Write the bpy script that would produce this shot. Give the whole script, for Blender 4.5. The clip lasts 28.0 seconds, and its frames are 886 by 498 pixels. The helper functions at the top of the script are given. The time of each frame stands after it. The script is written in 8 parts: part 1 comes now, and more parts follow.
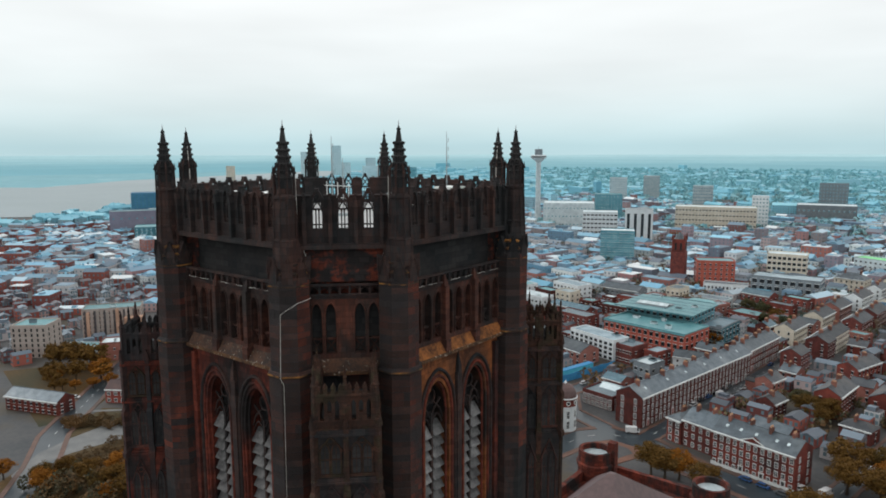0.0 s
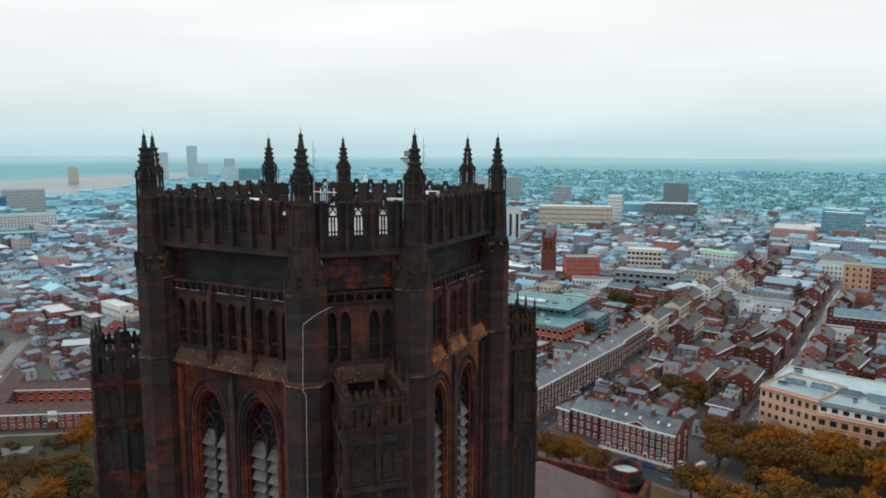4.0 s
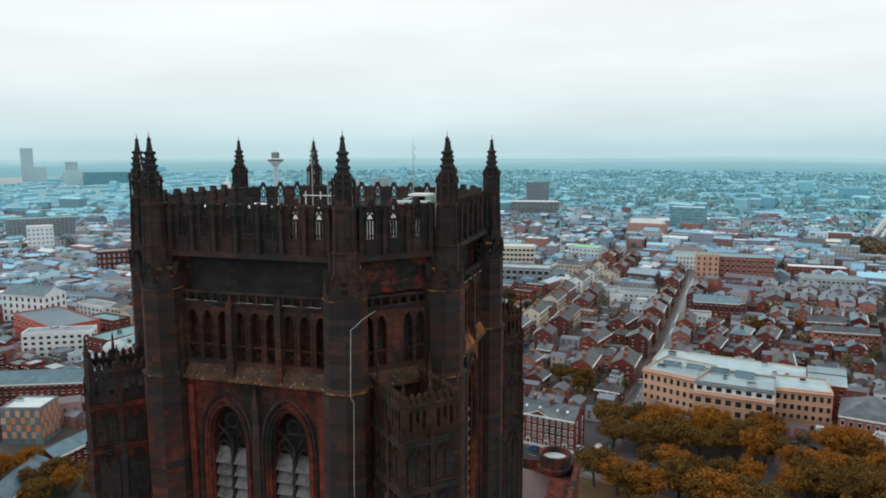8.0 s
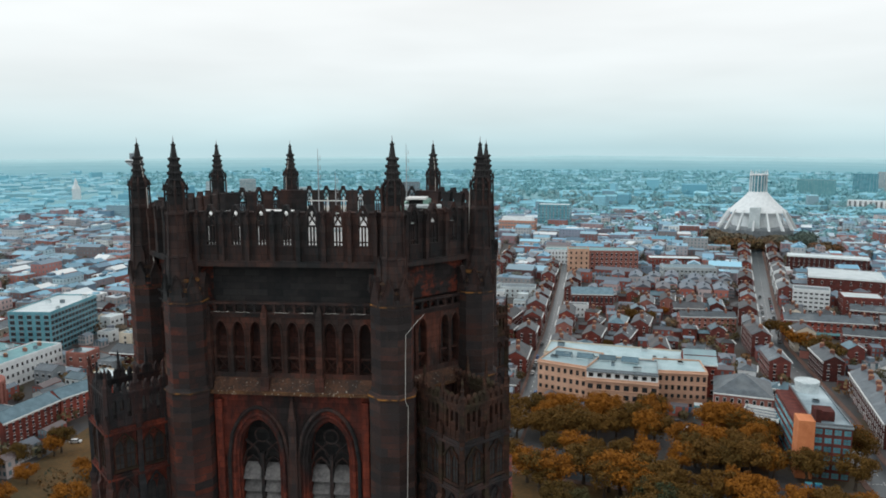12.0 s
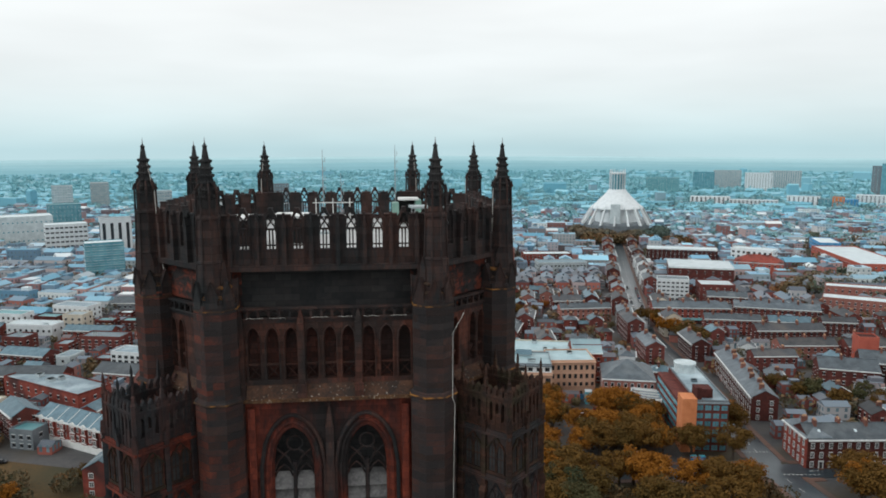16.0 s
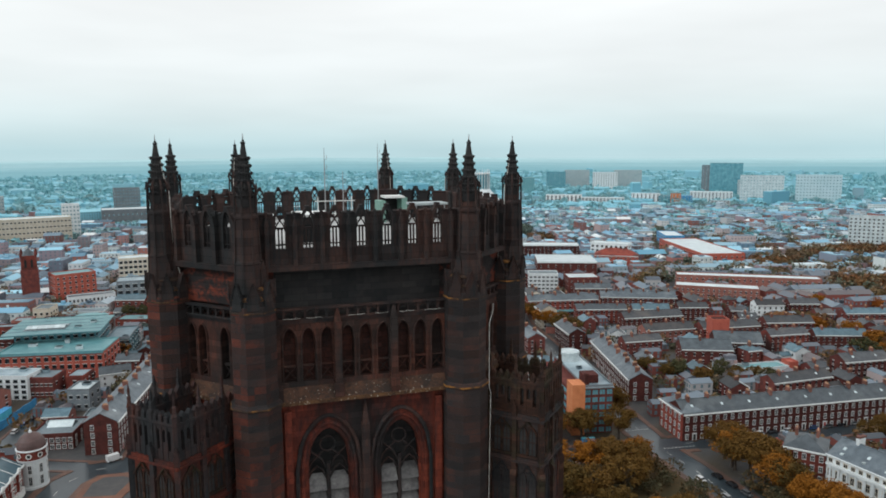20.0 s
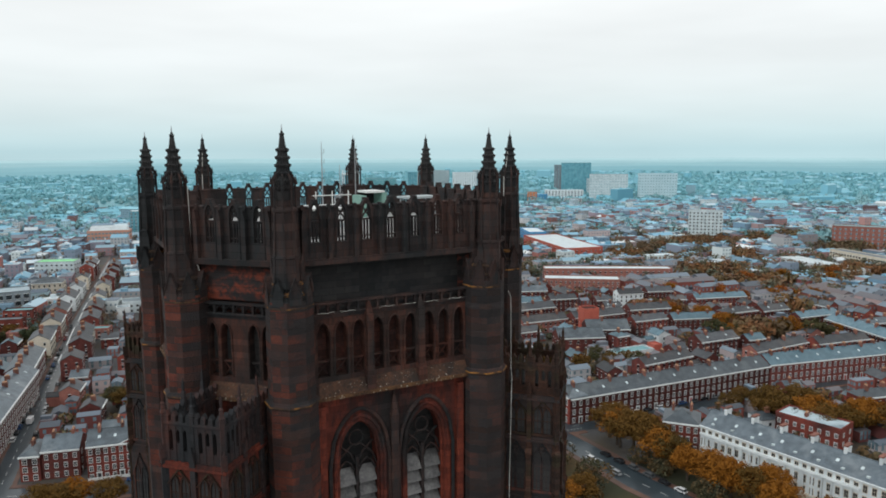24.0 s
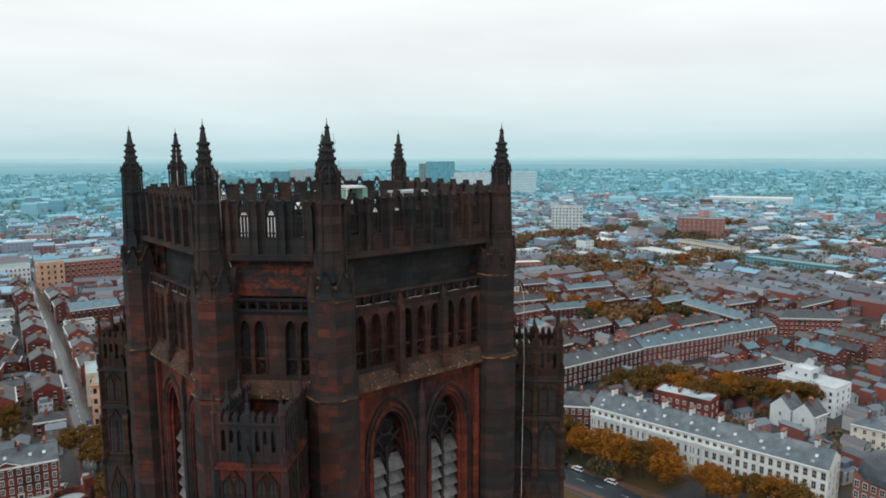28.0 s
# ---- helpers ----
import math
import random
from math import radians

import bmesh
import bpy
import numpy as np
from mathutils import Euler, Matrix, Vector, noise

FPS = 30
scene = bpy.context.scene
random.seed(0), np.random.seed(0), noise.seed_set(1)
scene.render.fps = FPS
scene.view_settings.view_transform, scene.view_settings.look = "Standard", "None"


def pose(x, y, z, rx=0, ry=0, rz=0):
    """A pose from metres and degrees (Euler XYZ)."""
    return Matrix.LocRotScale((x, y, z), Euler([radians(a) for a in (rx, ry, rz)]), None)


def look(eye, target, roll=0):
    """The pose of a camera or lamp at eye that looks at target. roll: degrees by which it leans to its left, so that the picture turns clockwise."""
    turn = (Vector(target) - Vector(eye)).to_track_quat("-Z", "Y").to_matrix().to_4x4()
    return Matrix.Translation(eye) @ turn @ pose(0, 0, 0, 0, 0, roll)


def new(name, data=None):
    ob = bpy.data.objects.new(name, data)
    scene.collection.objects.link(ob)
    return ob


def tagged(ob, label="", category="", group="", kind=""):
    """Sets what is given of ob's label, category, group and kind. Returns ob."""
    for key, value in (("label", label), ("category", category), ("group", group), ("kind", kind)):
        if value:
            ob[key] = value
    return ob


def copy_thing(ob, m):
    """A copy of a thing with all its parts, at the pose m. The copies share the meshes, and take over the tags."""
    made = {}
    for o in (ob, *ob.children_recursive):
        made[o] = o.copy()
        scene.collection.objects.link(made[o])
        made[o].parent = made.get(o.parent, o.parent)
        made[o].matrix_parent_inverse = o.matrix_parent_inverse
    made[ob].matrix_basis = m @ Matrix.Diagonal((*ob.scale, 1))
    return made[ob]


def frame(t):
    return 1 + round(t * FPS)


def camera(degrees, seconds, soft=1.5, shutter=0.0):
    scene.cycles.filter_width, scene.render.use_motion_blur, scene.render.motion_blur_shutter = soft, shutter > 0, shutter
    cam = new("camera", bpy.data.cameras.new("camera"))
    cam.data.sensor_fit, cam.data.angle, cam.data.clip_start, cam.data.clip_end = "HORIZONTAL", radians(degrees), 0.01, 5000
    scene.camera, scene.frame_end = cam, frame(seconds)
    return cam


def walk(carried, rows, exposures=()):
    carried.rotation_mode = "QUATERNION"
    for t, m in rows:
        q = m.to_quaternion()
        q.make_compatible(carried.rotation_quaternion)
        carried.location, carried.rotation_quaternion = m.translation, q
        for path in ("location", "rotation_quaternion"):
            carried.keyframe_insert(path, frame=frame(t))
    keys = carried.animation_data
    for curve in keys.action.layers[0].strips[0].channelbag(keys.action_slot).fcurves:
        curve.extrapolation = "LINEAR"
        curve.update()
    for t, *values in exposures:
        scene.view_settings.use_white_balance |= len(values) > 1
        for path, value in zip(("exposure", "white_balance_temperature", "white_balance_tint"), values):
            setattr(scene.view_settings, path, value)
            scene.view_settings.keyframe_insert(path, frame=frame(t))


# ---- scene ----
cam = camera(64.0, 28.0, soft=1.8)
PATH = [
    (0, (53.09, -51.11, 110.48), (16.25, -4.54, 101.84), -0.13),
    (0.5, (51.87, -52.17, 110.54), (16.19, -4.70, 101.94), -0.06),
    (1, (50.68, -53.21, 110.60), (16.18, -4.88, 102.02), -0.02),
    (2, (48.40, -55.24, 110.74), (16.30, -5.28, 102.18), 0.03),
    (3, (46.09, -57.16, 110.89), (16.44, -5.71, 102.34), 0.11),
    (3.5, (44.81, -58.04, 110.95), (16.40, -5.89, 102.40), 0.15),
    (5.5, (39.01, -61.34, 111.01), (15.80, -6.67, 102.53), 0.15),
    (6, (37.46, -62.07, 111.02), (15.57, -6.86, 102.54), 0.13),
    (7, (34.21, -63.45, 111.05), (15.01, -7.24, 102.57), 0.06),
    (7.5, (32.54, -64.13, 111.06), (14.71, -7.47, 102.60), 0.01),
    (8, (30.84, -64.80, 111.08), (14.39, -7.72, 102.64), -0.04),
    (8.5, (29.13, -65.42, 111.13), (14.06, -7.96, 102.70), -0.08),
    (9, (27.41, -65.99, 111.19), (13.74, -8.18, 102.76), -0.09),
    (10, (23.99, -67.00, 111.33), (13.12, -8.60, 102.89), -0.10),
    (11, (20.61, -67.86, 111.45), (12.52, -9.01, 102.99), -0.09),
    (12, (17.27, -68.57, 111.53), (11.94, -9.40, 103.07), -0.10),
    (12.5, (15.57, -68.83, 111.55), (11.64, -9.55, 103.10), -0.11),
    (14.5, (8.73, -69.59, 111.59), (10.47, -10.21, 103.18), -0.18),
    (15, (7.02, -69.68, 111.60), (10.18, -10.36, 103.19), -0.18),
    (16, (3.63, -69.70, 111.60), (9.62, -10.60, 103.17), -0.16),
    (17, (0.17, -69.59, 111.57), (9.05, -10.86, 103.14), -0.15),
    (18, (-3.28, -69.37, 111.53), (8.50, -11.14, 103.11), -0.16),
    (18.5, (-5.00, -69.21, 111.50), (8.24, -11.29, 103.09), -0.17),
    (19, (-6.72, -69.00, 111.44), (7.98, -11.43, 103.05), -0.19),
    (20, (-10.16, -68.46, 111.29), (7.45, -11.72, 102.94), -0.25),
    (20.5, (-11.83, -68.14, 111.23), (7.20, -11.85, 102.88), -0.25),
    (21, (-13.45, -67.77, 111.18), (6.98, -11.98, 102.83), -0.22),
    (21.5, (-15.04, -67.34, 111.12), (6.76, -12.07, 102.77), -0.21),
    (23.5, (-21.37, -65.25, 110.78), (5.86, -12.44, 102.43), -0.25),
    (24, (-22.93, -64.67, 110.69), (5.62, -12.56, 102.36), -0.26),
    (25, (-25.99, -63.44, 110.57), (5.13, -12.83, 102.21), -0.26),
    (26, (-29.00, -62.07, 110.45), (4.59, -13.06, 102.06), -0.26),
    (27, (-31.93, -60.57, 110.36), (3.98, -13.24, 101.95), -0.28),
    (28, (-34.79, -59.00, 110.34), (3.31, -13.43, 101.89), -0.25),
]
EXPOSURE = [(0, 0.05, 6400, 9), (28, 0.05, 6400, 9)]
walk(cam, [(t, look(eye, target, roll)) for t, eye, target, roll in PATH], EXPOSURE)

# ---- sky and light ----
world = bpy.data.worlds.new("overcast_sky")
scene.world = world
world.use_nodes = True
wn, wl = world.node_tree.nodes, world.node_tree.links
wn.clear()
w_out, w_bg = wn.new("ShaderNodeOutputWorld"), wn.new("ShaderNodeBackground")
w_sky = wn.new("ShaderNodeTexSky")
w_sky.sky_type, w_sky.sun_disc = "NISHITA", False
w_sky.sun_elevation, w_sky.sun_rotation = radians(38), radians(235)
w_sky.air_density, w_sky.dust_density = 1.0, 3.0
w_tc, w_sep = wn.new("ShaderNodeTexCoord"), wn.new("ShaderNodeSeparateXYZ")
w_ramp = wn.new("ShaderNodeValToRGB")
els = w_ramp.color_ramp.elements
els[0].position, els[0].color = 0.0, (0.54, 0.735, 0.775, 1)
els[1].position, els[1].color = 0.45, (1.0, 1.0, 0.99, 1)
for pos, col in ((0.02, (0.65, 0.81, 0.835, 1)), (0.045, (0.76, 0.875, 0.89, 1)), (0.075, (0.845, 0.915, 0.92, 1)), (0.11, (0.90, 0.94, 0.94, 1)), (0.19, (0.97, 0.985, 0.975, 1))):
    e = els.new(pos)
    e.color = col
w_map = wn.new("ShaderNodeMapping")
w_map.inputs["Scale"].default_value = (1.6, 1.6, 9.0)
w_noise = wn.new("ShaderNodeTexNoise")
w_noise.inputs["Scale"].default_value, w_noise.inputs["Detail"].default_value = 1.6, 3.0
w_cl = wn.new("ShaderNodeMapRange")
w_cl.inputs["From Min"].default_value, w_cl.inputs["From Max"].default_value = 0.3, 0.7
w_cl.inputs["To Min"].default_value, w_cl.inputs["To Max"].default_value = 0.93, 1.05
w_mul = wn.new("ShaderNodeMix")
w_mul.data_type, w_mul.blend_type = "RGBA", "MULTIPLY"
w_mul.inputs[0].default_value = 1.0
w_scale = wn.new("ShaderNodeMix")
w_scale.data_type, w_scale.blend_type = "RGBA", "MULTIPLY"
w_scale.inputs[0].default_value = 1.0
w_scale.inputs[7].default_value = (0.08, 0.08, 0.08, 1)
w_mix = wn.new("ShaderNodeMix")
w_mix.data_type = "RGBA"
w_mix.inputs[0].default_value = 0.93
wl.new(w_tc.outputs["Generated"], w_sep.inputs[0])
wl.new(w_sep.outputs["Z"], w_ramp.inputs[0])
wl.new(w_tc.outputs["Generated"], w_map.inputs[0])
wl.new(w_map.outputs[0], w_noise.inputs["Vector"])
wl.new(w_noise.outputs["Fac"], w_cl.inputs[0])
wl.new(w_ramp.outputs[0], w_mul.inputs[6])
wl.new(w_cl.outputs[0], w_mul.inputs[7])
wl.new(w_sky.outputs[0], w_scale.inputs[6])
wl.new(w_scale.outputs[2], w_mix.inputs[6])
wl.new(w_mul.outputs[2], w_mix.inputs[7])
wl.new(w_mix.outputs[2], w_bg.inputs[0])
wl.new(w_bg.outputs[0], w_out.inputs[0])

sun = new("sun", bpy.data.lights.new("sun", "SUN"))
sun.data.energy, sun.data.angle, sun.data.color = 0.8, radians(18), (0.88, 0.97, 1.0)
sun.matrix_world = look((-80, -20, 60), (0, 0, 0))

# ---- materials ----
def mat(name, c1, c2, scale=1.0, rough=0.85, fine=8.0, spread=(0.35, 0.65), bump=0.3, metal=0.0, vary=0.0, spec=0.5, c3=None, c3_at=(0.6, 0.75), stretch=(1, 1, 1), c3_scale=0.25, courses=0.0):
    """A worn surface: two colours mixed by coarse and fine grain, an optional third in patches, some change from piece to piece."""
    m = bpy.data.materials.new(name)
    m.use_nodes = True
    n, l = m.node_tree.nodes, m.node_tree.links
    b = n["Principled BSDF"]
    b.inputs["Roughness"].default_value, b.inputs["Metallic"].default_value = rough, metal
    b.inputs["Specular IOR Level"].default_value = spec
    tc, mp = n.new("ShaderNodeTexCoord"), n.new("ShaderNodeMapping")
    geo = n.new("ShaderNodeNewGeometry")
    mp.inputs["Scale"].default_value = stretch
    l.new(geo.outputs["Position"], mp.inputs[0])
    coarse, grain = n.new("ShaderNodeTexNoise"), n.new("ShaderNodeTexNoise")
    coarse.inputs["Scale"].default_value, coarse.inputs["Detail"].default_value = scale, 4.0
    grain.inputs["Scale"].default_value, grain.inputs["Detail"].default_value = scale * fine, 3.0
    l.new(mp.outputs[0], coarse.inputs["Vector"])
    l.new(mp.outputs[0], grain.inputs["Vector"])
    add = n.new("ShaderNodeMath")
    add.operation = "MULTIPLY_ADD"
    add.inputs[1].default_value = 0.4
    l.new(grain.outputs["Fac"], add.inputs[0])
    half = n.new("ShaderNodeMath")
    half.operation = "MULTIPLY"
    half.inputs[1].default_value = 0.6
    l.new(coarse.outputs["Fac"], half.inputs[0])
    l.new(half.outputs[0], add.inputs[2])
    mr = n.new("ShaderNodeMapRange")
    mr.inputs["From Min"].default_value, mr.inputs["From Max"].default_value = spread
    l.new(add.outputs[0], mr.inputs[0])
    mix = n.new("ShaderNodeMix")
    mix.data_type = "RGBA"
    mix.inputs[6].default_value, mix.inputs[7].default_value = (*c1, 1), (*c2, 1)
    l.new(mr.outputs[0], mix.inputs[0])
    out = mix.outputs[2]
    if c3:
        patch = n.new("ShaderNodeTexNoise")
        patch.inputs["Scale"].default_value, patch.inputs["Detail"].default_value = scale * c3_scale, 5.0
        l.new(mp.outputs[0], patch.inputs["Vector"])
        pr = n.new("ShaderNodeMapRange")
        pr.inputs["From Min"].default_value, pr.inputs["From Max"].default_value = c3_at
        l.new(patch.outputs["Fac"], pr.inputs[0])
        m3 = n.new("ShaderNodeMix")
        m3.data_type = "RGBA"
        m3.inputs[7].default_value = (*c3, 1)
        l.new(pr.outputs[0], m3.inputs[0])
        l.new(out, m3.inputs[6])
        out = m3.outputs[2]
    if vary:
        info, hsv, vr = n.new("ShaderNodeObjectInfo"), n.new("ShaderNodeHueSaturation"), n.new("ShaderNodeMapRange")
        vr.inputs["To Min"].default_value, vr.inputs["To Max"].default_value = 1 - vary, 1 + vary
        l.new(info.outputs["Random"], vr.inputs[0])
        l.new(vr.outputs[0], hsv.inputs["Value"])
        l.new(out, hsv.inputs["Color"])
        out = hsv.outputs[0]
    if courses:
        sp, ad, cb, bt = n.new("ShaderNodeSeparateXYZ"), n.new("ShaderNodeMath"), n.new("ShaderNodeCombineXYZ"), n.new("ShaderNodeTexBrick")
        l.new(geo.outputs["Position"], sp.inputs[0])
        l.new(sp.outputs["X"], ad.inputs[0])
        l.new(sp.outputs["Y"], ad.inputs[1])
        l.new(ad.outputs[0], cb.inputs["X"])
        l.new(sp.outputs["Z"], cb.inputs["Y"])
        l.new(cb.outputs[0], bt.inputs["Vector"])
        bt.inputs["Scale"].default_value, bt.inputs["Mortar Size"].default_value = 1.0, 0.02
        bt.inputs["Brick Width"].default_value, bt.inputs["Row Height"].default_value = courses * 2.3, courses
        bt.inputs["Color1"].default_value, bt.inputs["Color2"].default_value, bt.inputs["Mortar"].default_value = (0.66, 0.66, 0.68, 1), (1.2, 1.18, 1.16, 1), (0.6, 0.6, 0.6, 1)
        mm = n.new("ShaderNodeMix")
        mm.data_type, mm.blend_type = "RGBA", "MULTIPLY"
        mm.inputs[0].default_value = 1.0
        l.new(out, mm.inputs[6])
        l.new(bt.outputs["Color"], mm.inputs[7])
        out = mm.outputs[2]
    l.new(out, b.inputs["Base Color"])
    if bump:
        bp = n.new("ShaderNodeBump")
        bp.inputs["Strength"].default_value, bp.inputs["Distance"].default_value = bump, 0.1
        l.new(grain.outputs["Fac"], bp.inputs["Height"])
        l.new(bp.outputs[0], b.inputs["Normal"])
    return m


def island_mat(name, colors, rough=0.7, spec=0.5, by_tree=0.0):
    """A surface whose separate pieces each take one of several colours. by_tree: how far whole objects differ, against their pieces."""
    m = bpy.data.materials.new(name)
    m.use_nodes = True
    n, l = m.node_tree.nodes, m.node_tree.links
    b = n["Principled BSDF"]
    b.inputs["Roughness"].default_value = rough
    b.inputs["Specular IOR Level"].default_value = spec
    geo, ramp = n.new("ShaderNodeNewGeometry"), n.new("ShaderNodeValToRGB")
    e = ramp.color_ramp.elements
    e[0].position, e[0].color = 0.0, (*colors[0], 1)
    e[1].position, e[1].color = 1.0, (*colors[-1], 1)
    for i, c in enumerate(colors[1:-1]):
        k = e.new((i + 1) / (len(colors) - 1))
        k.color = (*c, 1)
    pick = geo.outputs["Random Per Island"]
    if by_tree:
        info, share = n.new("ShaderNodeObjectInfo"), n.new("ShaderNodeMix")
        share.inputs[0].default_value = by_tree
        l.new(pick, share.inputs[2])
        l.new(info.outputs["Random"], share.inputs[3])
        pick = share.outputs[0]
    l.new(pick, ramp.inputs[0])
    l.new(ramp.outputs[0], b.inputs["Base Color"])
    return m


STONE = mat("red_sandstone", (0.0341, 0.0278, 0.0278), (0.1165, 0.0392, 0.0269), 0.4, 0.9, 9, (0.38, 0.66), 0.6, c3=(0.0266, 0.0278, 0.0304), c3_at=(0.46, 0.60), stretch=(1, 1, 0.35), c3_scale=0.7, courses=0.52, spec=0.25)
STONE_RED = mat("clean_red_sandstone", (0.058, 0.021, 0.018), (0.225, 0.046, 0.025), 0.45, 0.9, 8, (0.34, 0.66), 0.6, c3=(0.024, 0.020, 0.020), c3_at=(0.48, 0.62), stretch=(1, 1, 0.4), c3_scale=0.7, vary=0.15, courses=0.52, spec=0.25)
STONE_DARK = mat("sooty_sandstone", (0.0267, 0.0273, 0.0286), (0.0690, 0.0345, 0.0276), 0.5, 0.92, 8, (0.38, 0.66), 0.6, c3=(0.0221, 0.0234, 0.0246), c3_at=(0.50, 0.64), c3_scale=0.6, stretch=(1, 1, 0.35), courses=0.6, spec=0.25)
# Black stone of the spires; also stands for unlit depth in lancets.
STONE_BLACK = mat("black_spire_and_recess_stone", (0.0267, 0.0286, 0.0305), (0.0448, 0.0414, 0.0403), 0.4, 0.9, 6, courses=0.55, spec=0.25)
# Golden and orange tones used on the east face and its sill only.
STONE_GOLD = mat("golden_sandstone", (0.075, 0.030, 0.018), (0.38, 0.125, 0.038), 0.4, 0.9, 8, (0.34, 0.66), 0.6, c3=(0.026, 0.020, 0.018), c3_at=(0.50, 0.64), stretch=(1, 1, 0.5), c3_scale=0.5, courses=0.52, spec=0.25)
GOLD_SILL = mat("orange_sill_stone", (0.07, 0.030, 0.016), (0.34, 0.125, 0.036), 0.8, 0.9, 6, (0.38, 0.62), 0.6, spec=0.25)
LICHEN = mat("lichen_stone", (0.028, 0.018, 0.014), (0.095, 0.042, 0.022), 0.7, 0.92, 7, (0.40, 0.62), 0.5, c3=(0.32, 0.29, 0.25), c3_at=(0.65, 0.70), c3_scale=6.5)
STONE_WARM = mat("brown_sandstone", (0.0407, 0.0260, 0.0226), (0.125, 0.042, 0.027), 0.45, 0.9, 9, (0.38, 0.66), 0.6, c3=(0.0305, 0.0249, 0.0237), c3_at=(0.48, 0.62), stretch=(1, 1, 0.35), c3_scale=0.8, courses=0.5, spec=0.25)
STONE_PANEL = mat("dull_red_panel_stone", (0.0305, 0.0203, 0.0192), (0.0820, 0.0300, 0.0220), 0.5, 0.92, 8, (0.36, 0.66), 0.5, c3=(0.0249, 0.0215, 0.0203), c3_at=(0.48, 0.62), courses=0.45, spec=0.2)
LIP_LICHEN = mat("lichened_lip", (0.050, 0.030, 0.022), (0.150, 0.075, 0.035), 1.2, 0.92, 6, (0.40, 0.62), 0.6, c3=(0.36, 0.31, 0.25), c3_at=(0.60, 0.66), c3_scale=2.6, spec=0.2)
LOUVRE = mat("weathered_louvre_slate", (0.055, 0.053, 0.055), (0.195, 0.19, 0.185), 0.9, 0.6, 5, vary=0.35)
LEAD = mat("roof_lead", (0.34, 0.345, 0.34), (0.52, 0.52, 0.51), 0.5, 0.6)
WHITE = mat("white_panel", (0.62, 0.64, 0.62), (0.80, 0.80, 0.78), 0.8, 0.6, vary=0.1)
METAL = mat("galvanised_steel", (0.25, 0.26, 0.27), (0.45, 0.46, 0.47), 2.0, 0.45, metal=0.6)
CABLE = mat("pale_cable", (0.50, 0.48, 0.44), (0.66, 0.64, 0.60), 2.0, 0.5)
GREENBOX = mat("pale_green_steel", (0.16, 0.32, 0.27), (0.26, 0.42, 0.36), 1.0, 0.5)
# Near-black colour that stands for the unlit inside of openings.
BLACKHOLE = mat("painted_dark_interior", (0.008, 0.008, 0.009), (0.02, 0.02, 0.02), 1.0, 0.9)
BRICK = mat("red_brick", (0.135, 0.034, 0.028), (0.255, 0.062, 0.044), 0.5, 0.9, 9, vary=0.5, c3=(0.060, 0.028, 0.026), c3_at=(0.48, 0.66), spec=0.2)
BRICK_DARK = mat("dark_brown_brick", (0.072, 0.026, 0.024), (0.160, 0.046, 0.037), 0.5, 0.9, 9, vary=0.45, spec=0.2)
BRICK_PINK = mat("pale_pink_brick", (0.22, 0.085, 0.068), (0.34, 0.135, 0.105), 0.5, 0.9, 9, vary=0.25)
PEACH = mat("peach_sandstone", (0.47, 0.275, 0.185), (0.62, 0.40, 0.285), 0.25, 0.85, 9, (0.3, 0.7), c3=(0.30, 0.17, 0.11), c3_at=(0.56, 0.78), vary=0.06)
ORANGE = mat("orange_brick", (0.50, 0.16, 0.06), (0.64, 0.24, 0.10), 0.4, 0.85, 9)
CREAM = mat("cream_render", (0.52, 0.46, 0.36), (0.68, 0.62, 0.52), 0.3, 0.8, 8, vary=0.15)
RENDER = mat("white_render", (0.58, 0.62, 0.63), (0.74, 0.775, 0.785), 0.3, 0.75, 8, vary=0.15)
CONCRETE = mat("pale_concrete", (0.34, 0.40, 0.42), (0.54, 0.60, 0.61), 0.2, 0.8, 8, vary=0.25)
GLASS_TEAL = mat("teal_glazing", (0.06, 0.19, 0.235), (0.14, 0.33, 0.385), 0.15, 0.2, 6, bump=0.0, vary=0.3)
GLASS = mat("window_glass", (0.012, 0.014, 0.017), (0.04, 0.045, 0.05), 0.5, 0.12, 5, bump=0.0, vary=0.3)
SLATE = mat("wet_slate", (0.042, 0.056, 0.068), (0.098, 0.124, 0.144), 0.35, 0.45, 9, vary=0.4, c3=(0.16, 0.18, 0.19), c3_at=(0.55, 0.8))
SLATE_DARK = mat("sooty_slate", (0.030, 0.034, 0.040), (0.066, 0.072, 0.080), 0.35, 0.6, 9, vary=0.45, c3=(0.095, 0.085, 0.080), c3_at=(0.52, 0.75))
SLATE_BLUE = mat("blue_slate", (0.045, 0.098, 0.130), (0.105, 0.185, 0.225), 0.35, 0.40, 9, vary=0.3)
ROOF_FELT = mat("grey_flat_roof", (0.10, 0.145, 0.17), (0.21, 0.275, 0.31), 0.15, 0.5, 8, vary=0.45, c3=(0.36, 0.44, 0.47), c3_at=(0.52, 0.7))
ROOF_TEAL = mat("verdigris_roof", (0.065, 0.20, 0.225), (0.14, 0.31, 0.33), 0.2, 0.45, 8, vary=0.2)
ROOF_PALE = mat("pale_metal_roof", (0.43, 0.51, 0.535), (0.63, 0.71, 0.73), 0.15, 0.4, 8, vary=0.15)
ROOF_MINT = mat("pale_teal_roof_sheet", (0.22, 0.34, 0.37), (0.38, 0.50, 0.53), 0.15, 0.4, 8, vary=0.2, c3=(0.16, 0.24, 0.27), c3_at=(0.54, 0.7))
PATHSTONE = mat("pale_path", (0.105, 0.108, 0.108), (0.18, 0.178, 0.172), 0.2, 0.6, 12)
TRIM = mat("white_trim", (0.52, 0.53, 0.52), (0.70, 0.72, 0.71), 0.6, 0.7, 5)
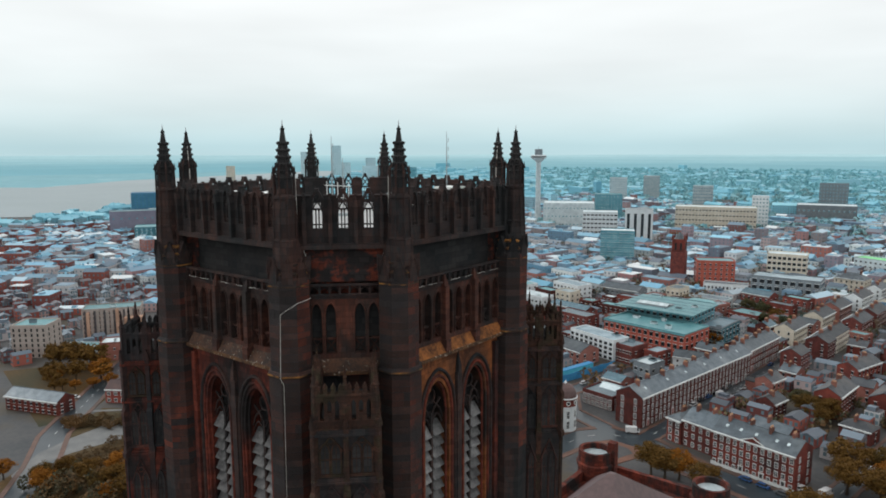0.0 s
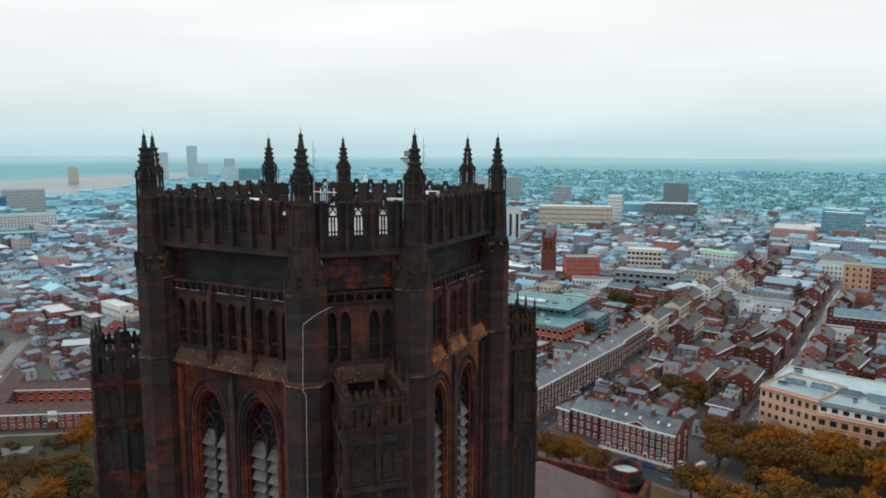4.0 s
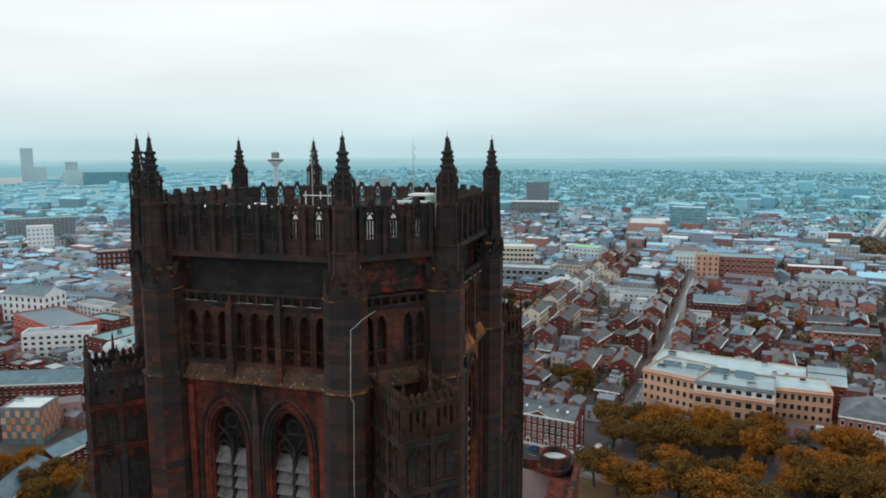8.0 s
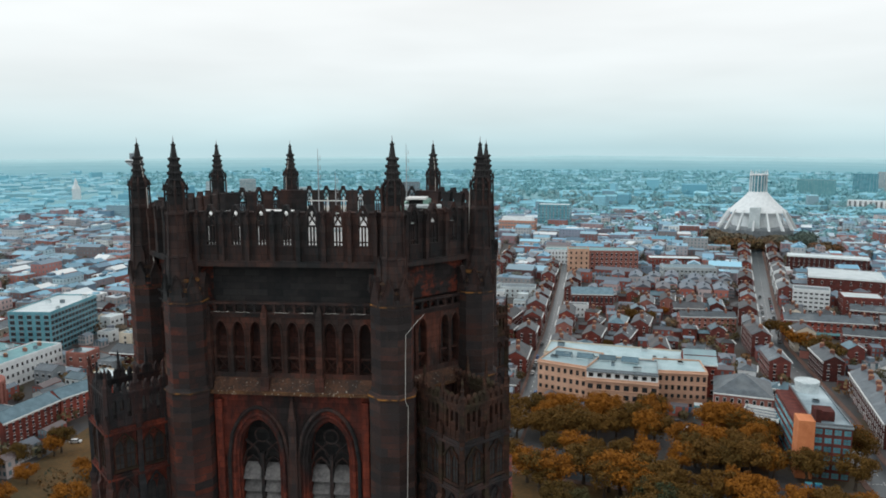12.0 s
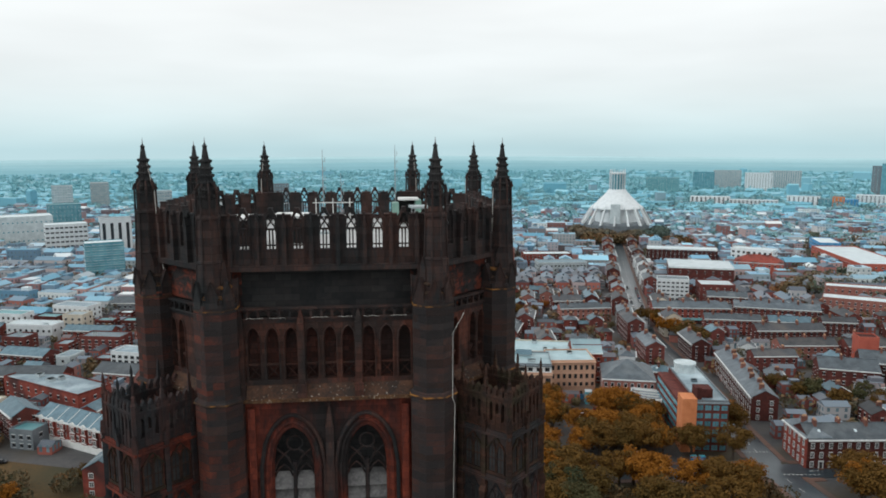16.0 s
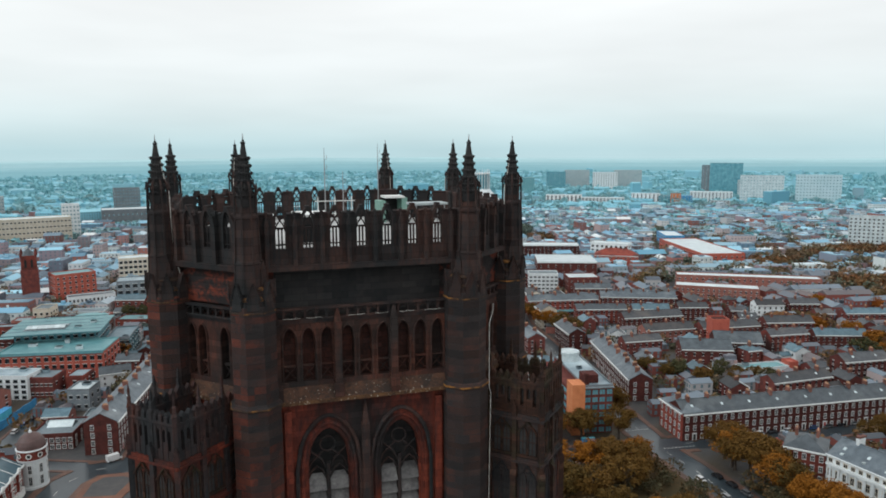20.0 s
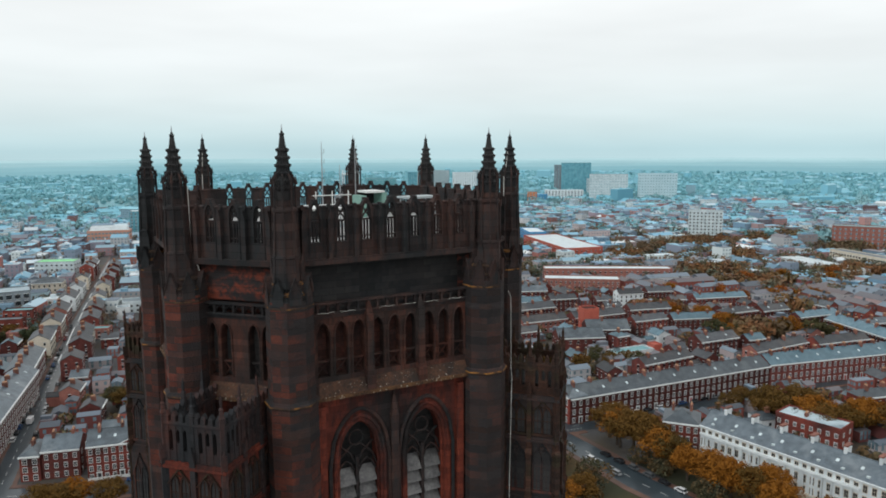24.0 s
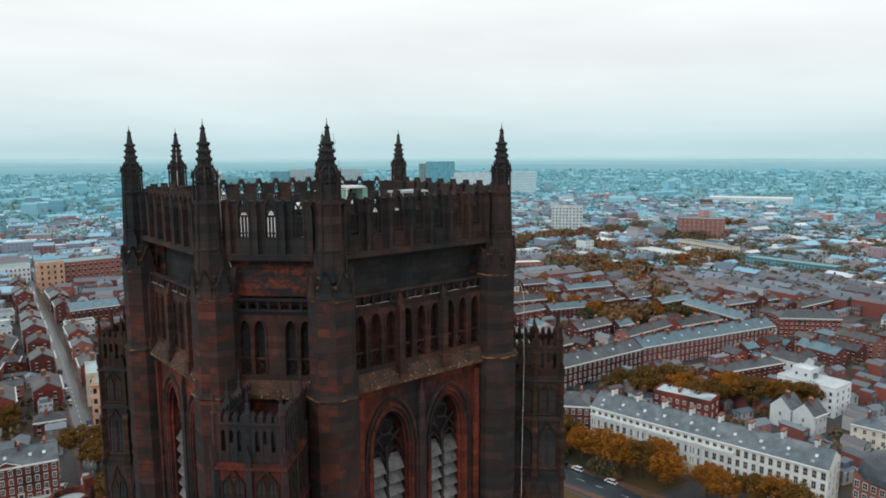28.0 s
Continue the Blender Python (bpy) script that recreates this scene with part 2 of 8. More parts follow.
CHIM = mat("chimney_brick", (0.12, 0.05, 0.04), (0.24, 0.10, 0.07), 0.8, 0.9, 6, vary=0.35)
POT = mat("chimney_pot_clay", (0.42, 0.22, 0.12), (0.58, 0.36, 0.22), 1.5, 0.85)
ASPHALT = mat("wet_asphalt", (0.0213, 0.0315, 0.0385), (0.0410, 0.0560, 0.0660), 0.10, 0.28, 20, c3=(0.0525, 0.071, 0.082), c3_at=(0.5, 0.75))
PAVING = mat("stone_paving", (0.0780, 0.0390, 0.0280), (0.1600, 0.0830, 0.0590), 0.2, 0.65, 12, c3=(0.0600, 0.0440, 0.0360), c3_at=(0.5, 0.7))
LINE = mat("road_paint", (0.52, 0.52, 0.50), (0.70, 0.70, 0.68), 0.8, 0.6)
GRASS = mat("autumn_grass", (0.044, 0.032, 0.011), (0.140, 0.070, 0.016), 0.06, 0.95, 12, c3=(0.028, 0.030, 0.012), c3_at=(0.46, 0.62))
GROUND = mat("town_ground", (0.034, 0.038, 0.042), (0.078, 0.072, 0.070), 0.05, 0.7, 10, c3=(0.055, 0.040, 0.020), c3_at=(0.50, 0.64), c3_scale=0.5)
BARK = mat("tree_bark", (0.035, 0.026, 0.020), (0.075, 0.055, 0.04), 2.0, 0.95, 5)
LEAF_ORANGE = island_mat("autumn_leaves", [(0.150, 0.068, 0.016), (0.215, 0.082, 0.013), (0.255, 0.098, 0.013), (0.205, 0.084, 0.016), (0.300, 0.112, 0.014)], 0.85, 0.08, by_tree=0.6)
LEAF_OLIVE = island_mat("olive_leaves", [(0.062, 0.045, 0.016), (0.098, 0.058, 0.016), (0.130, 0.066, 0.016), (0.082, 0.054, 0.018)], 0.85, 0.08, by_tree=0.6)
LEAF_GREEN = island_mat("dark_green_leaves", [(0.028, 0.042, 0.026), (0.055, 0.062, 0.030), (0.078, 0.062, 0.026), (0.042, 0.056, 0.034)], 0.85, 0.08, by_tree=0.5)
LEAF_RUST = island_mat("rust_leaves", [(0.170, 0.054, 0.016), (0.260, 0.082, 0.016), (0.220, 0.070, 0.014), (0.310, 0.105, 0.018)], 0.85, 0.08, by_tree=0.6)


# ---- mesh helpers ----
class Mesh:
    """Vertices and faces gathered into one mesh."""

    def __init__(self):
        self.v, self.f, self.slots, self.slot = [], [], [], 0

    def add(self, verts, faces, m=None):
        k = len(self.v)
        self.v += [tuple(m @ Vector(p)) for p in verts] if m else [tuple(p) for p in verts]
        self.f += [tuple(k + i for i in f) for f in faces]
        self.slots += [self.slot] * len(faces)
        return self

    def box(self, x0, y0, z0, x1, y1, z1, m=None):
        return self.prism([(x0, y0), (x1, y0), (x1, y1), (x0, y1)], z0, z1, m=m)

    def prism(self, pts, z0, z1, top=None, m=None, caps=True):
        n, top = len(pts), top or pts
        v = [(x, y, z0) for x, y in pts] + [(x, y, z1) for x, y in top]
        f = [(i, (i + 1) % n, n + (i + 1) % n, n + i) for i in range(n)]
        if caps:
            f += [tuple(range(n - 1, -1, -1)), tuple(range(n, 2 * n))]
        return self.add(v, f, m)

    def slab(self, poly, y0, y1, m=None):
        """A polygon in x and z, drawn out from y0 to y1."""
        n = len(poly)
        v = [(x, y0, z) for x, z in poly] + [(x, y1, z) for x, z in poly]
        f = [(i, (i + 1) % n, n + (i + 1) % n, n + i) for i in range(n)] + [tuple(range(n)), tuple(range(2 * n - 1, n - 1, -1))]
        return self.add(v, f, m)

    def rings(self, prof, n=8, cx=0.0, cy=0.0, m=None, turn=0.0):
        """A round or many-sided body from rows of radius and height."""
        v, f = [], []
        for r, z in prof:
            v += [(cx + r * math.cos(turn + 2 * math.pi * i / n), cy + r * math.sin(turn + 2 * math.pi * i / n), z) for i in range(n)]
        for j in range(len(prof) - 1):
            f += [(j * n + i, j * n + (i + 1) % n, (j + 1) * n + (i + 1) % n, (j + 1) * n + i) for i in range(n)]
        f += [tuple(range(n - 1, -1, -1)), tuple(range((len(prof) - 1) * n, len(prof) * n))]
        return self.add(v, f, m)

    def tube(self, pts, r, n=5, m=None):
        rows = []
        pts = [Vector(p) for p in pts]
        for i, p in enumerate(pts):
            d = (pts[min(i + 1, len(pts) - 1)] - pts[max(i - 1, 0)]).normalized()
            a = d.orthogonal().normalized() if i == 0 else (rows[-1][1] - d * rows[-1][1].dot(d)).normalized()
            rows.append((p, a, d.cross(a), r[i] if isinstance(r, (list, tuple)) else r))
        v = [p + k * (math.cos(2 * math.pi * j / n) * a + math.sin(2 * math.pi * j / n) * b) for p, a, b, k in rows for j in range(n)]
        f = [(i * n + j, i * n + (j + 1) % n, (i + 1) * n + (j + 1) % n, (i + 1) * n + j) for i in range(len(pts) - 1) for j in range(n)]
        f += [tuple(range(n - 1, -1, -1)), tuple(range((len(pts) - 1) * n, len(pts) * n))]
        return self.add(v, f, m)

    def data(self, name, material, *others):
        me = bpy.data.meshes.new(name)
        me.from_pydata(self.v, [], self.f)
        for one in (material, *others):
            me.materials.append(one)
        if others:
            me.polygons.foreach_set("material_index", self.slots)
        return me


def part(name, g, material, parent, label="", m=None):
    """One mesh under a thing or a part. g: a Mesh, or mesh data that is shared."""
    ob = new(name, g.data(name, material) if isinstance(g, Mesh) else g)
    ob.parent = parent
    if m is not None:
        ob.matrix_basis = m
    return tagged(ob, label)


def piece(name, data, parent, label="", m=None):
    """One more object on mesh data that alike pieces share."""
    return part(name, data, None, parent, label, m)


def thing(name, m, label, category, group="", kind=""):
    ob = new(name)
    ob.matrix_basis = m
    return tagged(ob, label, category, group, kind)


def setting(name, g, material, label, category=""):
    return tagged(new(name, g.data(name, material)), label, category or name, kind="structure")


def arch(half, spring, apex, n=6):
    """A pointed arch as rows of x and z, from the left springing to the right."""
    out = []
    for i in range(-n, n + 1):
        s = i / n
        out.append((half * s, spring + (apex - spring) * math.sqrt(max(0.0, 1 - abs(s) ** 1.75))))
    return out

# ---- cathedral tower ----
STONE_PATCH = mat("patchy_red_sandstone", (0.0339, 0.0226, 0.0215), (0.150, 0.036, 0.021), 0.8, 0.9, 4, (0.42, 0.58), 0.8, c3=(0.0249, 0.0215, 0.0215), c3_at=(0.46, 0.56), c3_scale=0.9, stretch=(1, 1, 1.2), courses=0.5, spec=0.25)
HALF, SIDE = 15.0, 8.6
tower = thing("cathedral_tower", pose(0, 0, 0), "soot-blackened red sandstone gothic cathedral tower with eight crocketed pinnacles", "tower")
OCT = [(SIDE, -HALF), (HALF, -SIDE), (HALF, SIDE), (SIDE, HALF), (-SIDE, HALF), (-HALF, SIDE), (-HALF, -SIDE), (-SIDE, -HALF)]


def octagon(inset):
    k = HALF - inset
    s = SIDE - inset * 0.414
    return [(s, -k), (k, -s), (k, s), (s, k), (-s, k), (-k, s), (-k, -s), (-s, -k)]


# faces: x runs along the face, y points into the tower, z up
FACES = [(pose(0, 0, 0, 0, 0, 90 * i) @ pose(0, -HALF, 0), True, i) for i in range(4)]
CHAMFER = (HALF + SIDE) / math.sqrt(2)
FACES += [(pose(0, 0, 0, 0, 0, 90 * i + 45) @ pose(0, -CHAMFER, 0), False, i) for i in range(4)]
WIDE, NARROW = SIDE, (HALF - SIDE) / math.sqrt(2)

# Core coloured near-black to give the belfry openings their dark depth.
part("tower_core", Mesh().prism(octagon(2.6), 0, 103.2), STONE_BLACK, tower, "near-black inner masonry behind the openings")
part("roof_deck", Mesh().prism(octagon(1.3), 103.2, 103.5), LEAD, tower, "grey lead roof deck")


def arched_bay(a, b, z0, z1, w, sill, spring, apex, front, back, n=6):
    """One bay of wall from a to b with a pointed opening of half width w cut through it about x = 0, as one closed skin."""
    head = arch(w, spring, apex, n)
    inner = [(-w, sill)] + head + [(w, sill)]
    outer = [(a, sill)] + [(a * -x / w if x < 0 else b * x / w, z1) for x, z in head] + [(b, sill)]
    k, m = len(inner), 2 * len(inner)
    v = [(x, y, z) for y in (front, back) for x, z in inner + outer + [(a, z0), (b, z0)]]
    q = m + 2
    f = []
    for i in range(k - 1):
        f += [(i, i + 1, k + i + 1, k + i), (q + k + i, q + k + i + 1, q + i + 1, q + i), (i, q + i, q + i + 1, i + 1), (k + i, k + i + 1, q + k + i + 1, q + k + i)]
    f += [(m, m + 1, m - 1, k - 1, 0, k), (q + k, q, q + k - 1, q + m - 1, q + m + 1, q + m), (0, k - 1, q + k - 1, q)]
    return Mesh().add(v, f)


def hood(c, w, spring, apex, r, y, foot=0.0):
    pts = [(c - w, y, spring - foot)] + [(c + x, y, z) for x, z in arch(w, spring, apex, 8)] + [(c + w, y, spring - foot)]
    return Mesh().tube(pts, r, 6)


def lancet_bars(w, z0, z1, y, t=0.05):
    """Three slender lights under a saltire of tracery, filling an opening."""
    g = Mesh()
    top = z0 + (z1 - z0) * 0.56
    for x in (-w / 3, w / 3):
        g.box(x - t, y - 0.12, z0, x + t, y + 0.12, top + 0.05)
    for x in (-w * 0.67, 0, w * 0.67):
        g.tube([(x - w / 3, y, top - 0.22), (x, y, top + 0.02), (x + w / 3, y, top - 0.22)], t * 0.9, 4)
    for s in (-1, 1):
        g.tube([(s * w, y, top - 0.02), (s * w * 0.55, y, top + 0.30), (-s * w * 0.25, y, top + 0.72), (-s * w * 0.62, y, z1 - 0.28)], t * 1.5, 4)
        g.tube([(s * w, y, z1 - 0.95), (s * w * 0.72, y, top + 0.46), (s * w, y, top + 0.2)], t * 0.9, 4)
    g.tube([(-w * 0.5, y, z1 - 0.36), (0, y, z1 - 0.60), (w * 0.5, y, z1 - 0.36)], t, 4)
    g.box(-w, y - 0.12, top - 0.06, w, y + 0.12, top + 0.06)
    g.box(-w, y - 0.12, z0 + 0.26, w, y + 0.12, z0 + 0.35)
    return g


shared = {}


def once(name, make, material):
    if name not in shared:
        shared[name] = make().data(name, material)
    return shared[name]


# heights of the bands of the elevation
Z_SILL, Z_ARC0, Z_ARC1, Z_BAL0, Z_BAL1, Z_STR, Z_OPEN0, Z_OPEN1, Z_TOP = 92.3, 93.4, 97.6, 98.3, 99.3, 102.6, 103.9, 106.7, 106.58


def belfry(m, wall):
    """The wide face below the arcade: two tall pointed openings with tracery and stone louvres."""
    cs = (-2.95, 2.95)
    for c in cs:
        mc = m @ pose(c, 0, 0)
        a, b = (-WIDE - c, -c) if c < 0 else (-c, WIDE - c)
        piece("belfry_wall", once(f"belfry_wall_{wall.name}_{c}", lambda: arched_bay(a, b, 40, Z_SILL - 0.6, 1.75, 66, 86.3, 89.4, 0.7, 2.4, 8), wall), tower, "red sandstone belfry wall", mc)
        piece("hood_mould", once("hood_a", lambda: hood(0, 2.55, 86.0, 90.5, 0.17, 0.62, 20), STONE_DARK), tower, "", mc)
        piece("arch_order", once("hood_b", lambda: hood(0, 2.12, 86.2, 89.9, 0.15, 0.66, 20), STONE_RED), tower, "", mc)
        piece("arch_order", once("hood_c", lambda: hood(0, 1.72, 86.3, 89.35, 0.13, 1.1, 20), STONE_RED), tower, "", mc)

        def tracery():
            g = Mesh()
            g.box(-0.14, 1.35, 66, 0.14, 1.75, 86.2)
            for s in (-1, 1):
                g.tube([(s * 0.1, 1.55, 85.6), (s * 0.55, 1.55, 86.5), (s * 1.45, 1.55, 87.3)], 0.11, 5)
                g.tube([(s * 1.75, 1.55, 85.3), (s * 1.35, 1.55, 86.3), (s * 0.35, 1.55, 87.2)], 0.10, 5)
                g.tube([(s * 0.9 - 0.75, 1.55, 84.9), (s * 0.9 - 0.4, 1.55, 85.6), (s * 0.9, 1.55, 85.9), (s * 0.9 + 0.4, 1.55, 85.6), (s * 0.9 + 0.75, 1.55, 84.9)], 0.09, 5)
            ring = [(0.62 * math.cos(i * math.pi / 6), 1.55, 87.75 + 0.62 * math.sin(i * math.pi / 6)) for i in range(13)]
            return g.tube(ring, 0.09, 5)

        piece("tracery", once("belfry_tracery", tracery, STONE_DARK), tower, "carved stone window tracery", mc)
        for k in range(15):
            for s in (-1, 1):
                piece("louvre", once("louvre", lambda: Mesh().slab([(-0.74, 0), (0.74, 0), (0.74, 0.08), (-0.74, 0.08)], 0, 1.45, pose(0, 0, 0, 54, 0, 0)), LOUVRE), tower,
                     "pale weathered stone louvre slab" if k == 0 and s == 1 else "", mc @ pose(s * 0.92, 1.25, 83.9 - 1.08 * k))
    g = Mesh()
    g.box(-0.32, 0.35, 40, 0.32, 0.8, 89.6)
    g.rings([(0.36, 89.6), (0.30, 90.3), (0.02, 91.6)], 4, 0, 0.55, None, math.pi / 4)
    part("mid_buttress", g, STONE_DARK, tower, "", m)
    for s in (-1, 1):
        piece("side_shaft", once("side_shaft", lambda: Mesh().box(-0.28, 0.3, 40, 0.28, 0.9, 91.2), STONE_RED), tower, "", m @ pose(s * 6.1, 0, 0))


def arcade(m, half, xs, w, name, strips, sill):
    """Blind lancets above the belfry with a lichened sill below and a pierced balustrade above."""
    piece("string_course", once(name + "sill", lambda: Mesh().slab([(-half, Z_SILL - 0.6), (half, Z_SILL - 0.6), (half, Z_SILL - 0.3), (-half, Z_SILL - 0.3)], 0.15, 2.0), STONE_RED), tower, "", m)
    g = Mesh()
    g.add([(-half, 0.05, Z_SILL - 0.3), (half, 0.05, Z_SILL - 0.3), (half, 0.75, Z_SILL + 0.75), (-half, 0.75, Z_SILL + 0.75), (-half, 2, Z_SILL - 0.3), (half, 2, Z_SILL - 0.3)],
          [(0, 1, 2, 3), (0, 4, 5, 1), (3, 2, 5, 4), (0, 3, 4), (1, 5, 2)])
    part("weathered_sill", g, sill, tower, "sloping sill with pale lichen", m)
    piece("sill_lip", once(name + "lip", lambda: Mesh().slab([(-half, Z_SILL - 0.52), (half, Z_SILL - 0.52), (half, Z_SILL - 0.24), (-half, Z_SILL - 0.24)], -0.02, 0.16), LIP_LICHEN), tower, "projecting lip speckled with pale lichen", m)
    ends = [-half] + [(p + q) / 2 for p, q in zip(xs, xs[1:])] + [half]
    for i, x in enumerate(xs):
        piece("arcade_bay", once(f"{name}bay_{i}", lambda: arched_bay(ends[i] - x, ends[i + 1] - x, Z_SILL + 0.3, Z_BAL0, w, Z_ARC0, Z_ARC1 - 1.0, Z_ARC1, 0.72, 1.7, 5), STONE_WARM), tower, "", m @ pose(x, 0, 0))
        # Narrow-face panels are near-black, painted to pass for hollow lancets.
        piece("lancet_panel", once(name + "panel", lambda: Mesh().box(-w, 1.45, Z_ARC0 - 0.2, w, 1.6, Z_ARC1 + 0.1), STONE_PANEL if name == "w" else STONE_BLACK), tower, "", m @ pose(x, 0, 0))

        def head():
            q = hood(0, w + 0.08, Z_ARC1 - 1.0, Z_ARC1 + 0.12, 0.08, 0.68, 3.1)
            q.box(-w, 0.9, Z_ARC0 + 1.15, w, 1.2, Z_ARC0 + 1.3)
            for s in (-1, 1):
                q.tube([(s * w, 1.05, Z_ARC0 + 0.1), (0, 1.05, Z_ARC0 + 0.65), (s * w, 1.05, Z_ARC0 + 1.15)], 0.06, 4)
            return q

        piece("lancet_moulding", once(name + "head", head, STONE_WARM), tower, "", m @ pose(x, 0, 0))
    for x in strips:
        def strip():
            q = Mesh().box(-0.27, 0.2, Z_SILL + 0.1, 0.27, 1.0, Z_BAL0 - 0.2)
            q.box(-0.36, 0.05, Z_SILL - 0.2, 0.36, 0.9, Z_SILL + 0.9)
            q.rings([(0.40, Z_BAL0 - 0.4), (0.34, Z_BAL0 + 0.1), (0.05, Z_BAL0 + 0.9)], 4, 0, 0.6, None, math.pi / 4)
            return q
        piece("arcade_shaft", once("strip", strip, STONE_WARM), tower, "", m @ pose(x, 0, 0))

    def balustrade():
        q = Mesh().box(-half, 0.55, Z_BAL0, half, 0.95, Z_BAL0 + 0.18).box(-half, 0.5, Z_BAL1 - 0.16, half, 0.98, Z_BAL1)
        n = int(half * 2 / 0.8)
        for i in range(n + 1):
            x = -half + 2 * half * i / n
            q.box(x - 0.09, 0.6, Z_BAL0 + 0.15, x + 0.09, 0.9, Z_BAL1 - 0.1)
            if i < n:
                c = x + half / n
                q.tube([(x, 0.75, Z_BAL0 + 0.45), (c, 0.75, Z_BAL1 - 0.25), (x + 2 * half / n, 0.75, Z_BAL0 + 0.45)], 0.06, 4)
        return q
    piece("gallery_balustrade", once(name + "bal", balustrade, STONE_DARK), tower, "pierced stone gallery balustrade", m)
    if name == "w":
        piece("gallery_wall", once(name + "gal", lambda: Mesh().box(-half, 2.0, Z_BAL0 - 0.3, half, 2.7, Z_STR), STONE_BLACK), tower, "plain near-black wall behind the gallery", m)
    else:
        piece("gallery_wall", once(name + "gal", lambda: Mesh().box(-half, 0.9, Z_BAL1 + 0.15, half, 2.7, Z_STR).box(-half, 1.9, Z_BAL0 - 0.3, half, 2.7, Z_BAL1 + 0.14), STONE_PATCH), tower, "red sandstone wall above the gallery", m)
    piece("gallery_floor", once(name + "gfl", lambda: Mesh().box(-half, 0.7, Z_BAL0 - 0.25, half, 2.2, Z_BAL0 - 0.02), STONE_DARK), tower, "", m)


def parapet(m, half, xs, name):
    """The pierced parapet: a traceried opening under a gable in each bay, fins between."""
    piece("parapet_cornice", once(name + "cor", lambda: Mesh().slab([(-half, Z_STR - 0.35), (half, Z_STR - 0.35), (half, Z_STR + 0.1), (-half, Z_STR + 0.1)], 0.15, 2.6), STONE_DARK), tower, "", m)
    edges = [-half] + [x + k for x in xs for k in (-0.5, 0.5)] + [half]
    for a, b in zip(edges[::2], edges[1::2]):
        rim = [(-0.55, Z_STR), (-0.55, Z_TOP - 0.16), (-0.47, Z_TOP - 0.10), (-0.47, Z_TOP), (-0.75, Z_TOP + 0.06), (-1.07, Z_TOP), (-1.07, Z_TOP - 0.10), (-1.0, Z_TOP - 0.16), (-1.0, Z_STR)]
        piece("parapet_wall", once(f"par_{b - a:.2f}", lambda: Mesh().slab(rim, 0, b - a, pose(0, 0, 0, 0, 0, -90)), STONE_DARK), tower, "", m @ pose(a, 0, 0))
    for x in xs:
        piece("parapet_tracery", once("par_trac", lambda: lancet_bars(0.37, Z_OPEN0, Z_OPEN1, 0.78), STONE_DARK), tower, "", m @ pose(x, 0, 0))

        def gable():
            """A narrow gabled frame whose pointed opening rises above the wall."""
            q = Mesh().box(-0.5, 0.5, Z_STR, 0.5, 1.02, Z_OPEN0)
            inner = [(-0.37, Z_OPEN0)] + arch(0.37, Z_OPEN1 - 0.95, Z_OPEN1, 5) + [(0.37, Z_OPEN0)]
            for (xa, za), (xb, zb) in zip(inner, inner[1:]):
                def rim(px, pz):
                    e = max(-1.0, min(1.0, px / 0.37))
                    return (e * 0.5, pz if pz < Z_OPEN0 + 0.1 else Z_TOP + 0.42 - 0.95 * max(0.0, abs(e) - 0.3))
                oa, ob = rim(xa, za), rim(xb, zb)
                q.add([(xa, 0.5, za), (xb, 0.5, zb), (ob[0], 0.5, ob[1]), (oa[0], 0.5, oa[1]), (xa, 1.02, za), (xb, 1.02, zb), (ob[0], 1.02, ob[1]), (oa[0], 1.02, oa[1])],
                      [(0, 1, 2, 3), (7, 6, 5, 4), (0, 4, 5, 1), (3, 2, 6, 7)])
            q.box(-0.17, 0.46, Z_TOP + 0.38, 0.17, 1.06, Z_TOP + 0.54)
            return q
        piece("parapet_gable", once("par_gable", gable, STONE_DARK), tower, "", m @ pose(x, 0, 0))
    step = xs[1] - xs[0]
    for i in range(len(xs) + 1):
        x = xs[0] - step / 2 + i * step

        def fin():
            q = Mesh().box(-0.16, 0.12, Z_STR + 0.1, 0.16, 0.62, Z_TOP - 0.9)
            q.slab([(-0.2, Z_TOP - 0.95), (0.2, Z_TOP - 0.95), (0.03, Z_TOP - 0.2), (-0.03, Z_TOP - 0.2)], 0.05, 0.62)
            q.box(-0.11, 0.3, Z_TOP - 0.3, 0.11, 0.6, Z_TOP + 0.16)
            return q
        piece("parapet_fin", once("fin", fin, STONE_DARK), tower, "", m @ pose(x, 0, 0))


for m, wide, i in FACES:
    if wide:
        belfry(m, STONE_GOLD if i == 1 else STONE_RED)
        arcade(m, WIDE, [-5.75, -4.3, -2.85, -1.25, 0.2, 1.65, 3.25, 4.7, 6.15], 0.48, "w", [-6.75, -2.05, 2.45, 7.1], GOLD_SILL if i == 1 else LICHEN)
        parapet(m, WIDE, [-6.15 + 2.05 * k for k in range(7)], "w")
    else:
        redder_side = STONE_RED if i == 3 else STONE
        piece("corner_wall", once("corner_wall" + redder_side.name, lambda: Mesh().box(-NARROW, 0.75, 40, NARROW, 2.6, Z_SILL + 0.4), redder_side), tower, "", m)
        arcade(m, NARROW, [-2.35, -1.2, 1.2, 2.35], 0.42, "n", [-3.4, 3.4], LICHEN)
        parapet(m, NARROW, [-2.05, 0, 2.05], "n")

# pinnacles over piers
TIERS = [(110.72 - 0.54 * k, 0.33 + 0.062 * k) for k in range(6)]


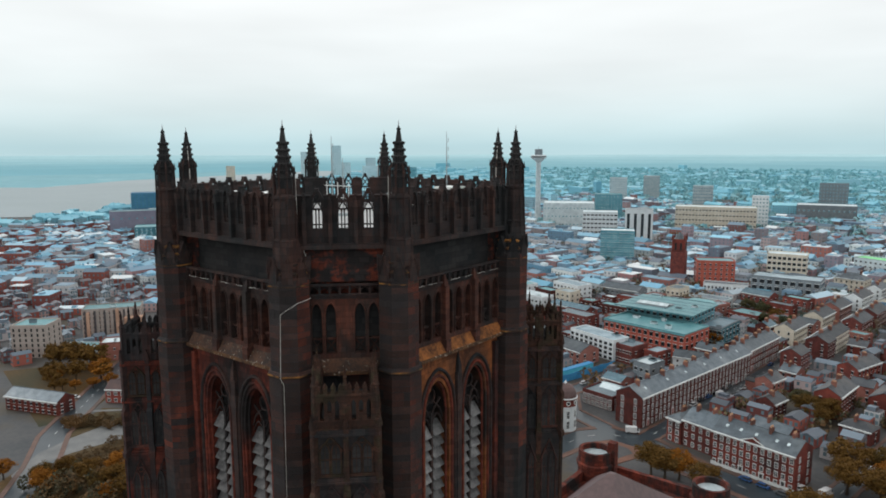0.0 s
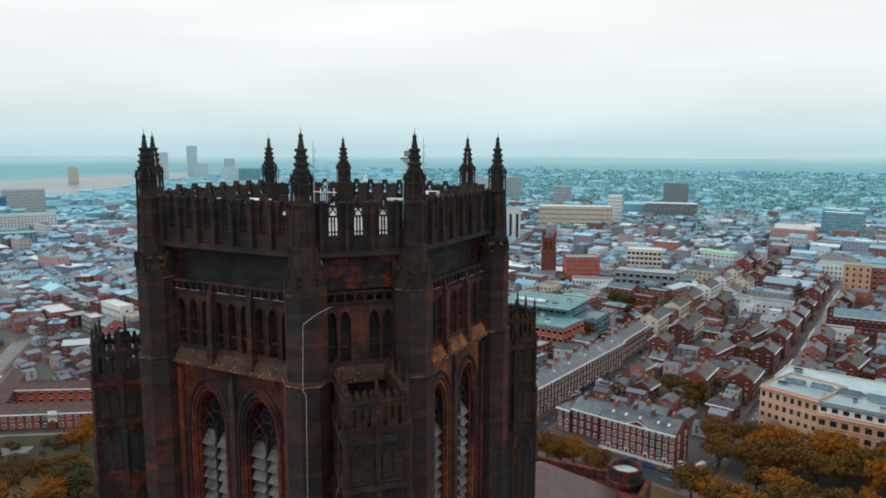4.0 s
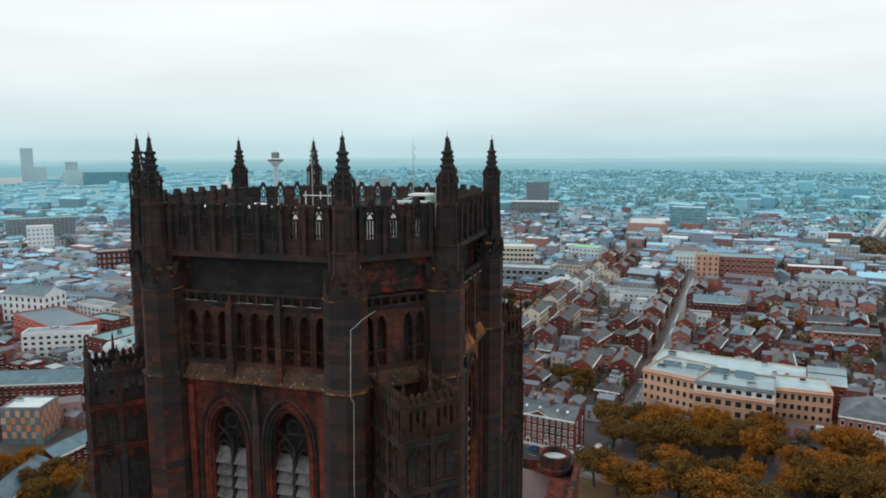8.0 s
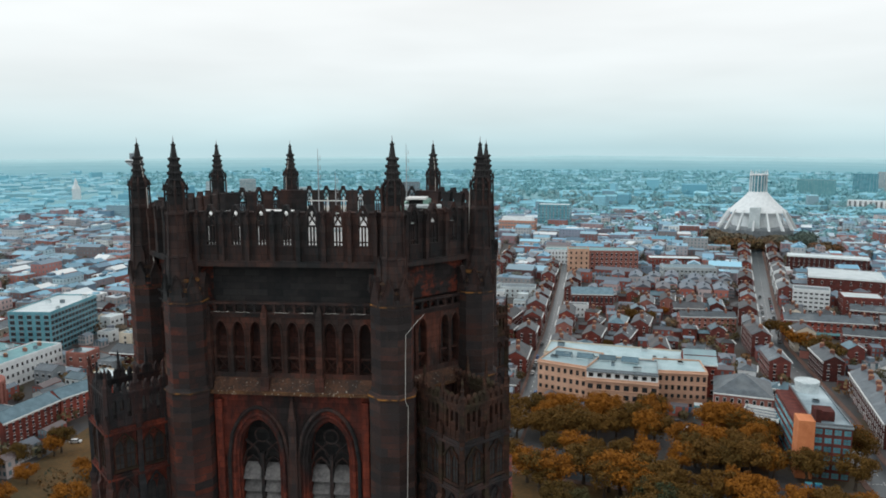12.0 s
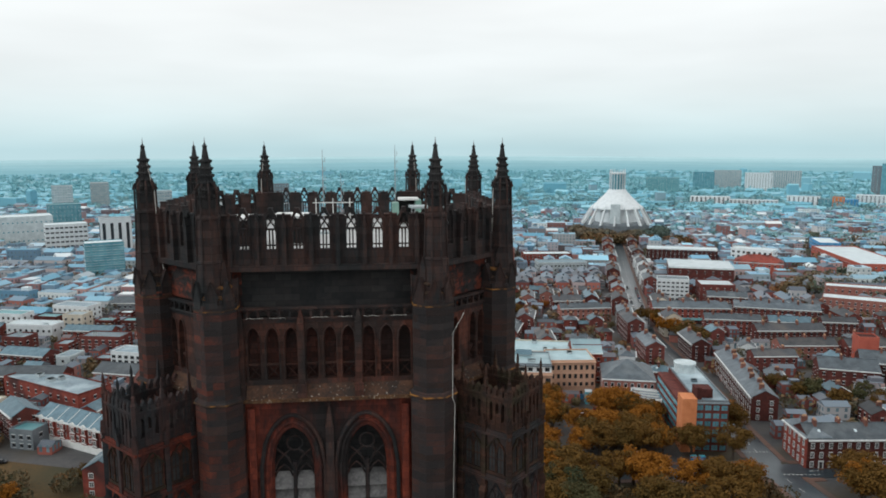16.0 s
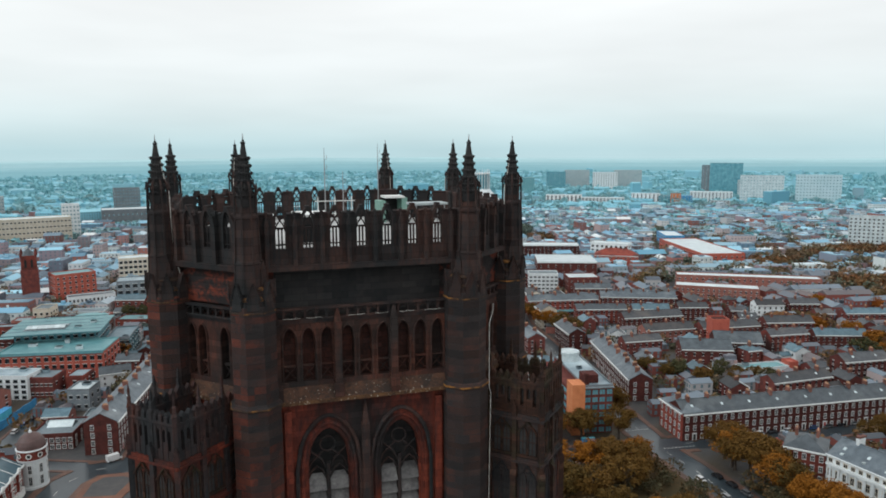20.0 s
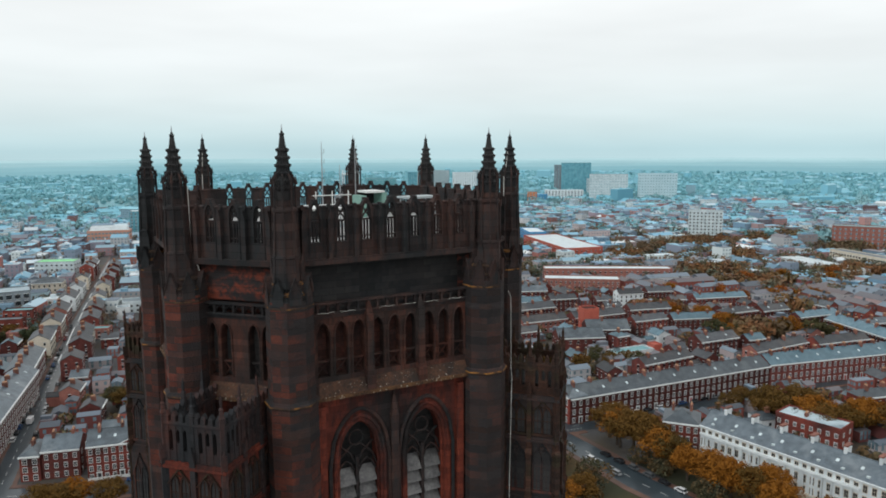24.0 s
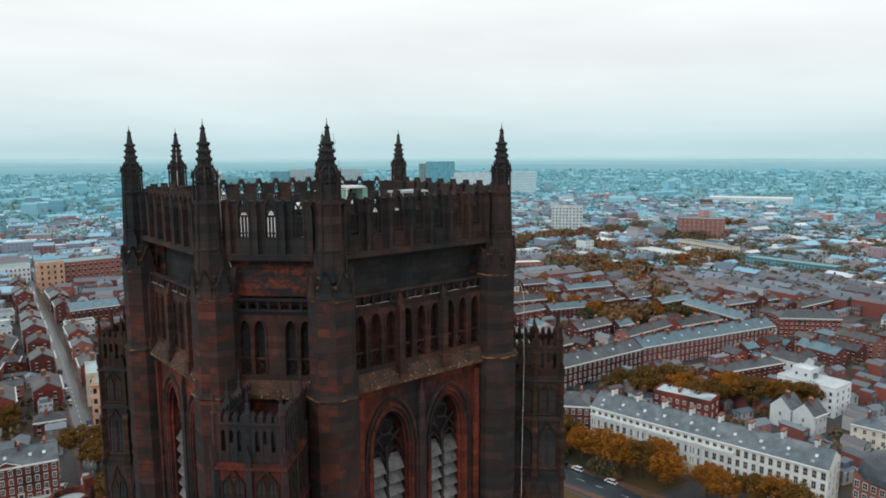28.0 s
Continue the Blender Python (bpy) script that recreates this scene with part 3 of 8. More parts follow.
def spire():
    """An eight-sided stone spire with a moulded ring under each tier of leaves."""
    prof = [(0.66, 107.2), (0.70, 107.8)]
    for z, r in reversed(TIERS):
        prof += [(r + 0.02, z - 0.14), (r + 0.08, z - 0.04), (r + 0.08, z + 0.03), (r - 0.045, z + 0.10)]
    prof += [(0.15, 111.72), (0.19, 111.78), (0.19, 111.86), (0.10, 111.92), (0.07, 112.05)]
    return Mesh().rings(prof, 8, turn=math.pi / 8)


def crocket():
    """One edge of a spire with its carved leaves, a hooked knob at each tier."""
    pts, radii = [], []
    for z, r in reversed(TIERS):
        pts += [(r - 0.02, 0, z - 0.16), (r + 0.07, 0, z - 0.06), (r + 0.12, 0, z + 0.04), (r - 0.01, 0, z + 0.13)]
        radii += [0.05, 0.085, 0.075, 0.03]
    return Mesh().tube(pts, radii, 5)


def flying_shaft():
    """A slim free-standing shaft that arches over to the foot of the spire."""
    g = Mesh().tube([(0.84, 0, 106.5), (0.82, 0, 108.35), (0.76, 0, 108.72), (0.62, 0, 108.98), (0.46, 0, 109.08)], [0.085, 0.08, 0.08, 0.075, 0.06], 5)
    return g.rings([(0.12, 108.3), (0.13, 108.42), (0.07, 108.5), (0.015, 108.95)], 4, 0.88, 0)


def shaft():
    return Mesh().rings([(1.12, 100.9), (1.0, 103.0), (1.06, 103.1), (0.90, 103.3), (0.84, 106.3), (0.93, 106.42), (0.93, 106.6), (0.66, 106.75), (0.60, 107.3)], 8, turn=math.pi / 8)


def shaft_rib():
    return Mesh().tube([(1.06, 0, 101), (0.84, 0, 106.4)], 0.09, 4)


PIER_STONES = [mat("pier_block_" + n, a, b, 0.9, 0.9, 7, (0.30, 0.68), 0.9, spec=0.25, vary=0.2, c3=(0.0271, 0.0232, 0.0232), c3_at=(0.42, 0.70), c3_scale=0.45) for n, a, b in (
    ("black", (0.0203, 0.0203, 0.0226), (0.0429, 0.0328, 0.0305)), ("sooty", (0.0271, 0.0215, 0.0203), (0.0560, 0.0290, 0.0230)), ("brown", (0.0396, 0.0249, 0.0226), (0.0800, 0.0330, 0.0250)),
    ("red", (0.050, 0.021, 0.018), (0.150, 0.040, 0.024)), ("rosy", (0.036, 0.025, 0.023), (0.076, 0.040, 0.033)))]


def course(r, h, seed, band, west):
    """One course of an octagonal pier: blocks of uneven length and face; redder on the south-west and east."""
    k = random.Random(seed)
    g = Mesh()
    pts, slots = [], []
    for i in range(8):
        a, b = (i + 0.5) * math.pi / 4, (i + 1.5) * math.pi / 4
        cut = k.choice([0.35, 0.5, 0.65])
        p0, p1 = (r * math.cos(a), r * math.sin(a)), (r * math.cos(b), r * math.sin(b))
        for f in (0.0, cut - 0.012, cut + 0.012):
            q = 1 + k.uniform(-0.012, 0.018) if f == 0.0 else 1 + k.uniform(-0.004, 0.012)
            pts.append(((p0[0] + (p1[0] - p0[0]) * f) * q, (p0[1] + (p1[1] - p0[1]) * f) * q))
        redder_side = i == (4 if west else 7)
        for n in range(2):
            if redder_side:
                slot = k.choice([3, 3, 3, 3, 2, 2, 1])
            elif band == 0:
                slot = k.choice([0, 1, 1, 2, 2, 3] if west else [0, 0, 0, 1, 1, 2])
            elif band == 1:
                slot = k.choice([2, 3, 2, 3, 1, 0] if west else [2, 1, 2, 4, 1, 0])
            else:
                slot = 0 if k.random() < 0.8 else 1
            if slots and not redder_side and k.random() < 0.5:
                slot = slots[-1]
            slots += [slot, slot] if n == 0 else [slot]
    n = len(pts)
    v = [(x * c, y * c, z) for z, c in ((0.0, 0.985), (0.025, 1.0), (h - 0.025, 1.0), (h, 0.985)) for x, y in pts]
    for j in range(3):
        for i in range(n):
            g.slot = slots[i] if j == 1 else 0
            g.f.append((j * n + i, j * n + (i + 1) % n, (j + 1) * n + (i + 1) % n, (j + 1) * n + i))
            g.slots.append(g.slot)
    g.v = v
    g.f += [tuple(range(n - 1, -1, -1)), tuple(range(3 * n, 4 * n))]
    g.slots += [0, 0]
    return g


LEDGE = mat("lichened_ledge", (0.030, 0.024, 0.021), (0.070, 0.040, 0.026), 0.9, 0.92, 6, (0.40, 0.62), 0.7, c3=(0.30, 0.135, 0.035), c3_at=(0.50, 0.62), c3_scale=0.8, spec=0.2)


def pier_ledge(r):
    return Mesh().rings([(r - 0.12, 0), (r, 0.06), (r, 0.15), (r - 0.22, 0.30)], 8, turn=math.pi / 8)


def pier_caps():
    prof = [(1.60, 99.4), (1.74, 99.5), (1.74, 99.75), (1.62, 99.9), (1.60, 100.3), (1.38, 100.5), (1.36, 101.0), (1.18, 101.2), (1.14, 101.7), (1.0, 101.9)]
    g = Mesh().rings([(1.9, 40), (1.9, 79.9)], 8, turn=math.pi / 8)
    g.rings([(1.8, 91.9), (2.02, 92.1), (2.02, 92.3), (1.75, 92.5)], 8, turn=math.pi / 8)
    for i in range(8):
        g.slab([(-0.46, 99.7), (0.46, 99.7), (0.40, 100.6), (0.0, 101.7), (-0.40, 100.6)], -1.66, -1.1, pose(0, 0, 0, 0, 0, 45 * i))
        g.tube([(-0.50, -1.70, 100.45), (0.0, -1.68, 101.75), (0.50, -1.70, 100.45)], 0.07, 4, pose(0, 0, 0, 0, 0, 45 * i))
        g.slab([(-0.30, 101.4), (0.30, 101.4), (0.24, 102.5), (0.0, 103.3), (-0.24, 102.5)], -1.22, -0.8, pose(0, 0, 0, 0, 0, 45 * i))
    return g.rings(prof, 8, turn=math.pi / 8)


for x, y in OCT:
    m = pose(x, y, 0)
    top = piece("pinnacle_spire", once("spire", spire, STONE_BLACK), tower, "crocketed stone spire with lead finial", m)
    part("finial", Mesh().tube([(0, 0, 111.95), (0, 0, 112.2), (0, 0, 112.5)], [0.06, 0.045, 0.015], 6), METAL, top, "pale lightning rod tip")
    stem = piece("pinnacle_shaft", once("shaft", shaft, STONE_DARK), tower, "", m)
    for i in range(8):
        piece("crocket", once("crocket", crocket, STONE_BLACK), top, "", pose(0, 0, 0, 0, 0, 45 * i))
        piece("flying_shaft", once("flying_shaft", flying_shaft, STONE_DARK), top, "", pose(0, 0, 0, 0, 0, 45 * i + 22.5))
        piece("shaft_rib", once("shaft_rib", shaft_rib, STONE_DARK), stem, "", pose(0, 0, 0, 0, 0, 45 * i + 22.5))
    for z, r in ((99.36, 1.78), (100.32, 1.64), (101.05, 1.42), (92.08, 2.06)):
        piece("pier_ledge", once(f"pier_ledge_{r}", lambda: pier_ledge(r), LEDGE), tower, "weathered ledge with orange lichen", pose(x * 0.975, y * 0.975, z))
    piece("corner_pier", once("pier", pier_caps, STONE_DARK), tower, "banded octagonal stone corner pier", pose(x * 0.975, y * 0.975, 0))
    z, k = 79.9, 0
    while z < 99.4:
        h = (0.55, 0.7, 0.48, 0.62)[k % 4]
        r = 1.92 if z < 91.8 else 1.74
        seed = (k * 5 + int(x * 3 + y)) % 23
        # Courses between 97.2 and 98.6 go black in place of a recessed panel.
        band = 2 if 97.2 < z < 98.6 else (k // 2) % 2 if seed % 4 else 1
        key = f"course_{h}_{r}_{seed}_{band}_{x < 0}"
        if key not in shared:
            shared[key] = course(r, h, seed, band, x < 0).data("pier_course", *PIER_STONES)
        piece("pier_course", shared[key], tower, "", pose(x * 0.975, y * 0.975, z))
        z, k = z + h, k + 1


# corner turrets standing out from the narrow faces: panelled walls, stepped buttresses and a pierced crown
TW, TO = 2.35, -5.6
MOSSY = mat("mossy_sooty_sandstone", (0.0271, 0.0203, 0.0181), (0.0780, 0.0360, 0.0240), 0.7, 0.93, 6, (0.36, 0.64), 0.8, c3=(0.0407, 0.0328, 0.0203), c3_at=(0.50, 0.64), c3_scale=0.9, courses=0.5, spec=0.2)


def turret_body():
    g = Mesh().box(-TW, TO, 40, TW, 1.0, 89.4)
    g.prism([(-TW - 0.35, TO - 0.35), (TW + 0.35, TO - 0.35), (TW + 0.35, 1.0), (-TW - 0.35, 1.0)], 40, 79.6)
    for z in (79.6, 85.1, 88.9):
        g.box(-TW - 0.3, TO - 0.3, z, TW + 0.3, 1.0, z + 0.22)
        g.box(-TW - 0.16, TO - 0.16, z + 0.22, TW + 0.16, 1.0, z + 0.45)
    return g


def turret_sides():
    """Places round the three free sides: x, y and the turn of the outward side."""
    out = [(-1.18, TO, 0), (1.18, TO, 0)]
    for y in (-4.45, -2.15, 0.1):
        out += [(-TW, y, -90), (TW, y, 90)]
    return out


def crown_bay():
    """One bay of the crown: two narrow piercings under small arches, with battlements over them."""
    g = Mesh()
    for a, b in ((-1.16, -0.72), (-0.40, -0.16), (0.16, 0.40), (0.72, 1.16)):
        g.box(a, -0.05, 89.3, b, 0.42, 92.0)
    for c in (-0.56, 0.56, 0.0):
        g.box(c - 0.18, 0.0, 89.3, c + 0.18, 0.38, 90.1 if c else 90.7)
        g.slab([(c - 0.2, 91.35), (c, 91.7), (c + 0.2, 91.35), (c + 0.2, 92.0), (c - 0.2, 92.0)], 0.0, 0.38)
    g.box(-1.16, -0.12, 91.95, 1.16, 0.46, 92.2)
    for c in (-0.86, -0.3, 0.3, 0.86):
        g.box(c - 0.17, -0.04, 92.2, c + 0.17, 0.36, 92.62)
        g.slab([(c - 0.19, 92.6), (c + 0.19, 92.6), (c, 92.95)], 0.0, 0.34)
    return g


def turret_buttress():
    """A stepped buttress strip that ends in a crocketed pinnacle."""
    g = Mesh().box(-0.24, -0.42, 40, 0.24, 0.2, 84.2).box(-0.20, -0.28, 84.2, 0.20, 0.2, 90.2)
    for z, d, w in ((79.9, -0.55, 0.32), (84.2, -0.46, 0.27)):
        g.add([(-w, d, z - 0.5), (w, d, z - 0.5), (w, d, z), (-w, d, z), (w, 0, z - 0.5), (-w, 0, z - 0.5), (w, 0, z + 0.75), (-w, 0, z + 0.75)],
              [(0, 1, 2, 3), (1, 4, 6, 2), (5, 0, 3, 7), (3, 2, 6, 7), (0, 5, 4, 1)])
    g.slab([(-0.26, 89.6), (0.26, 89.6), (0, 90.6)], -0.36, 0.1)
    return g.rings([(0.24, 90.0), (0.22, 92.7), (0.29, 92.8), (0.19, 93.0), (0.15, 93.35), (0.20, 93.42), (0.10, 93.6), (0.13, 93.95), (0.015, 94.5)], 4, 0, 0.05, turn=math.pi / 4)


def lancet_pair(z0, spring, apex):
    g = Mesh()
    for c in (-0.42, 0.42):
        g.slab([(c - 0.30, z0), (c + 0.30, z0)] + [(c + x, z) for x, z in reversed(arch(0.30, spring, apex, 4))], -0.03, 0.1)
    return g


def turret_frame(z0, spring, apex, gable):
    """Mouldings of a pair of lancets under one gablet, with a blind panel above."""
    g = Mesh()
    for c in (-0.42, 0.42):
        g.tube([(c - 0.36, -0.08, z0)] + [(c + x, -0.08, z) for x, z in arch(0.36, spring, apex + 0.1, 4)] + [(c + 0.36, -0.08, z0)], 0.075, 4)
        g.box(c - 0.025, -0.07, z0, c + 0.025, 0.0, apex - 0.1)
        g.box(c - 0.30, -0.07, spring - 0.6, c + 0.30, 0.0, spring - 0.52)
    g.box(-0.95, -0.14, z0 - 0.25, 0.95, 0.0, z0 - 0.03)
    g.tube([(-0.95, -0.12, spring + 0.1), (-0.55, -0.12, apex), (0, -0.12, gable), (0.55, -0.12, apex), (0.95, -0.12, spring + 0.1)], 0.085, 4)
    ring = [(0.26 * math.cos(k * math.pi / 4), -0.06, apex + 0.32 + 0.26 * math.sin(k * math.pi / 4)) for k in range(9)]
    return g.tube(ring, 0.05, 4)


for m, wide, i in FACES:
    if wide:
        continue
    red = i == 3
    piece("corner_turret", once(f"turret_{red}", turret_body, STONE_RED if red else STONE_DARK), tower, "tall panelled stone corner turret", m)
    piece("crown_wall", once("crown_wall", lambda: Mesh().box(-TW + 0.55, TO + 0.55, 89.3, TW - 0.55, 0.9, 90.3), STONE_BLACK), tower, "", m)
    for x, y, a in turret_sides():
        mm = m @ pose(x, y, 0, 0, 0, a)
        piece("crown_bay", once(f"crown_bay_{red}", crown_bay, STONE if red else MOSSY), tower, "pierced battlement of the turret crown", mm)
        # Flat near-black slabs: shade of the lancet holes put into colour.
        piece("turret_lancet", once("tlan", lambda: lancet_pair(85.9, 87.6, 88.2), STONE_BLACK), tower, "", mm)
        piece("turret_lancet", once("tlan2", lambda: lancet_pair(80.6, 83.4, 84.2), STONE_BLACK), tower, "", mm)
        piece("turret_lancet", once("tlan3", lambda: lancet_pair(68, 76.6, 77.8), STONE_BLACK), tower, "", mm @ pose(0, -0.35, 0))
        piece("turret_frame", once("tframe", lambda: turret_frame(85.9, 87.6, 88.2, 88.85), MOSSY), tower, "", mm)
        piece("turret_frame", once("tframe2", lambda: turret_frame(80.6, 83.4, 84.2, 85.0), STONE), tower, "", mm)
        piece("turret_frame", once("tframe3", lambda: turret_frame(68, 76.6, 77.8, 79.2), STONE), tower, "", mm @ pose(0, -0.35, 0))
    for x, y, a in [(-TW, TO, -45), (TW, TO, 45), (0, TO, 0)] + [(s * TW, y, s * 90) for s in (-1, 1) for y in (-3.3, -1.0)]:
        piece("turret_buttress", once(f"tbut_{red}", turret_buttress, STONE if red else MOSSY), tower, "", m @ pose(x, y, 0, 0, 0, a))

# ---- ground, river, distance ----
RING = [(4900 * math.cos(i * math.pi / 48), 4900 * math.sin(i * math.pi / 48)) for i in range(96)]
setting("ground", Mesh().add([(x, y, 0) for x, y in RING], [tuple(range(96))]), GROUND, "built-up town ground with yards and gardens")

WATER = mat("river_water", (0.13, 0.19, 0.205), (0.19, 0.25, 0.265), 0.004, 0.35, 30, bump=0.05)
# Teal haze of the distance is mixed into this ground colour.
DISTANT = mat("hazed_distant_suburb", (0.150, 0.340, 0.385), (0.190, 0.400, 0.450), 0.006, 0.8, 6, (0.35, 0.65), 0.0, c3=(0.25, 0.45, 0.49), c3_at=(0.58, 0.72), c3_scale=1.4)


def sector(az0, az1, r0, r1, z, n=24):
    g = Mesh()
    v = []
    for i in range(n + 1):
        a = radians(az0 + (az1 - az0) * i / n)
        v += [(r0 * math.sin(a), r0 * math.cos(a), z), (r1 * math.sin(a), r1 * math.cos(a), z)]
    return g.add(v, [(2 * i, 2 * i + 1, 2 * i + 3, 2 * i + 2) for i in range(n)])


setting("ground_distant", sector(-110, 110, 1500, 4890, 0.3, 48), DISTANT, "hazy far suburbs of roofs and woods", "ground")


def river():
    near = [(-3400, -900), (-1500, 60), (-1150, 420), (-1135, 500), (-1227, 627), (-1350, 740), (-1450, 950), (-1900, 1700), (-2150, 2400), (-2300, 3000), (-2500, 4300)]
    far = [(-4300, -200), (-2550, 420), (-2000, 780), (-2090, 950), (-2150, 1040), (-2200, 1130), (-2240, 1350), (-2330, 1900), (-2450, 2500), (-2600, 3200), (-2850, 4100)]
    v = []
    for a, b in zip(near, far):
        v += [(*a, 0.6), (*b, 0.6)]
    return Mesh().add(v, [(2 * i, 2 * i + 1, 2 * i + 3, 2 * i + 2) for i in range(len(near) - 1)])


setting("water", river(), WATER, "wide pale grey tidal river", "river")


def hills(radius, base, swing, seed):
    g = Mesh()
    n = 200
    v = []
    for i in range(n + 1):
        a = radians(-115 + 230 * i / n)
        h = base + swing * noise.noise(Vector((i * 0.05, seed, 0))) + swing * 0.4 * noise.noise(Vector((i * 0.19, seed * 2.3, 0)))
        h += (radius - 2900) / 1900 * (9 * max(0.0, 1 - abs(math.degrees(a) + 70) / 30) + 13 * max(0.0, 1 - abs(math.degrees(a) - 6) / 22))
        v += [((radius - 130) * math.sin(a), (radius - 130) * math.cos(a), 0), (radius * math.sin(a), radius * math.cos(a), h), ((radius + 60) * math.sin(a), (radius + 60) * math.cos(a), 0)]
    return g.add(v, [f for i in range(n) for f in ((3 * i, 3 * i + 3, 3 * i + 4, 3 * i + 1), (3 * i + 1, 3 * i + 4, 3 * i + 5, 3 * i + 2))])


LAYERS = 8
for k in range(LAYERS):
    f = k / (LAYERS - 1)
    # Haze painted in: each layer is paler and glows with its own tone.
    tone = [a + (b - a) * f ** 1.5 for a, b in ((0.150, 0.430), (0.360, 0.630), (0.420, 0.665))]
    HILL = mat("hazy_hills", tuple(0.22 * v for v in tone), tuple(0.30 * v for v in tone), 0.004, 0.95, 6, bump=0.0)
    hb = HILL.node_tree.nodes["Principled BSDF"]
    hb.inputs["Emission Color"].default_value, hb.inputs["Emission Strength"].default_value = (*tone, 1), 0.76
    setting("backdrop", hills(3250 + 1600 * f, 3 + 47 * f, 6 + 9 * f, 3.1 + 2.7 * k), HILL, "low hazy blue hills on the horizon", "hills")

# ---- streets ----
road_level = [0.03]


def ribbon(pts, w, z0, side=0.0):
    """A strip along a line of points, w wide, its middle moved sideways."""
    v = []
    for i, p in enumerate(pts):
        a, b = Vector(pts[max(i - 1, 0)]), Vector(pts[min(i + 1, len(pts) - 1)])
        d = (b - a).normalized()
        n = Vector((-d.y, d.x))
        q = Vector(p) + n * side
        v += [(*(q - n * w / 2), z0), (*(q + n * w / 2), z0)]
    return v, [(2 * i, 2 * i + 2, 2 * i + 3, 2 * i + 1) for i in range(len(pts) - 1)]


# each street: points along its middle, width, width of its pavements, centre line or not
ROADS = [([(-71, 160), (-67.5, 176), (-65, 186), (-58, 194), (-44, 193.5), (-22, 184), (5, 178), (45, 166), (85, 156), (125, 152), (165, 149)], 11, 2.4, True),
         ([(142, 160), (143, 130), (142, 100), (146, 70), (150, 30), (154, -20)], 11, 2.4, True),
         ([(143, 158), (147, 190), (155, 225), (170, 340), (215, 488), (300, 760), (345, 900)], 11, 2.2, True),
         ([(-46, 196), (-41, 240), (-33, 300), (-16, 440), (9, 620), (30, 760)], 6.6, 1.4, True),
         ([(18, 180), (28, 240), (45, 361), (62, 500), (75, 620)], 6.2, 1.3, True),
         ([(-60, 197), (-82, 206), (-94, 226), (-91, 245), (-85, 271), (-79, 300)], 7, 1.4, False),
         ([(-170, 20), (-204, 46), (-227, 60), (-263, 94), (-307, 137), (-360, 190)], 9, 1.8, True),
         ([(160, 146), (260, 139), (370, 118), (460, 105)], 9, 2.0, False),
         ([(-106, 241), (-150, 262), (-230, 300), (-330, 380)], 8, 1.6, False)]


def on_a_road(x, y, but=None, margin=0.0):
    p = Vector((x, y))
    for k, (pts, w, walks, dashes) in enumerate(ROADS):
        if k == but:
            continue
        for a, b in zip(pts, pts[1:]):
            a, b = Vector(a), Vector(b)
            f = max(0.0, min(1.0, (p - a).dot(b - a) / (b - a).length_squared))
            if (p - a.lerp(b, f)).length < w / 2 + margin:
                return True
    return False


def stepped(pts, step=3.0):
    out = []
    for a, b in zip(pts, pts[1:]):
        n = max(1, int(math.dist(a, b) / step))
        out += [(a[0] + (b[0] - a[0]) * i / n, a[1] + (b[1] - a[1]) * i / n) for i in range(n)]
    return out + [pts[-1]]


for k, (pts, w, walks, dashes) in enumerate(ROADS):
    road_level[0] += 0.006
    z = road_level[0]
    setting("road", Mesh().add(*ribbon(pts, w, z)), ASPHALT, "wet dark asphalt street")
    fine = stepped(pts)
    for s in (-1, 1):
        v, f = ribbon(fine, walks, z + 0.13, s * (w + walks) / 2)
        low, _ = ribbon(fine, walks, 0.0, s * (w + walks) / 2)
        g = Mesh()
        n = len(fine)
        keep = [i for i in range(n - 1) if not on_a_road((v[2 * i][0] + v[2 * i + 3][0]) / 2, (v[2 * i][1] + v[2 * i + 3][1]) / 2, k, 0.6)]
        g.add(v + low, [(2 * i, 2 * i + 2, 2 * i + 3, 2 * i + 1) for i in keep] + [(2 * i + e, 2 * i + 2 + e, 2 * n + 2 * i + 2 + e, 2 * n + 2 * i + e) for i in keep for e in (0, 1)])
        setting("pavement", g, PAVING, "brownish flagged pavement with a raised kerb")
    if dashes:
        g = Mesh()
        for a, b in zip(pts, pts[1:]):
            a, b = Vector(a), Vector(b)
            L = (b - a).length
            for q in range(int(L / 7)):
                p, e = a.lerp(b, (q * 7 + 1) / L), a.lerp(b, (q * 7 + 4) / L)
                if not on_a_road(p.x, p.y, k) and not on_a_road(e.x, e.y, k):
                    g.add(*ribbon([tuple(p), tuple(e)], 0.2, z + 0.012))
        setting("road_markings", g, LINE, "worn white centre line dashes", "road marking")
g = Mesh()
for a, b in (((143, 148), (156, 146.5)), ((148.5, 166), (137, 167)), ((129, 158.5), (131, 146.5))):
    for q in range(9):
        p = Vector(a).lerp(Vector(b), (q + 0.2) / 9), Vector(a).lerp(Vector(b), (q + 0.75) / 9)
        g.add(*ribbon([tuple(p[0]), tuple(p[1])], 0.35, 0.14))
setting("road_markings", g, LINE, "white dashed give-way lines at the junction", "road marking")
setting("path", Mesh().add([(x, y, 0.09) for x, y in ((-196, 34), (-204, 44), (-205, 57), (-204, 69), (-203, 77), (-212, 82), (-203, 90), (-207, 95), (-224, 82), (-221, 75), (-219, 63), (-214, 49), (-203, 36))], [tuple(range(13))]), PATHSTONE, "pale stone path widening across the slope", "path")
setting("path", Mesh().add(*ribbon([(-242, 80), (-226, 96), (-200, 113)], 2.2, 0.12)), PATHSTONE, "flagged path along the front of the housing", "path")

TERRACOTTA = mat("terracotta_paving", (0.120, 0.048, 0.028), (0.215, 0.092, 0.056), 0.25, 0.7, 12, c3=(0.085, 0.046, 0.033), c3_at=(0.52, 0.7))
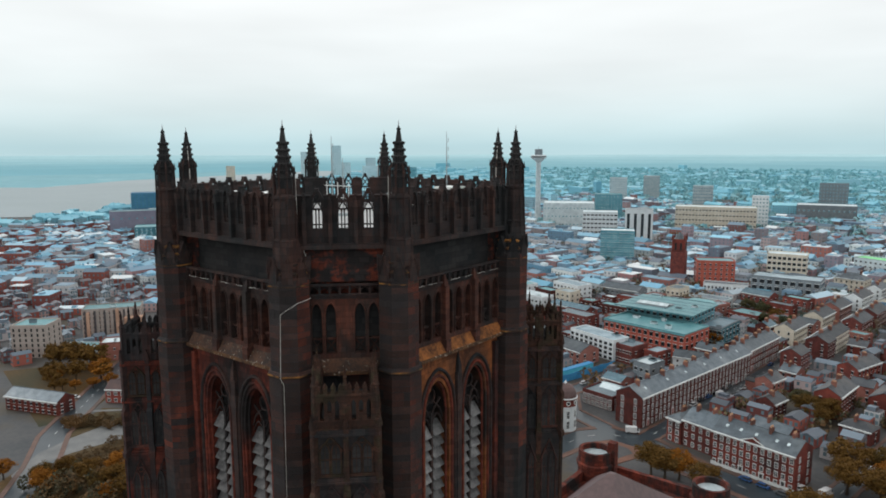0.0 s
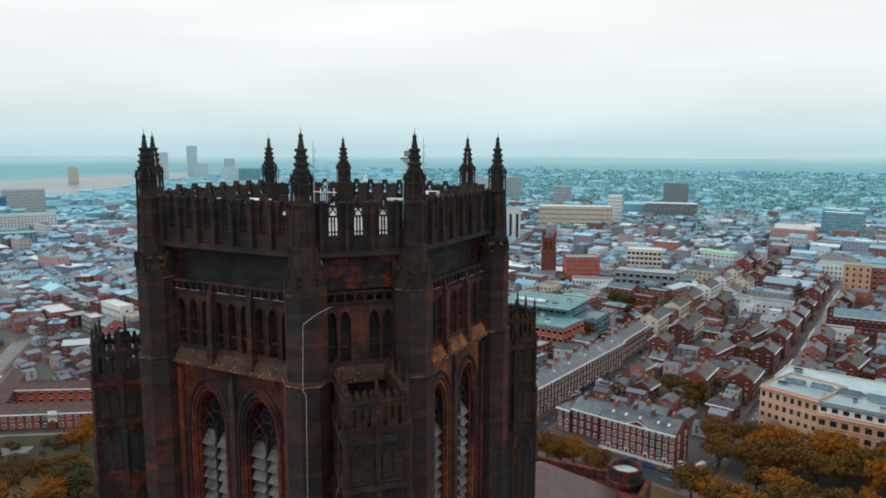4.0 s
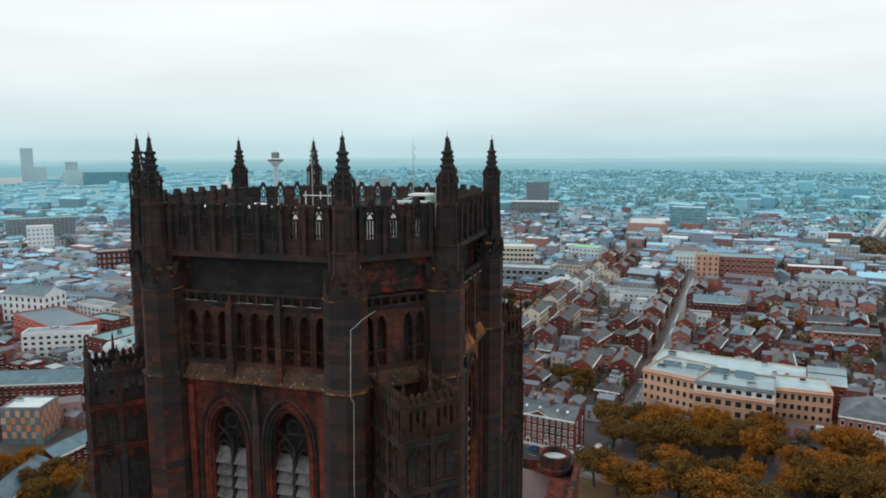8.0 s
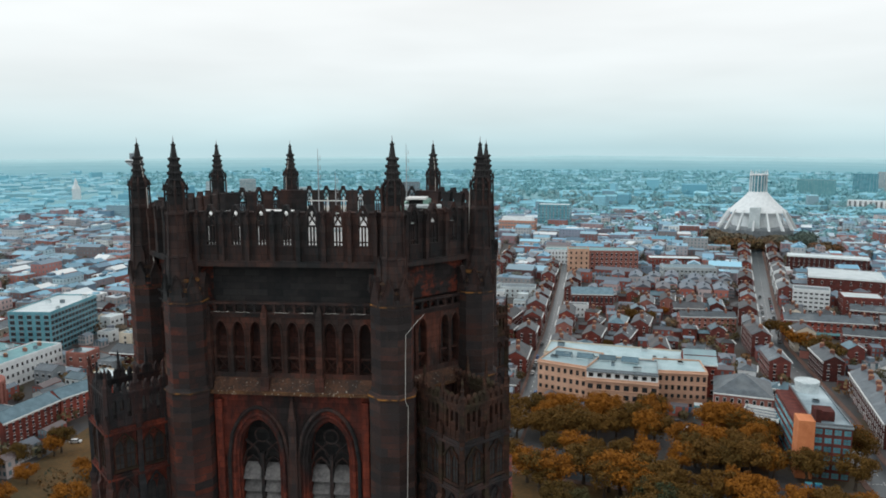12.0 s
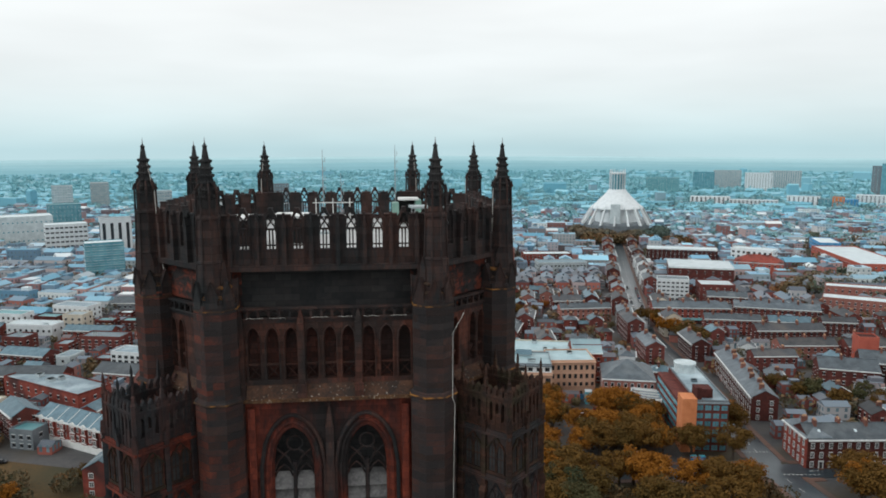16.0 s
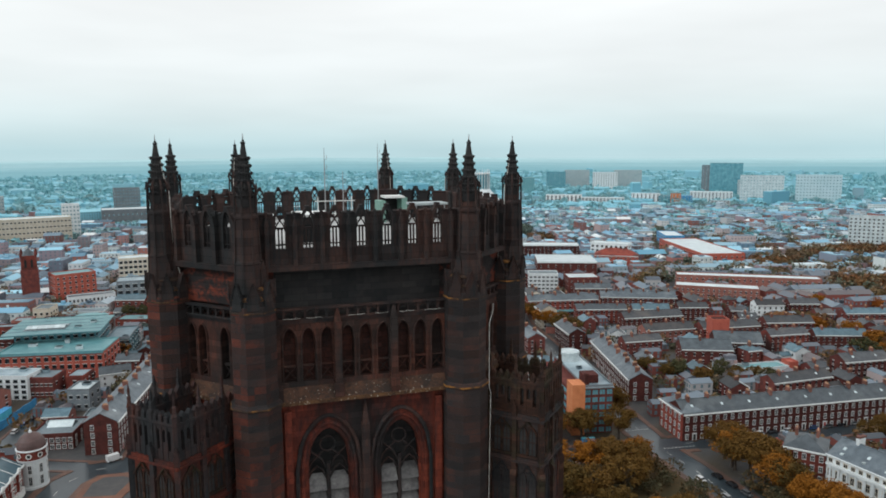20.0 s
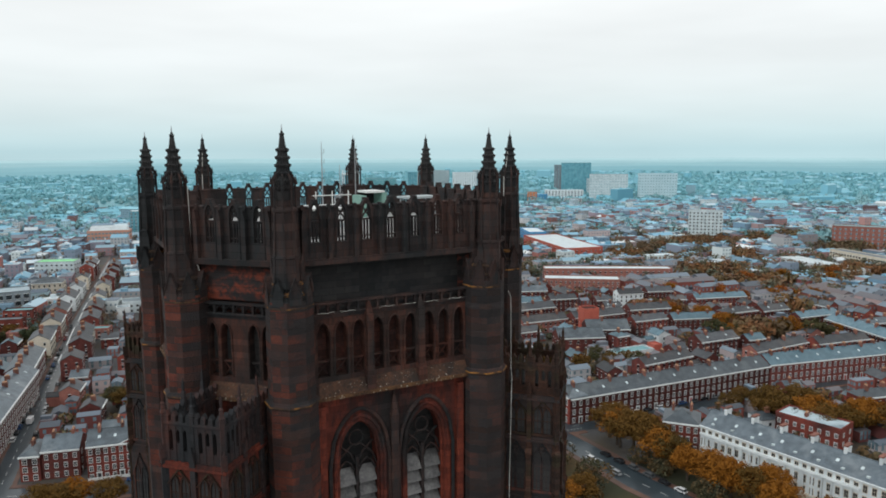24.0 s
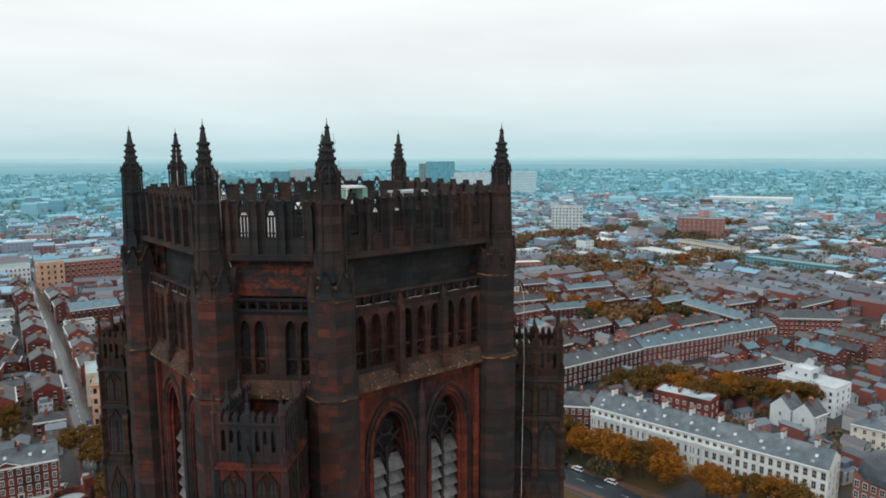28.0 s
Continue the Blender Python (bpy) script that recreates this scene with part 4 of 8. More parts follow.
setting("pavement", Mesh().prism([(-60.5, 172), (-46, 168), (-40, 183), (-45, 187.5), (-54, 188.5), (-58.5, 184)], 0.0, 0.2), TERRACOTTA, "terracotta paved corner with a raised kerb", "pavement")
setting("lawn", Mesh().prism([(-58, 173), (-48, 171), (-44, 182), (-47, 185), (-53.5, 186), (-56.5, 182.5)], 0.2, 0.24), GROUND, "worn brown planting bed inside the paved corner", "lawn")
# lawns and slopes round the cathedral
def lawn(pts, label="rough autumn grass bank"):
    road_level[0] += 0.004
    setting("lawn", Mesh().add([(x, y, road_level[0] - 0.03) for x, y in pts], [tuple(range(len(pts)))]), GRASS, label, "lawn")


lawn([(-20, 60), (135, 40), (135, 144), (90, 150), (45, 160), (8, 171), (-30, 160)])
lawn([(-200, 30), (-150, 0), (-120, 60), (-150, 120), (-198, 118), (-241, 86), (-232, 72), (-214, 54)])
lawn([(150, 62), (172, 60), (168, 108), (152, 118)])
lawn([(-330, 80), (-240, 60), (-238, 76), (-262, 108), (-300, 128)])
lawn([(-150, 120), (-85, 110), (-70, 150), (-90, 175), (-150, 195)])

# ---- buildings ----
rng = random.Random(7)
RESERVED = []


def claim(m, x0, y0, x1, y1, pad=3.0):
    RESERVED.append((m.inverted(), x0 - pad, y0 - pad, x1 + pad, y1 + pad))


def is_free(x, y, r=0.0):
    p = Vector((x, y, 0))
    for inv, x0, y0, x1, y1 in RESERVED:
        q = inv @ p
        if x0 - r < q.x < x1 + r and y0 - r < q.y < y1 + r:
            return False
    return True


def along(L, R):
    """The pose whose x runs from L to R, seen from the street, and whose y goes into the building."""
    return pose(L[0], L[1], 0, 0, 0, math.degrees(math.atan2(R[1] - L[1], R[0] - L[0])))


for pts, w in (([(-71, 160), (-67.5, 176), (-65, 186), (-58, 194), (-44, 193.5), (-22, 184), (5, 178), (45, 166), (85, 156), (125, 152), (165, 149)], 16), ([(142, 160), (142, 100), (150, 30), (154, -20)], 16),
               ([(143, 158), (147, 190), (155, 225), (170, 340), (215, 488), (300, 760), (345, 900)], 13), ([(-46, 196), (-41, 240), (-33, 300), (-16, 440), (9, 620), (30, 760)], 9.4),
               ([(18, 180), (28, 240), (45, 361), (62, 500), (75, 620)], 8.8), ([(-60, 196), (-100, 236), (-150, 262), (-230, 300), (-330, 380)], 11),
               ([(-170, 20), (-227, 60), (-263, 94), (-307, 137), (-360, 190)], 12), ([(160, 146), (260, 139), (370, 118), (460, 105)], 12)):
    for a, b in zip(pts, pts[1:]):
        claim(along(a, b), 0, -w / 2, math.dist(a, b), w / 2, 1.0)
for x0, y0, x1, y1 in ((-70, -60, 140, 150), (-240, -60, -120, 110), (140, -40, 176, 120), (-120, 100, -60, 175), (-330, 60, -225, 130), (-150, 120, -75, 192), (-28, 150, 136, 216), (-264, 50, -140, 135), (120, 100, 178, 172), (-80, 165, -40, 200)):
    claim(pose(0, 0, 0), x0, y0, x1, y1, 0)

WINDOWS = {}


def window_mesh(w, h, trim, glass, bars=True):
    """A sash or casement: frame, sill, glazing bar and pane, facing -y, its foot at z = 0."""
    key = (round(w, 2), round(h, 2), trim.name, glass.name, bars)
    if key not in WINDOWS:
        b = 0.03
        xs = [-w / 2 - 0.13, -w / 2] + ([-b, b] if bars else []) + [w / 2, w / 2 + 0.13]
        zs = [-0.18, 0.0] + ([h / 2 - b, h / 2 + b] if bars else []) + [h, h + 0.26]
        nx, nz = len(xs), len(zs)
        v = [(x, -0.10, z) for z in zs for x in xs]
        f, slots = [], []
        panes = range(1, nx - 1, 2), range(1, nz - 1, 2)
        for r in range(nz - 1):
            for c in range(nx - 1):
                q = (r * nx + c, r * nx + c + 1, (r + 1) * nx + c + 1, (r + 1) * nx + c)
                if c in panes[0] and r in panes[1]:
                    k = len(v)
                    v += [(v[i][0], -0.03, v[i][2]) for i in q]
                    f += [(q[e], q[(e + 1) % 4], k + (e + 1) % 4, k + e) for e in range(4)] + [(k, k + 1, k + 2, k + 3)]
                    slots += [0, 0, 0, 0, 1]
                else:
                    f.append(q)
                    slots.append(0)
        rim = list(range(nx)) + [r * nx + nx - 1 for r in range(1, nz)] + [(nz - 1) * nx + c for c in range(nx - 2, -1, -1)] + [r * nx for r in range(nz - 2, 0, -1)]
        k = len(v)
        v += [(v[i][0], 0.05, v[i][2]) for i in rim]
        f += [(rim[e], k + e, k + (e + 1) % len(rim), rim[(e + 1) % len(rim)]) for e in range(len(rim))]
        g = Mesh().add(v, f)
        g.slots = slots + [0] * len(rim)
        WINDOWS[key] = g.data("window", trim, glass)
    return WINDOWS[key]


def joined_windows(places, w, h):
    g = Mesh()
    for m in places:
        g.slot = 0
        g.box(-w / 2 - 0.13, -0.12, h, w / 2 + 0.13, 0.02, h + 0.26, m)
        g.box(-w / 2 - 0.13, -0.12, -0.18, w / 2 + 0.13, 0.02, 0, m)
        g.slot = 1
        g.box(-w / 2, -0.09, 0, w / 2, 0.0, h, m)
    return g


STACK = {}


def chimney_mesh(w, d, h, pots):
    key = (w, d, h, pots)
    if key not in STACK:
        g = Mesh().box(-w / 2, -d / 2, 0, w / 2, d / 2, h).box(-w / 2 - 0.12, -d / 2 - 0.12, h - 0.35, w / 2 + 0.12, d / 2 + 0.12, h - 0.1)
        step = (max(w, d) - 0.4) / pots
        row = [(-max(w, d) / 2 + 0.15, h - 0.05), (max(w, d) / 2 - 0.15, h - 0.05)]
        for i in range(pots - 1, -1, -1):
            c = (i + 0.5 - pots / 2) * step
            row += [(c + 0.2, h + 0.12), (c + 0.13, h + 0.55), (c + 0.16, h + 0.62), (c - 0.16, h + 0.62), (c - 0.13, h + 0.55), (c - 0.2, h + 0.12)]
        p = Mesh().slab(row, -0.16, 0.16, pose(0, 0, 0, 0, 0, 90 if w < d else 0))
        STACK[key] = g.data("chimney", CHIM), p.data("chimney_crest", POT)
    return STACK[key]


def gable_roof(w, d, h, rise, over=0.35):
    """A pitched roof of slates with thickness, its ridge along x."""
    g = Mesh()
    t = 0.22
    for s in (0, 1):
        y0, y1 = (-over, d / 2) if s == 0 else (d + over, d / 2)
        z0 = h - over * rise / (d / 2)
        a = [(-0.15, y0, z0), (w + 0.15, y0, z0), (w + 0.15, y1, h + rise), (-0.15, y1, h + rise)]
        v = a + [(x, y, z + t) for x, y, z in a]
        f = [(0, 1, 2, 3), (7, 6, 5, 4), (0, 4, 5, 1), (1, 5, 6, 2), (2, 6, 7, 3), (3, 7, 4, 0)]
        g.add(v, f)
    g.box(-0.2, d / 2 - 0.16, h + rise + 0.1, w + 0.2, d / 2 + 0.16, h + rise + t + 0.12)
    return g


def hip_roof(w, d, h, rise, over=0.3):
    k = min(d, w) / 2
    if w >= d:
        v = [(-over, -over, h), (w + over, -over, h), (w + over, d + over, h), (-over, d + over, h), (k, d / 2, h + rise), (w - k, d / 2, h + rise)]
        f = [(0, 1, 5, 4), (1, 2, 5), (2, 3, 4, 5), (3, 0, 4), (3, 2, 1, 0)]
    else:
        v = [(-over, -over, h), (w + over, -over, h), (w + over, d + over, h), (-over, d + over, h), (w / 2, k, h + rise), (w / 2, d - k, h + rise)]
        f = [(0, 1, 4), (1, 2, 5, 4), (2, 3, 5), (3, 0, 4, 5), (3, 2, 1, 0)]
    return Mesh().add(v, f)


def building(name, label, category, L, R, depth, h, wall, roof, style="gable", storeys=3, bays=6, win=(1.1, 1.7), chimneys=0, near=False, trim=TRIM, glass=GLASS,
             pitch=0.55, group="", sides=True, base=0.0, gaps=(), cornice=None, doors=0, back=None, attic=0, bars=True, extras=True):
    """A building on the line from L to R: wall, roof, windows, chimneys and trim as its parts."""
    m = along(L, R)
    w = math.dist(L, R)
    t = thing(name, m, label, category, group)
    claim(m, 0, 0, w, depth, 1.6)
    g = Mesh().box(0, 0, 0, w, depth, h)
    if style == "gable":
        rise = depth / 2 * pitch
        for x in (0.0, w - 0.3):
            g.add([(x, 0, h), (x + 0.3, 0, h), (x + 0.3, depth, h), (x, depth, h), (x, depth / 2, h + rise), (x + 0.3, depth / 2, h + rise)], [(0, 1, 5, 4), (2, 3, 4, 5), (0, 4, 3), (1, 2, 5)])
        part("wall", g, wall, t)
        part("roof", gable_roof(w, depth, h, rise), roof, t)
        top = h + rise
    elif style == "hip":
        rise = min(depth, w) / 2 * pitch
        part("wall", g, wall, t)
        part("roof", hip_roof(w, depth, h, rise), roof, t)
        top = h + rise
    else:
        part("wall", g, wall, t)
        part("roof", Mesh().box(0.3, 0.3, h, w - 0.3, depth - 0.3, h + 0.15), roof, t)
        p = Mesh()
        for x0, y0, x1, y1 in ((0, 0, w, 0.35), (0, depth - 0.35, w, depth), (0, 0.35, 0.35, depth - 0.35), (w - 0.35, 0.35, w, depth - 0.35)):
            p.box(x0, y0, h, x1, y1, h + 0.75)
        part("parapet", p, cornice or wall, t)
        top = h + 0.15
        if extras and depth > 8 and math.hypot(*L) < 420:
            for k in range(max(1, int(w * depth / 260))):
                a, b, c = rng.uniform(1.2, 3.5), rng.uniform(1.2, 3), rng.uniform(0.8, 2.2)
                x, y = rng.uniform(1, max(1.1, w - a - 1)), rng.uniform(1, max(1.1, depth - b - 1))
                part("roof_vent", Mesh().box(x, y, top, x + a, y + b, top + c).box(x - 0.1, y - 0.1, top + c - 0.15, x + a + 0.1, y + b + 0.1, top + c), rng.choice([ROOF_PALE, CONCRETE, ROOF_FELT]), t)
    if style != "flat" or cornice:
        part("cornice", Mesh().box(-0.12, -0.85, h - 0.5, w + 0.12, 0.05, h - 0.02), cornice or trim, t)
    back = (not near) if back is None else back
    ww, wh = win
    fh = (h - 0.6 - base) / storeys
    places = []
    for s in range(storeys):
        z = base + s * fh + max(0.35, (fh - wh) * 0.45)
        for b in range(bays):
            x = (b + 0.5) * w / bays
            if b in gaps:
                continue
            if s == 0 and doors and b % max(1, bays // doors) == 1:
                continue
            places.append(pose(x, 0, z))
            if back:
                places.append(pose(x, depth, z, 0, 0, 180))
        if sides:
            n = max(1, int(depth / 4.5))
            for b in range(n):
                y = (b + 0.5) * depth / n
                places += [pose(0, y, z, 0, 0, -90), pose(w, y, z, 0, 0, 90)]
    if near:
        data = window_mesh(ww, wh, trim, glass, bars)
        for p in places:
            part("window", data, None, t, "", p)
    elif places:
        tagged(part("window_grid", joined_windows(places, ww, wh).data("window_grid", trim, glass), None, t), kind="stuff")
    if doors:
        for b in range(bays):
            if b % max(1, bays // doors) == 1:
                x = (b + 0.5) * w / bays
                d = Mesh().box(x - 0.55, -0.1, 0.2, x + 0.55, 0.05, 2.5)
                part("door", d, rng.choice([DOOR_BLACK, DOOR_RED, DOOR_BLACK]), t)
                part("door_case", Mesh().box(x - 0.85, -0.16, 0, x - 0.56, 0.04, 3.0).box(x + 0.56, -0.16, 0, x + 0.85, 0.04, 3.0).box(x - 0.95, -0.2, 2.6, x + 0.95, 0.04, 3.05), trim, t)
                part("step", Mesh().box(x - 0.8, -1.1, 0, x + 0.8, -0.1, 0.22), PAVING, t)
    for k in range(chimneys):
        x = (k + 0.5) * w / chimneys if chimneys > 1 else w * 0.4
        yy, ch = (depth / 2, 1.9) if style != "flat" else (depth * 0.5, 1.8)
        stack, pots = chimney_mesh(0.9, 2.0, ch + 0.6, 4)
        part("chimney_crest", pots, None, part("chimney", stack, None, t, "", pose(x, yy + (0.6 if k % 2 else -0.6), top - 0.9)), "crest of clay chimney pots")
    for k in range(attic):
        x = (k + 0.5) * w / attic + rng.uniform(-1, 1)
        a = math.atan(pitch)
        part("skylight", Mesh().box(-0.45, -0.6, 0.0, 0.45, 0.6, 0.12), ROOF_PALE, t, "", pose(x, depth * 0.25, h + depth * 0.25 * pitch + 0.16, math.degrees(a), 0, 0))
    return t


BROWN_TILE = mat("brown_roof_tiles", (0.040, 0.022, 0.021), (0.082, 0.040, 0.035), 0.4, 0.7, 9, vary=0.2)
DOOR_BLACK = mat("black_door_paint", (0.012, 0.012, 0.014), (0.03, 0.03, 0.032), 1.0, 0.4)
DOOR_RED = mat("red_door_paint", (0.25, 0.03, 0.03), (0.35, 0.05, 0.045), 1.0, 0.4)
BLUE = mat("blue_cladding", (0.03, 0.20, 0.42), (0.06, 0.30, 0.55), 0.3, 0.5)
SKYBLUE = mat("turquoise_sheet", (0.06, 0.38, 0.50), (0.12, 0.50, 0.60), 0.5, 0.5)
LIME = mat("lime_green_roof", (0.16, 0.60, 0.22), (0.28, 0.72, 0.32), 0.2, 0.6)
SCARLET = mat("scarlet_cladding", (0.34, 0.068, 0.045), (0.46, 0.105, 0.066), 0.3, 0.7)
GREY_CLAD = mat("grey_cladding", (0.13, 0.16, 0.18), (0.22, 0.25, 0.27), 0.3, 0.5, vary=0.2)

HS = "terraced houses"
# terraces and blocks near the cathedral, north side
building("terrace", "long red brick georgian terrace with white trim and slate roof", "terrace", (-51, 206), (-35, 297), 12, 12.5, BRICK_DARK, SLATE, "gable", 4, 30, (1.05, 1.75), 10, True, group=HS, doors=9, attic=6)
building("terrace", "red brick terrace stepping down a narrow street", "terrace", (-37.6, 303), (-32.8, 342), 11, 11, BRICK, SLATE, "gable", 3, 13, (1.05, 1.7), 5, True, group=HS, doors=4)
building("terrace", "red brick georgian terrace with pediment and pale basement", "terrace", (-19.5, 192), (8.5, 186), 12.5, 12.3, BRICK, SLATE, "gable", 4, 12, (1.0, 1.6), 4, True, group=HS, doors=4, attic=5)
building("corner_house", "small red brick corner house with stone window bay", "house", (-39.5, 202.5), (-33.5, 200.5), 14, 9, BRICK, SLATE, "hip", 3, 2, (1.3, 1.6), 1, True, group=HS)
building("house", "dark brick house joined to the corner house", "house", (-33, 201), (-21.5, 198), 12, 10, BRICK_DARK, SLATE, "gable", 3, 4, (1.0, 1.5), 2, True, group=HS)
building("rear_house", "low brick rear wing with white end wall", "house", (-14, 217), (0, 213), 9, 7.5, BRICK_DARK, SLATE, "gable", 2, 5, (1.0, 1.3), 1, group=HS)
ped = bpy.data.objects["terrace.002"]
part("pediment", Mesh().slab([(10.5, 12.0), (18.5, 12.0), (14.5, 13.9)], -0.25, 1.2), BRICK, ped)
part("pediment_moulding", Mesh().tube([(10.2, -0.3, 12.1), (14.5, -0.3, 14.0), (18.8, -0.3, 12.1)], 0.18, 4), TRIM, ped)
part("basement_band", Mesh().box(-0.05, -0.12, 0, 28.7, 0.02, 1.1), TRIM, ped)

# institute of pale stone
ins = dict(glass=GLASS, sides=True, bars=False)
building("institute_building", "pale peach sandstone institute wing with flat grey roof", "school", (32, 240.5), (52.5, 231), 24, 17.5, PEACH, ROOF_MINT, "flat", 4, 8, (1.35, 2.2), 0, True, trim=PEACH, cornice=PEACH, group="institute blocks", **ins)
building("institute_building", "peach sandstone institute front with white top storey", "school", (52, 229.5), (81.5, 224), 20, 13.2, PEACH, ROOF_MINT, "flat", 3, 8, (2.2, 2.2), 0, True, trim=PEACH, cornice=PEACH, group="institute blocks", **ins)
building("institute_building", "white glazed top storey of the institute", "school", (52.3, 230.0), (81.2, 224.6), 19, 17.2, RENDER, ROOF_MINT, "flat", 1, 8, (2.0, 1.7), 0, True, trim=RENDER, cornice=GREY_CLAD, group="institute blocks", base=14.0, **ins)
building("institute_building", "plain peach sandstone institute wing with blue hoarding below", "school", (82.5, 232), (103, 230.5), 18, 16.5, PEACH, ROOF_MINT, "flat", 4, 8, (1.3, 2.2), 0, True, trim=PEACH, cornice=PEACH, group="institute blocks", **ins)
building("institute_building", "pinkish brick institute block with grey mansard roof", "school", (102.5, 219), (124, 213), 22, 12.5, BRICK_PINK, SLATE, "hip", 3, 8, (1.1, 1.7), 0, True, trim=TRIM, group="institute blocks", **ins)
building("institute_building", "grey roofed rear range of the institute", "school", (36, 266), (100, 252), 20, 14, CREAM, ROOF_MINT, "flat", 3, 16, (1.2, 1.6), 0, group="institute blocks")
building("institute_building", "red brick gabled hall behind the institute", "school", (98, 250), (112, 248), 16, 15, BRICK, ROOF_MINT, "gable", 3, 4, (1.2, 1.6), 0, group="institute blocks")
for ob in [o for o in bpy.data.objects if o.name.startswith("institute_building") and o.parent is None]:
    wall = next(c for c in ob.children if c.name.startswith("wall"))
    xs, zs = [v.co.x for v in wall.data.vertices], [v.co.z for v in wall.data.vertices]
    ww, hh = max(xs), max(zs)
    for z in (hh * 0.30, hh * 0.66, hh - 0.5):
        part("string_course", Mesh().box(-0.2, -0.28, z, ww + 0.2, 0.02, z + 0.35), wall.data.materials[0], ob)
for k in range(4):
    t = thing("rooflight", pose(40 + 9.5 * k, 247 - 2.2 * k, 17.6, 0, 0, -14), "low glazed pitched rooflight on the flat roof", "rooflight", "institute rooflights")
    part("glazing", gable_roof(7, 5, 0.5, 1.3, 0.1), SLATE_BLUE, t)
    part("kerb", Mesh().box(0, 0, 0, 7, 5, 0.5), ROOF_PALE, t)
t = thing("hoarding", along((83, 229), (100, 228)), "bright blue site hoarding along the wall", "hoarding")
part("panel", Mesh().box(0, -0.3, 0, 17, 0, 2.4), BLUE, t)
t = thing("site_cabin", pose(96, 222, 0, 0, 0, -10), "small turquoise site cabin", "cabin")
part("body", Mesh().box(0, 0, 0, 3, 3.4, 5.4), SKYBLUE, t)
part("roof", Mesh().box(-0.1, -0.1, 5.4, 3.1, 3.5, 5.6), ROOF_PALE, t)

# slab with an orange end wall
fed = building("college_slab", "long college slab with glazed end and flat roof", "college", (121.5, 170), (133, 168), 42, 19, BRICK_DARK, ROOF_FELT, "flat", 6, 4, (2.2, 1.9), 0, True, trim=BRICK_DARK, glass=GLASS_TEAL, back=False, sides=False, cornice=GREY_CLAD)
part("end_wall", Mesh().box(-5.2, -1.2, 0, 0, 6, 20.4), ORANGE, fed, "tall plain orange brick end wall")
part("link_block", Mesh().box(-5.0, 6, 0, 0, 40, 17.5), BRICK_DARK, fed)
for k in range(5):
    part("window_band", Mesh().box(-5.1, 7, 2.2 + 3.1 * k, -4.98, 39, 3.7 + 3.1 * k), GLASS_TEAL, fed)
part("tank_room", Mesh().rings([(4.2, 19), (4.2, 22.2), (4.5, 22.3), (4.5, 23.2), (4.0, 23.3)], 16, 5, 36), CONCRETE, fed, "round white roof tank room")
part("lift_room", Mesh().box(1, 4, 19, 7, 10, 22.5), BRICK_DARK, fed)
part("flue", Mesh().box(0.5, 1, 19, 2.2, 2.6, 24.0), BRICK_DARK, fed)
anx = building("annex", "low annex with white railed roof terrace", "annex", (109, 205), (121, 199), 12, 8.5, BRICK_DARK, GREY_CLAD, "flat", 2, 5, (1.4, 1.4), 0, cornice=WHITE, extras=False)
for k in range(3):
    part("roof_rail", Mesh().box(1 + 0.2 * k, 2 + 3.2 * k, 9.3, 12, 2.35 + 3.2 * k, 9.7), WHITE, anx)
t = thing("waste_bin", pose(118, 163, 0), "blue wheeled waste bin by the kerb", "bin")
part("body", Mesh().box(-1, -0.6, 0.1, 1, 0.6, 1.4), BLUE, t)
part("lid", Mesh().box(-1.05, -0.65, 1.4, 1.05, 0.65, 1.55), SKYBLUE, t)
copy_thing(t, pose(121, 162.6, 0))

building("terrace", "brick georgian terrace with pale ground floor and red end wall", "terrace", (174, 259), (158, 196), 10.5, 10, BRICK_DARK, SLATE, "gable", 3, 20, (1.05, 1.6), 9, True, group=HS, doors=6)
# the long terrace and its corner
building("terrace", "long red brick terrace with white cornice, balconies and many chimneys", "terrace", (154, 151.5), (262, 141), 12.5, 10.8, BRICK_DARK, SLATE, "gable", 3, 34, (1.05, 1.8), 12, True, group=HS, doors=11, attic=9)
building("terrace", "continuing red brick terrace with white window heads and slate roof", "terrace", (262.5, 141), (356, 119), 12.5, 11.2, BRICK_DARK, SLATE_BLUE, "gable", 3, 30, (1.05, 1.8), 11, True, group=HS, doors=10, attic=8)
building("corner_house", "brick corner house with white bands at the junction", "house", (155.5, 169), (153.5, 152), 9, 11.2, BRICK, SLATE, "hip", 3, 5, (1.1, 1.9), 1, True, group=HS)
# white terrace
tw = building("white_terrace", "grand cream-white stuccoed terrace with columned upper storeys", "terrace", (171, 101), (182, 21), 14, 14.5, RENDER, SLATE, "gable", 4, 32, (1.15, 2.2), 0, True, trim=CREAM, group=HS, attic=10, cornice=RENDER)
for k in range(18):
    part("column", Mesh().rings([(0.42, 4.2), (0.34, 4.5), (0.28, 11.0), (0.4, 11.2)], 8, 1.6 + 2.9 * k, -0.55), RENDER, tw)
for k in range(8):
    st = part("chimney", Mesh().box(5 + 10 * k, 6.2, 16.6, 5.9 + 10 * k, 9.4, 20.4).box(4.9 + 10 * k, 6.1, 19.6, 6.0 + 10 * k, 9.5, 19.9), RENDER, tw, "white rendered chimney stack")
    part("cap", Mesh().box(4.8 + 10 * k, 6.0, 20.4, 6.1 + 10 * k, 9.6, 20.9), CHIM, st)
part("entablature", Mesh().box(0.2, -1.0, 11.2, 53, 0.02, 12.0), RENDER, tw)
part("podium", Mesh().box(0.2, -1.0, 0, 53, 0.02, 4.2), CREAM, tw)
for k in range(11):
    part("dormer", Mesh().box(4 + 7.2 * k - 0.5, 0.9, 14.5, 4 + 7.2 * k + 0.5, 2.4, 15.7), CONCRETE, tw)
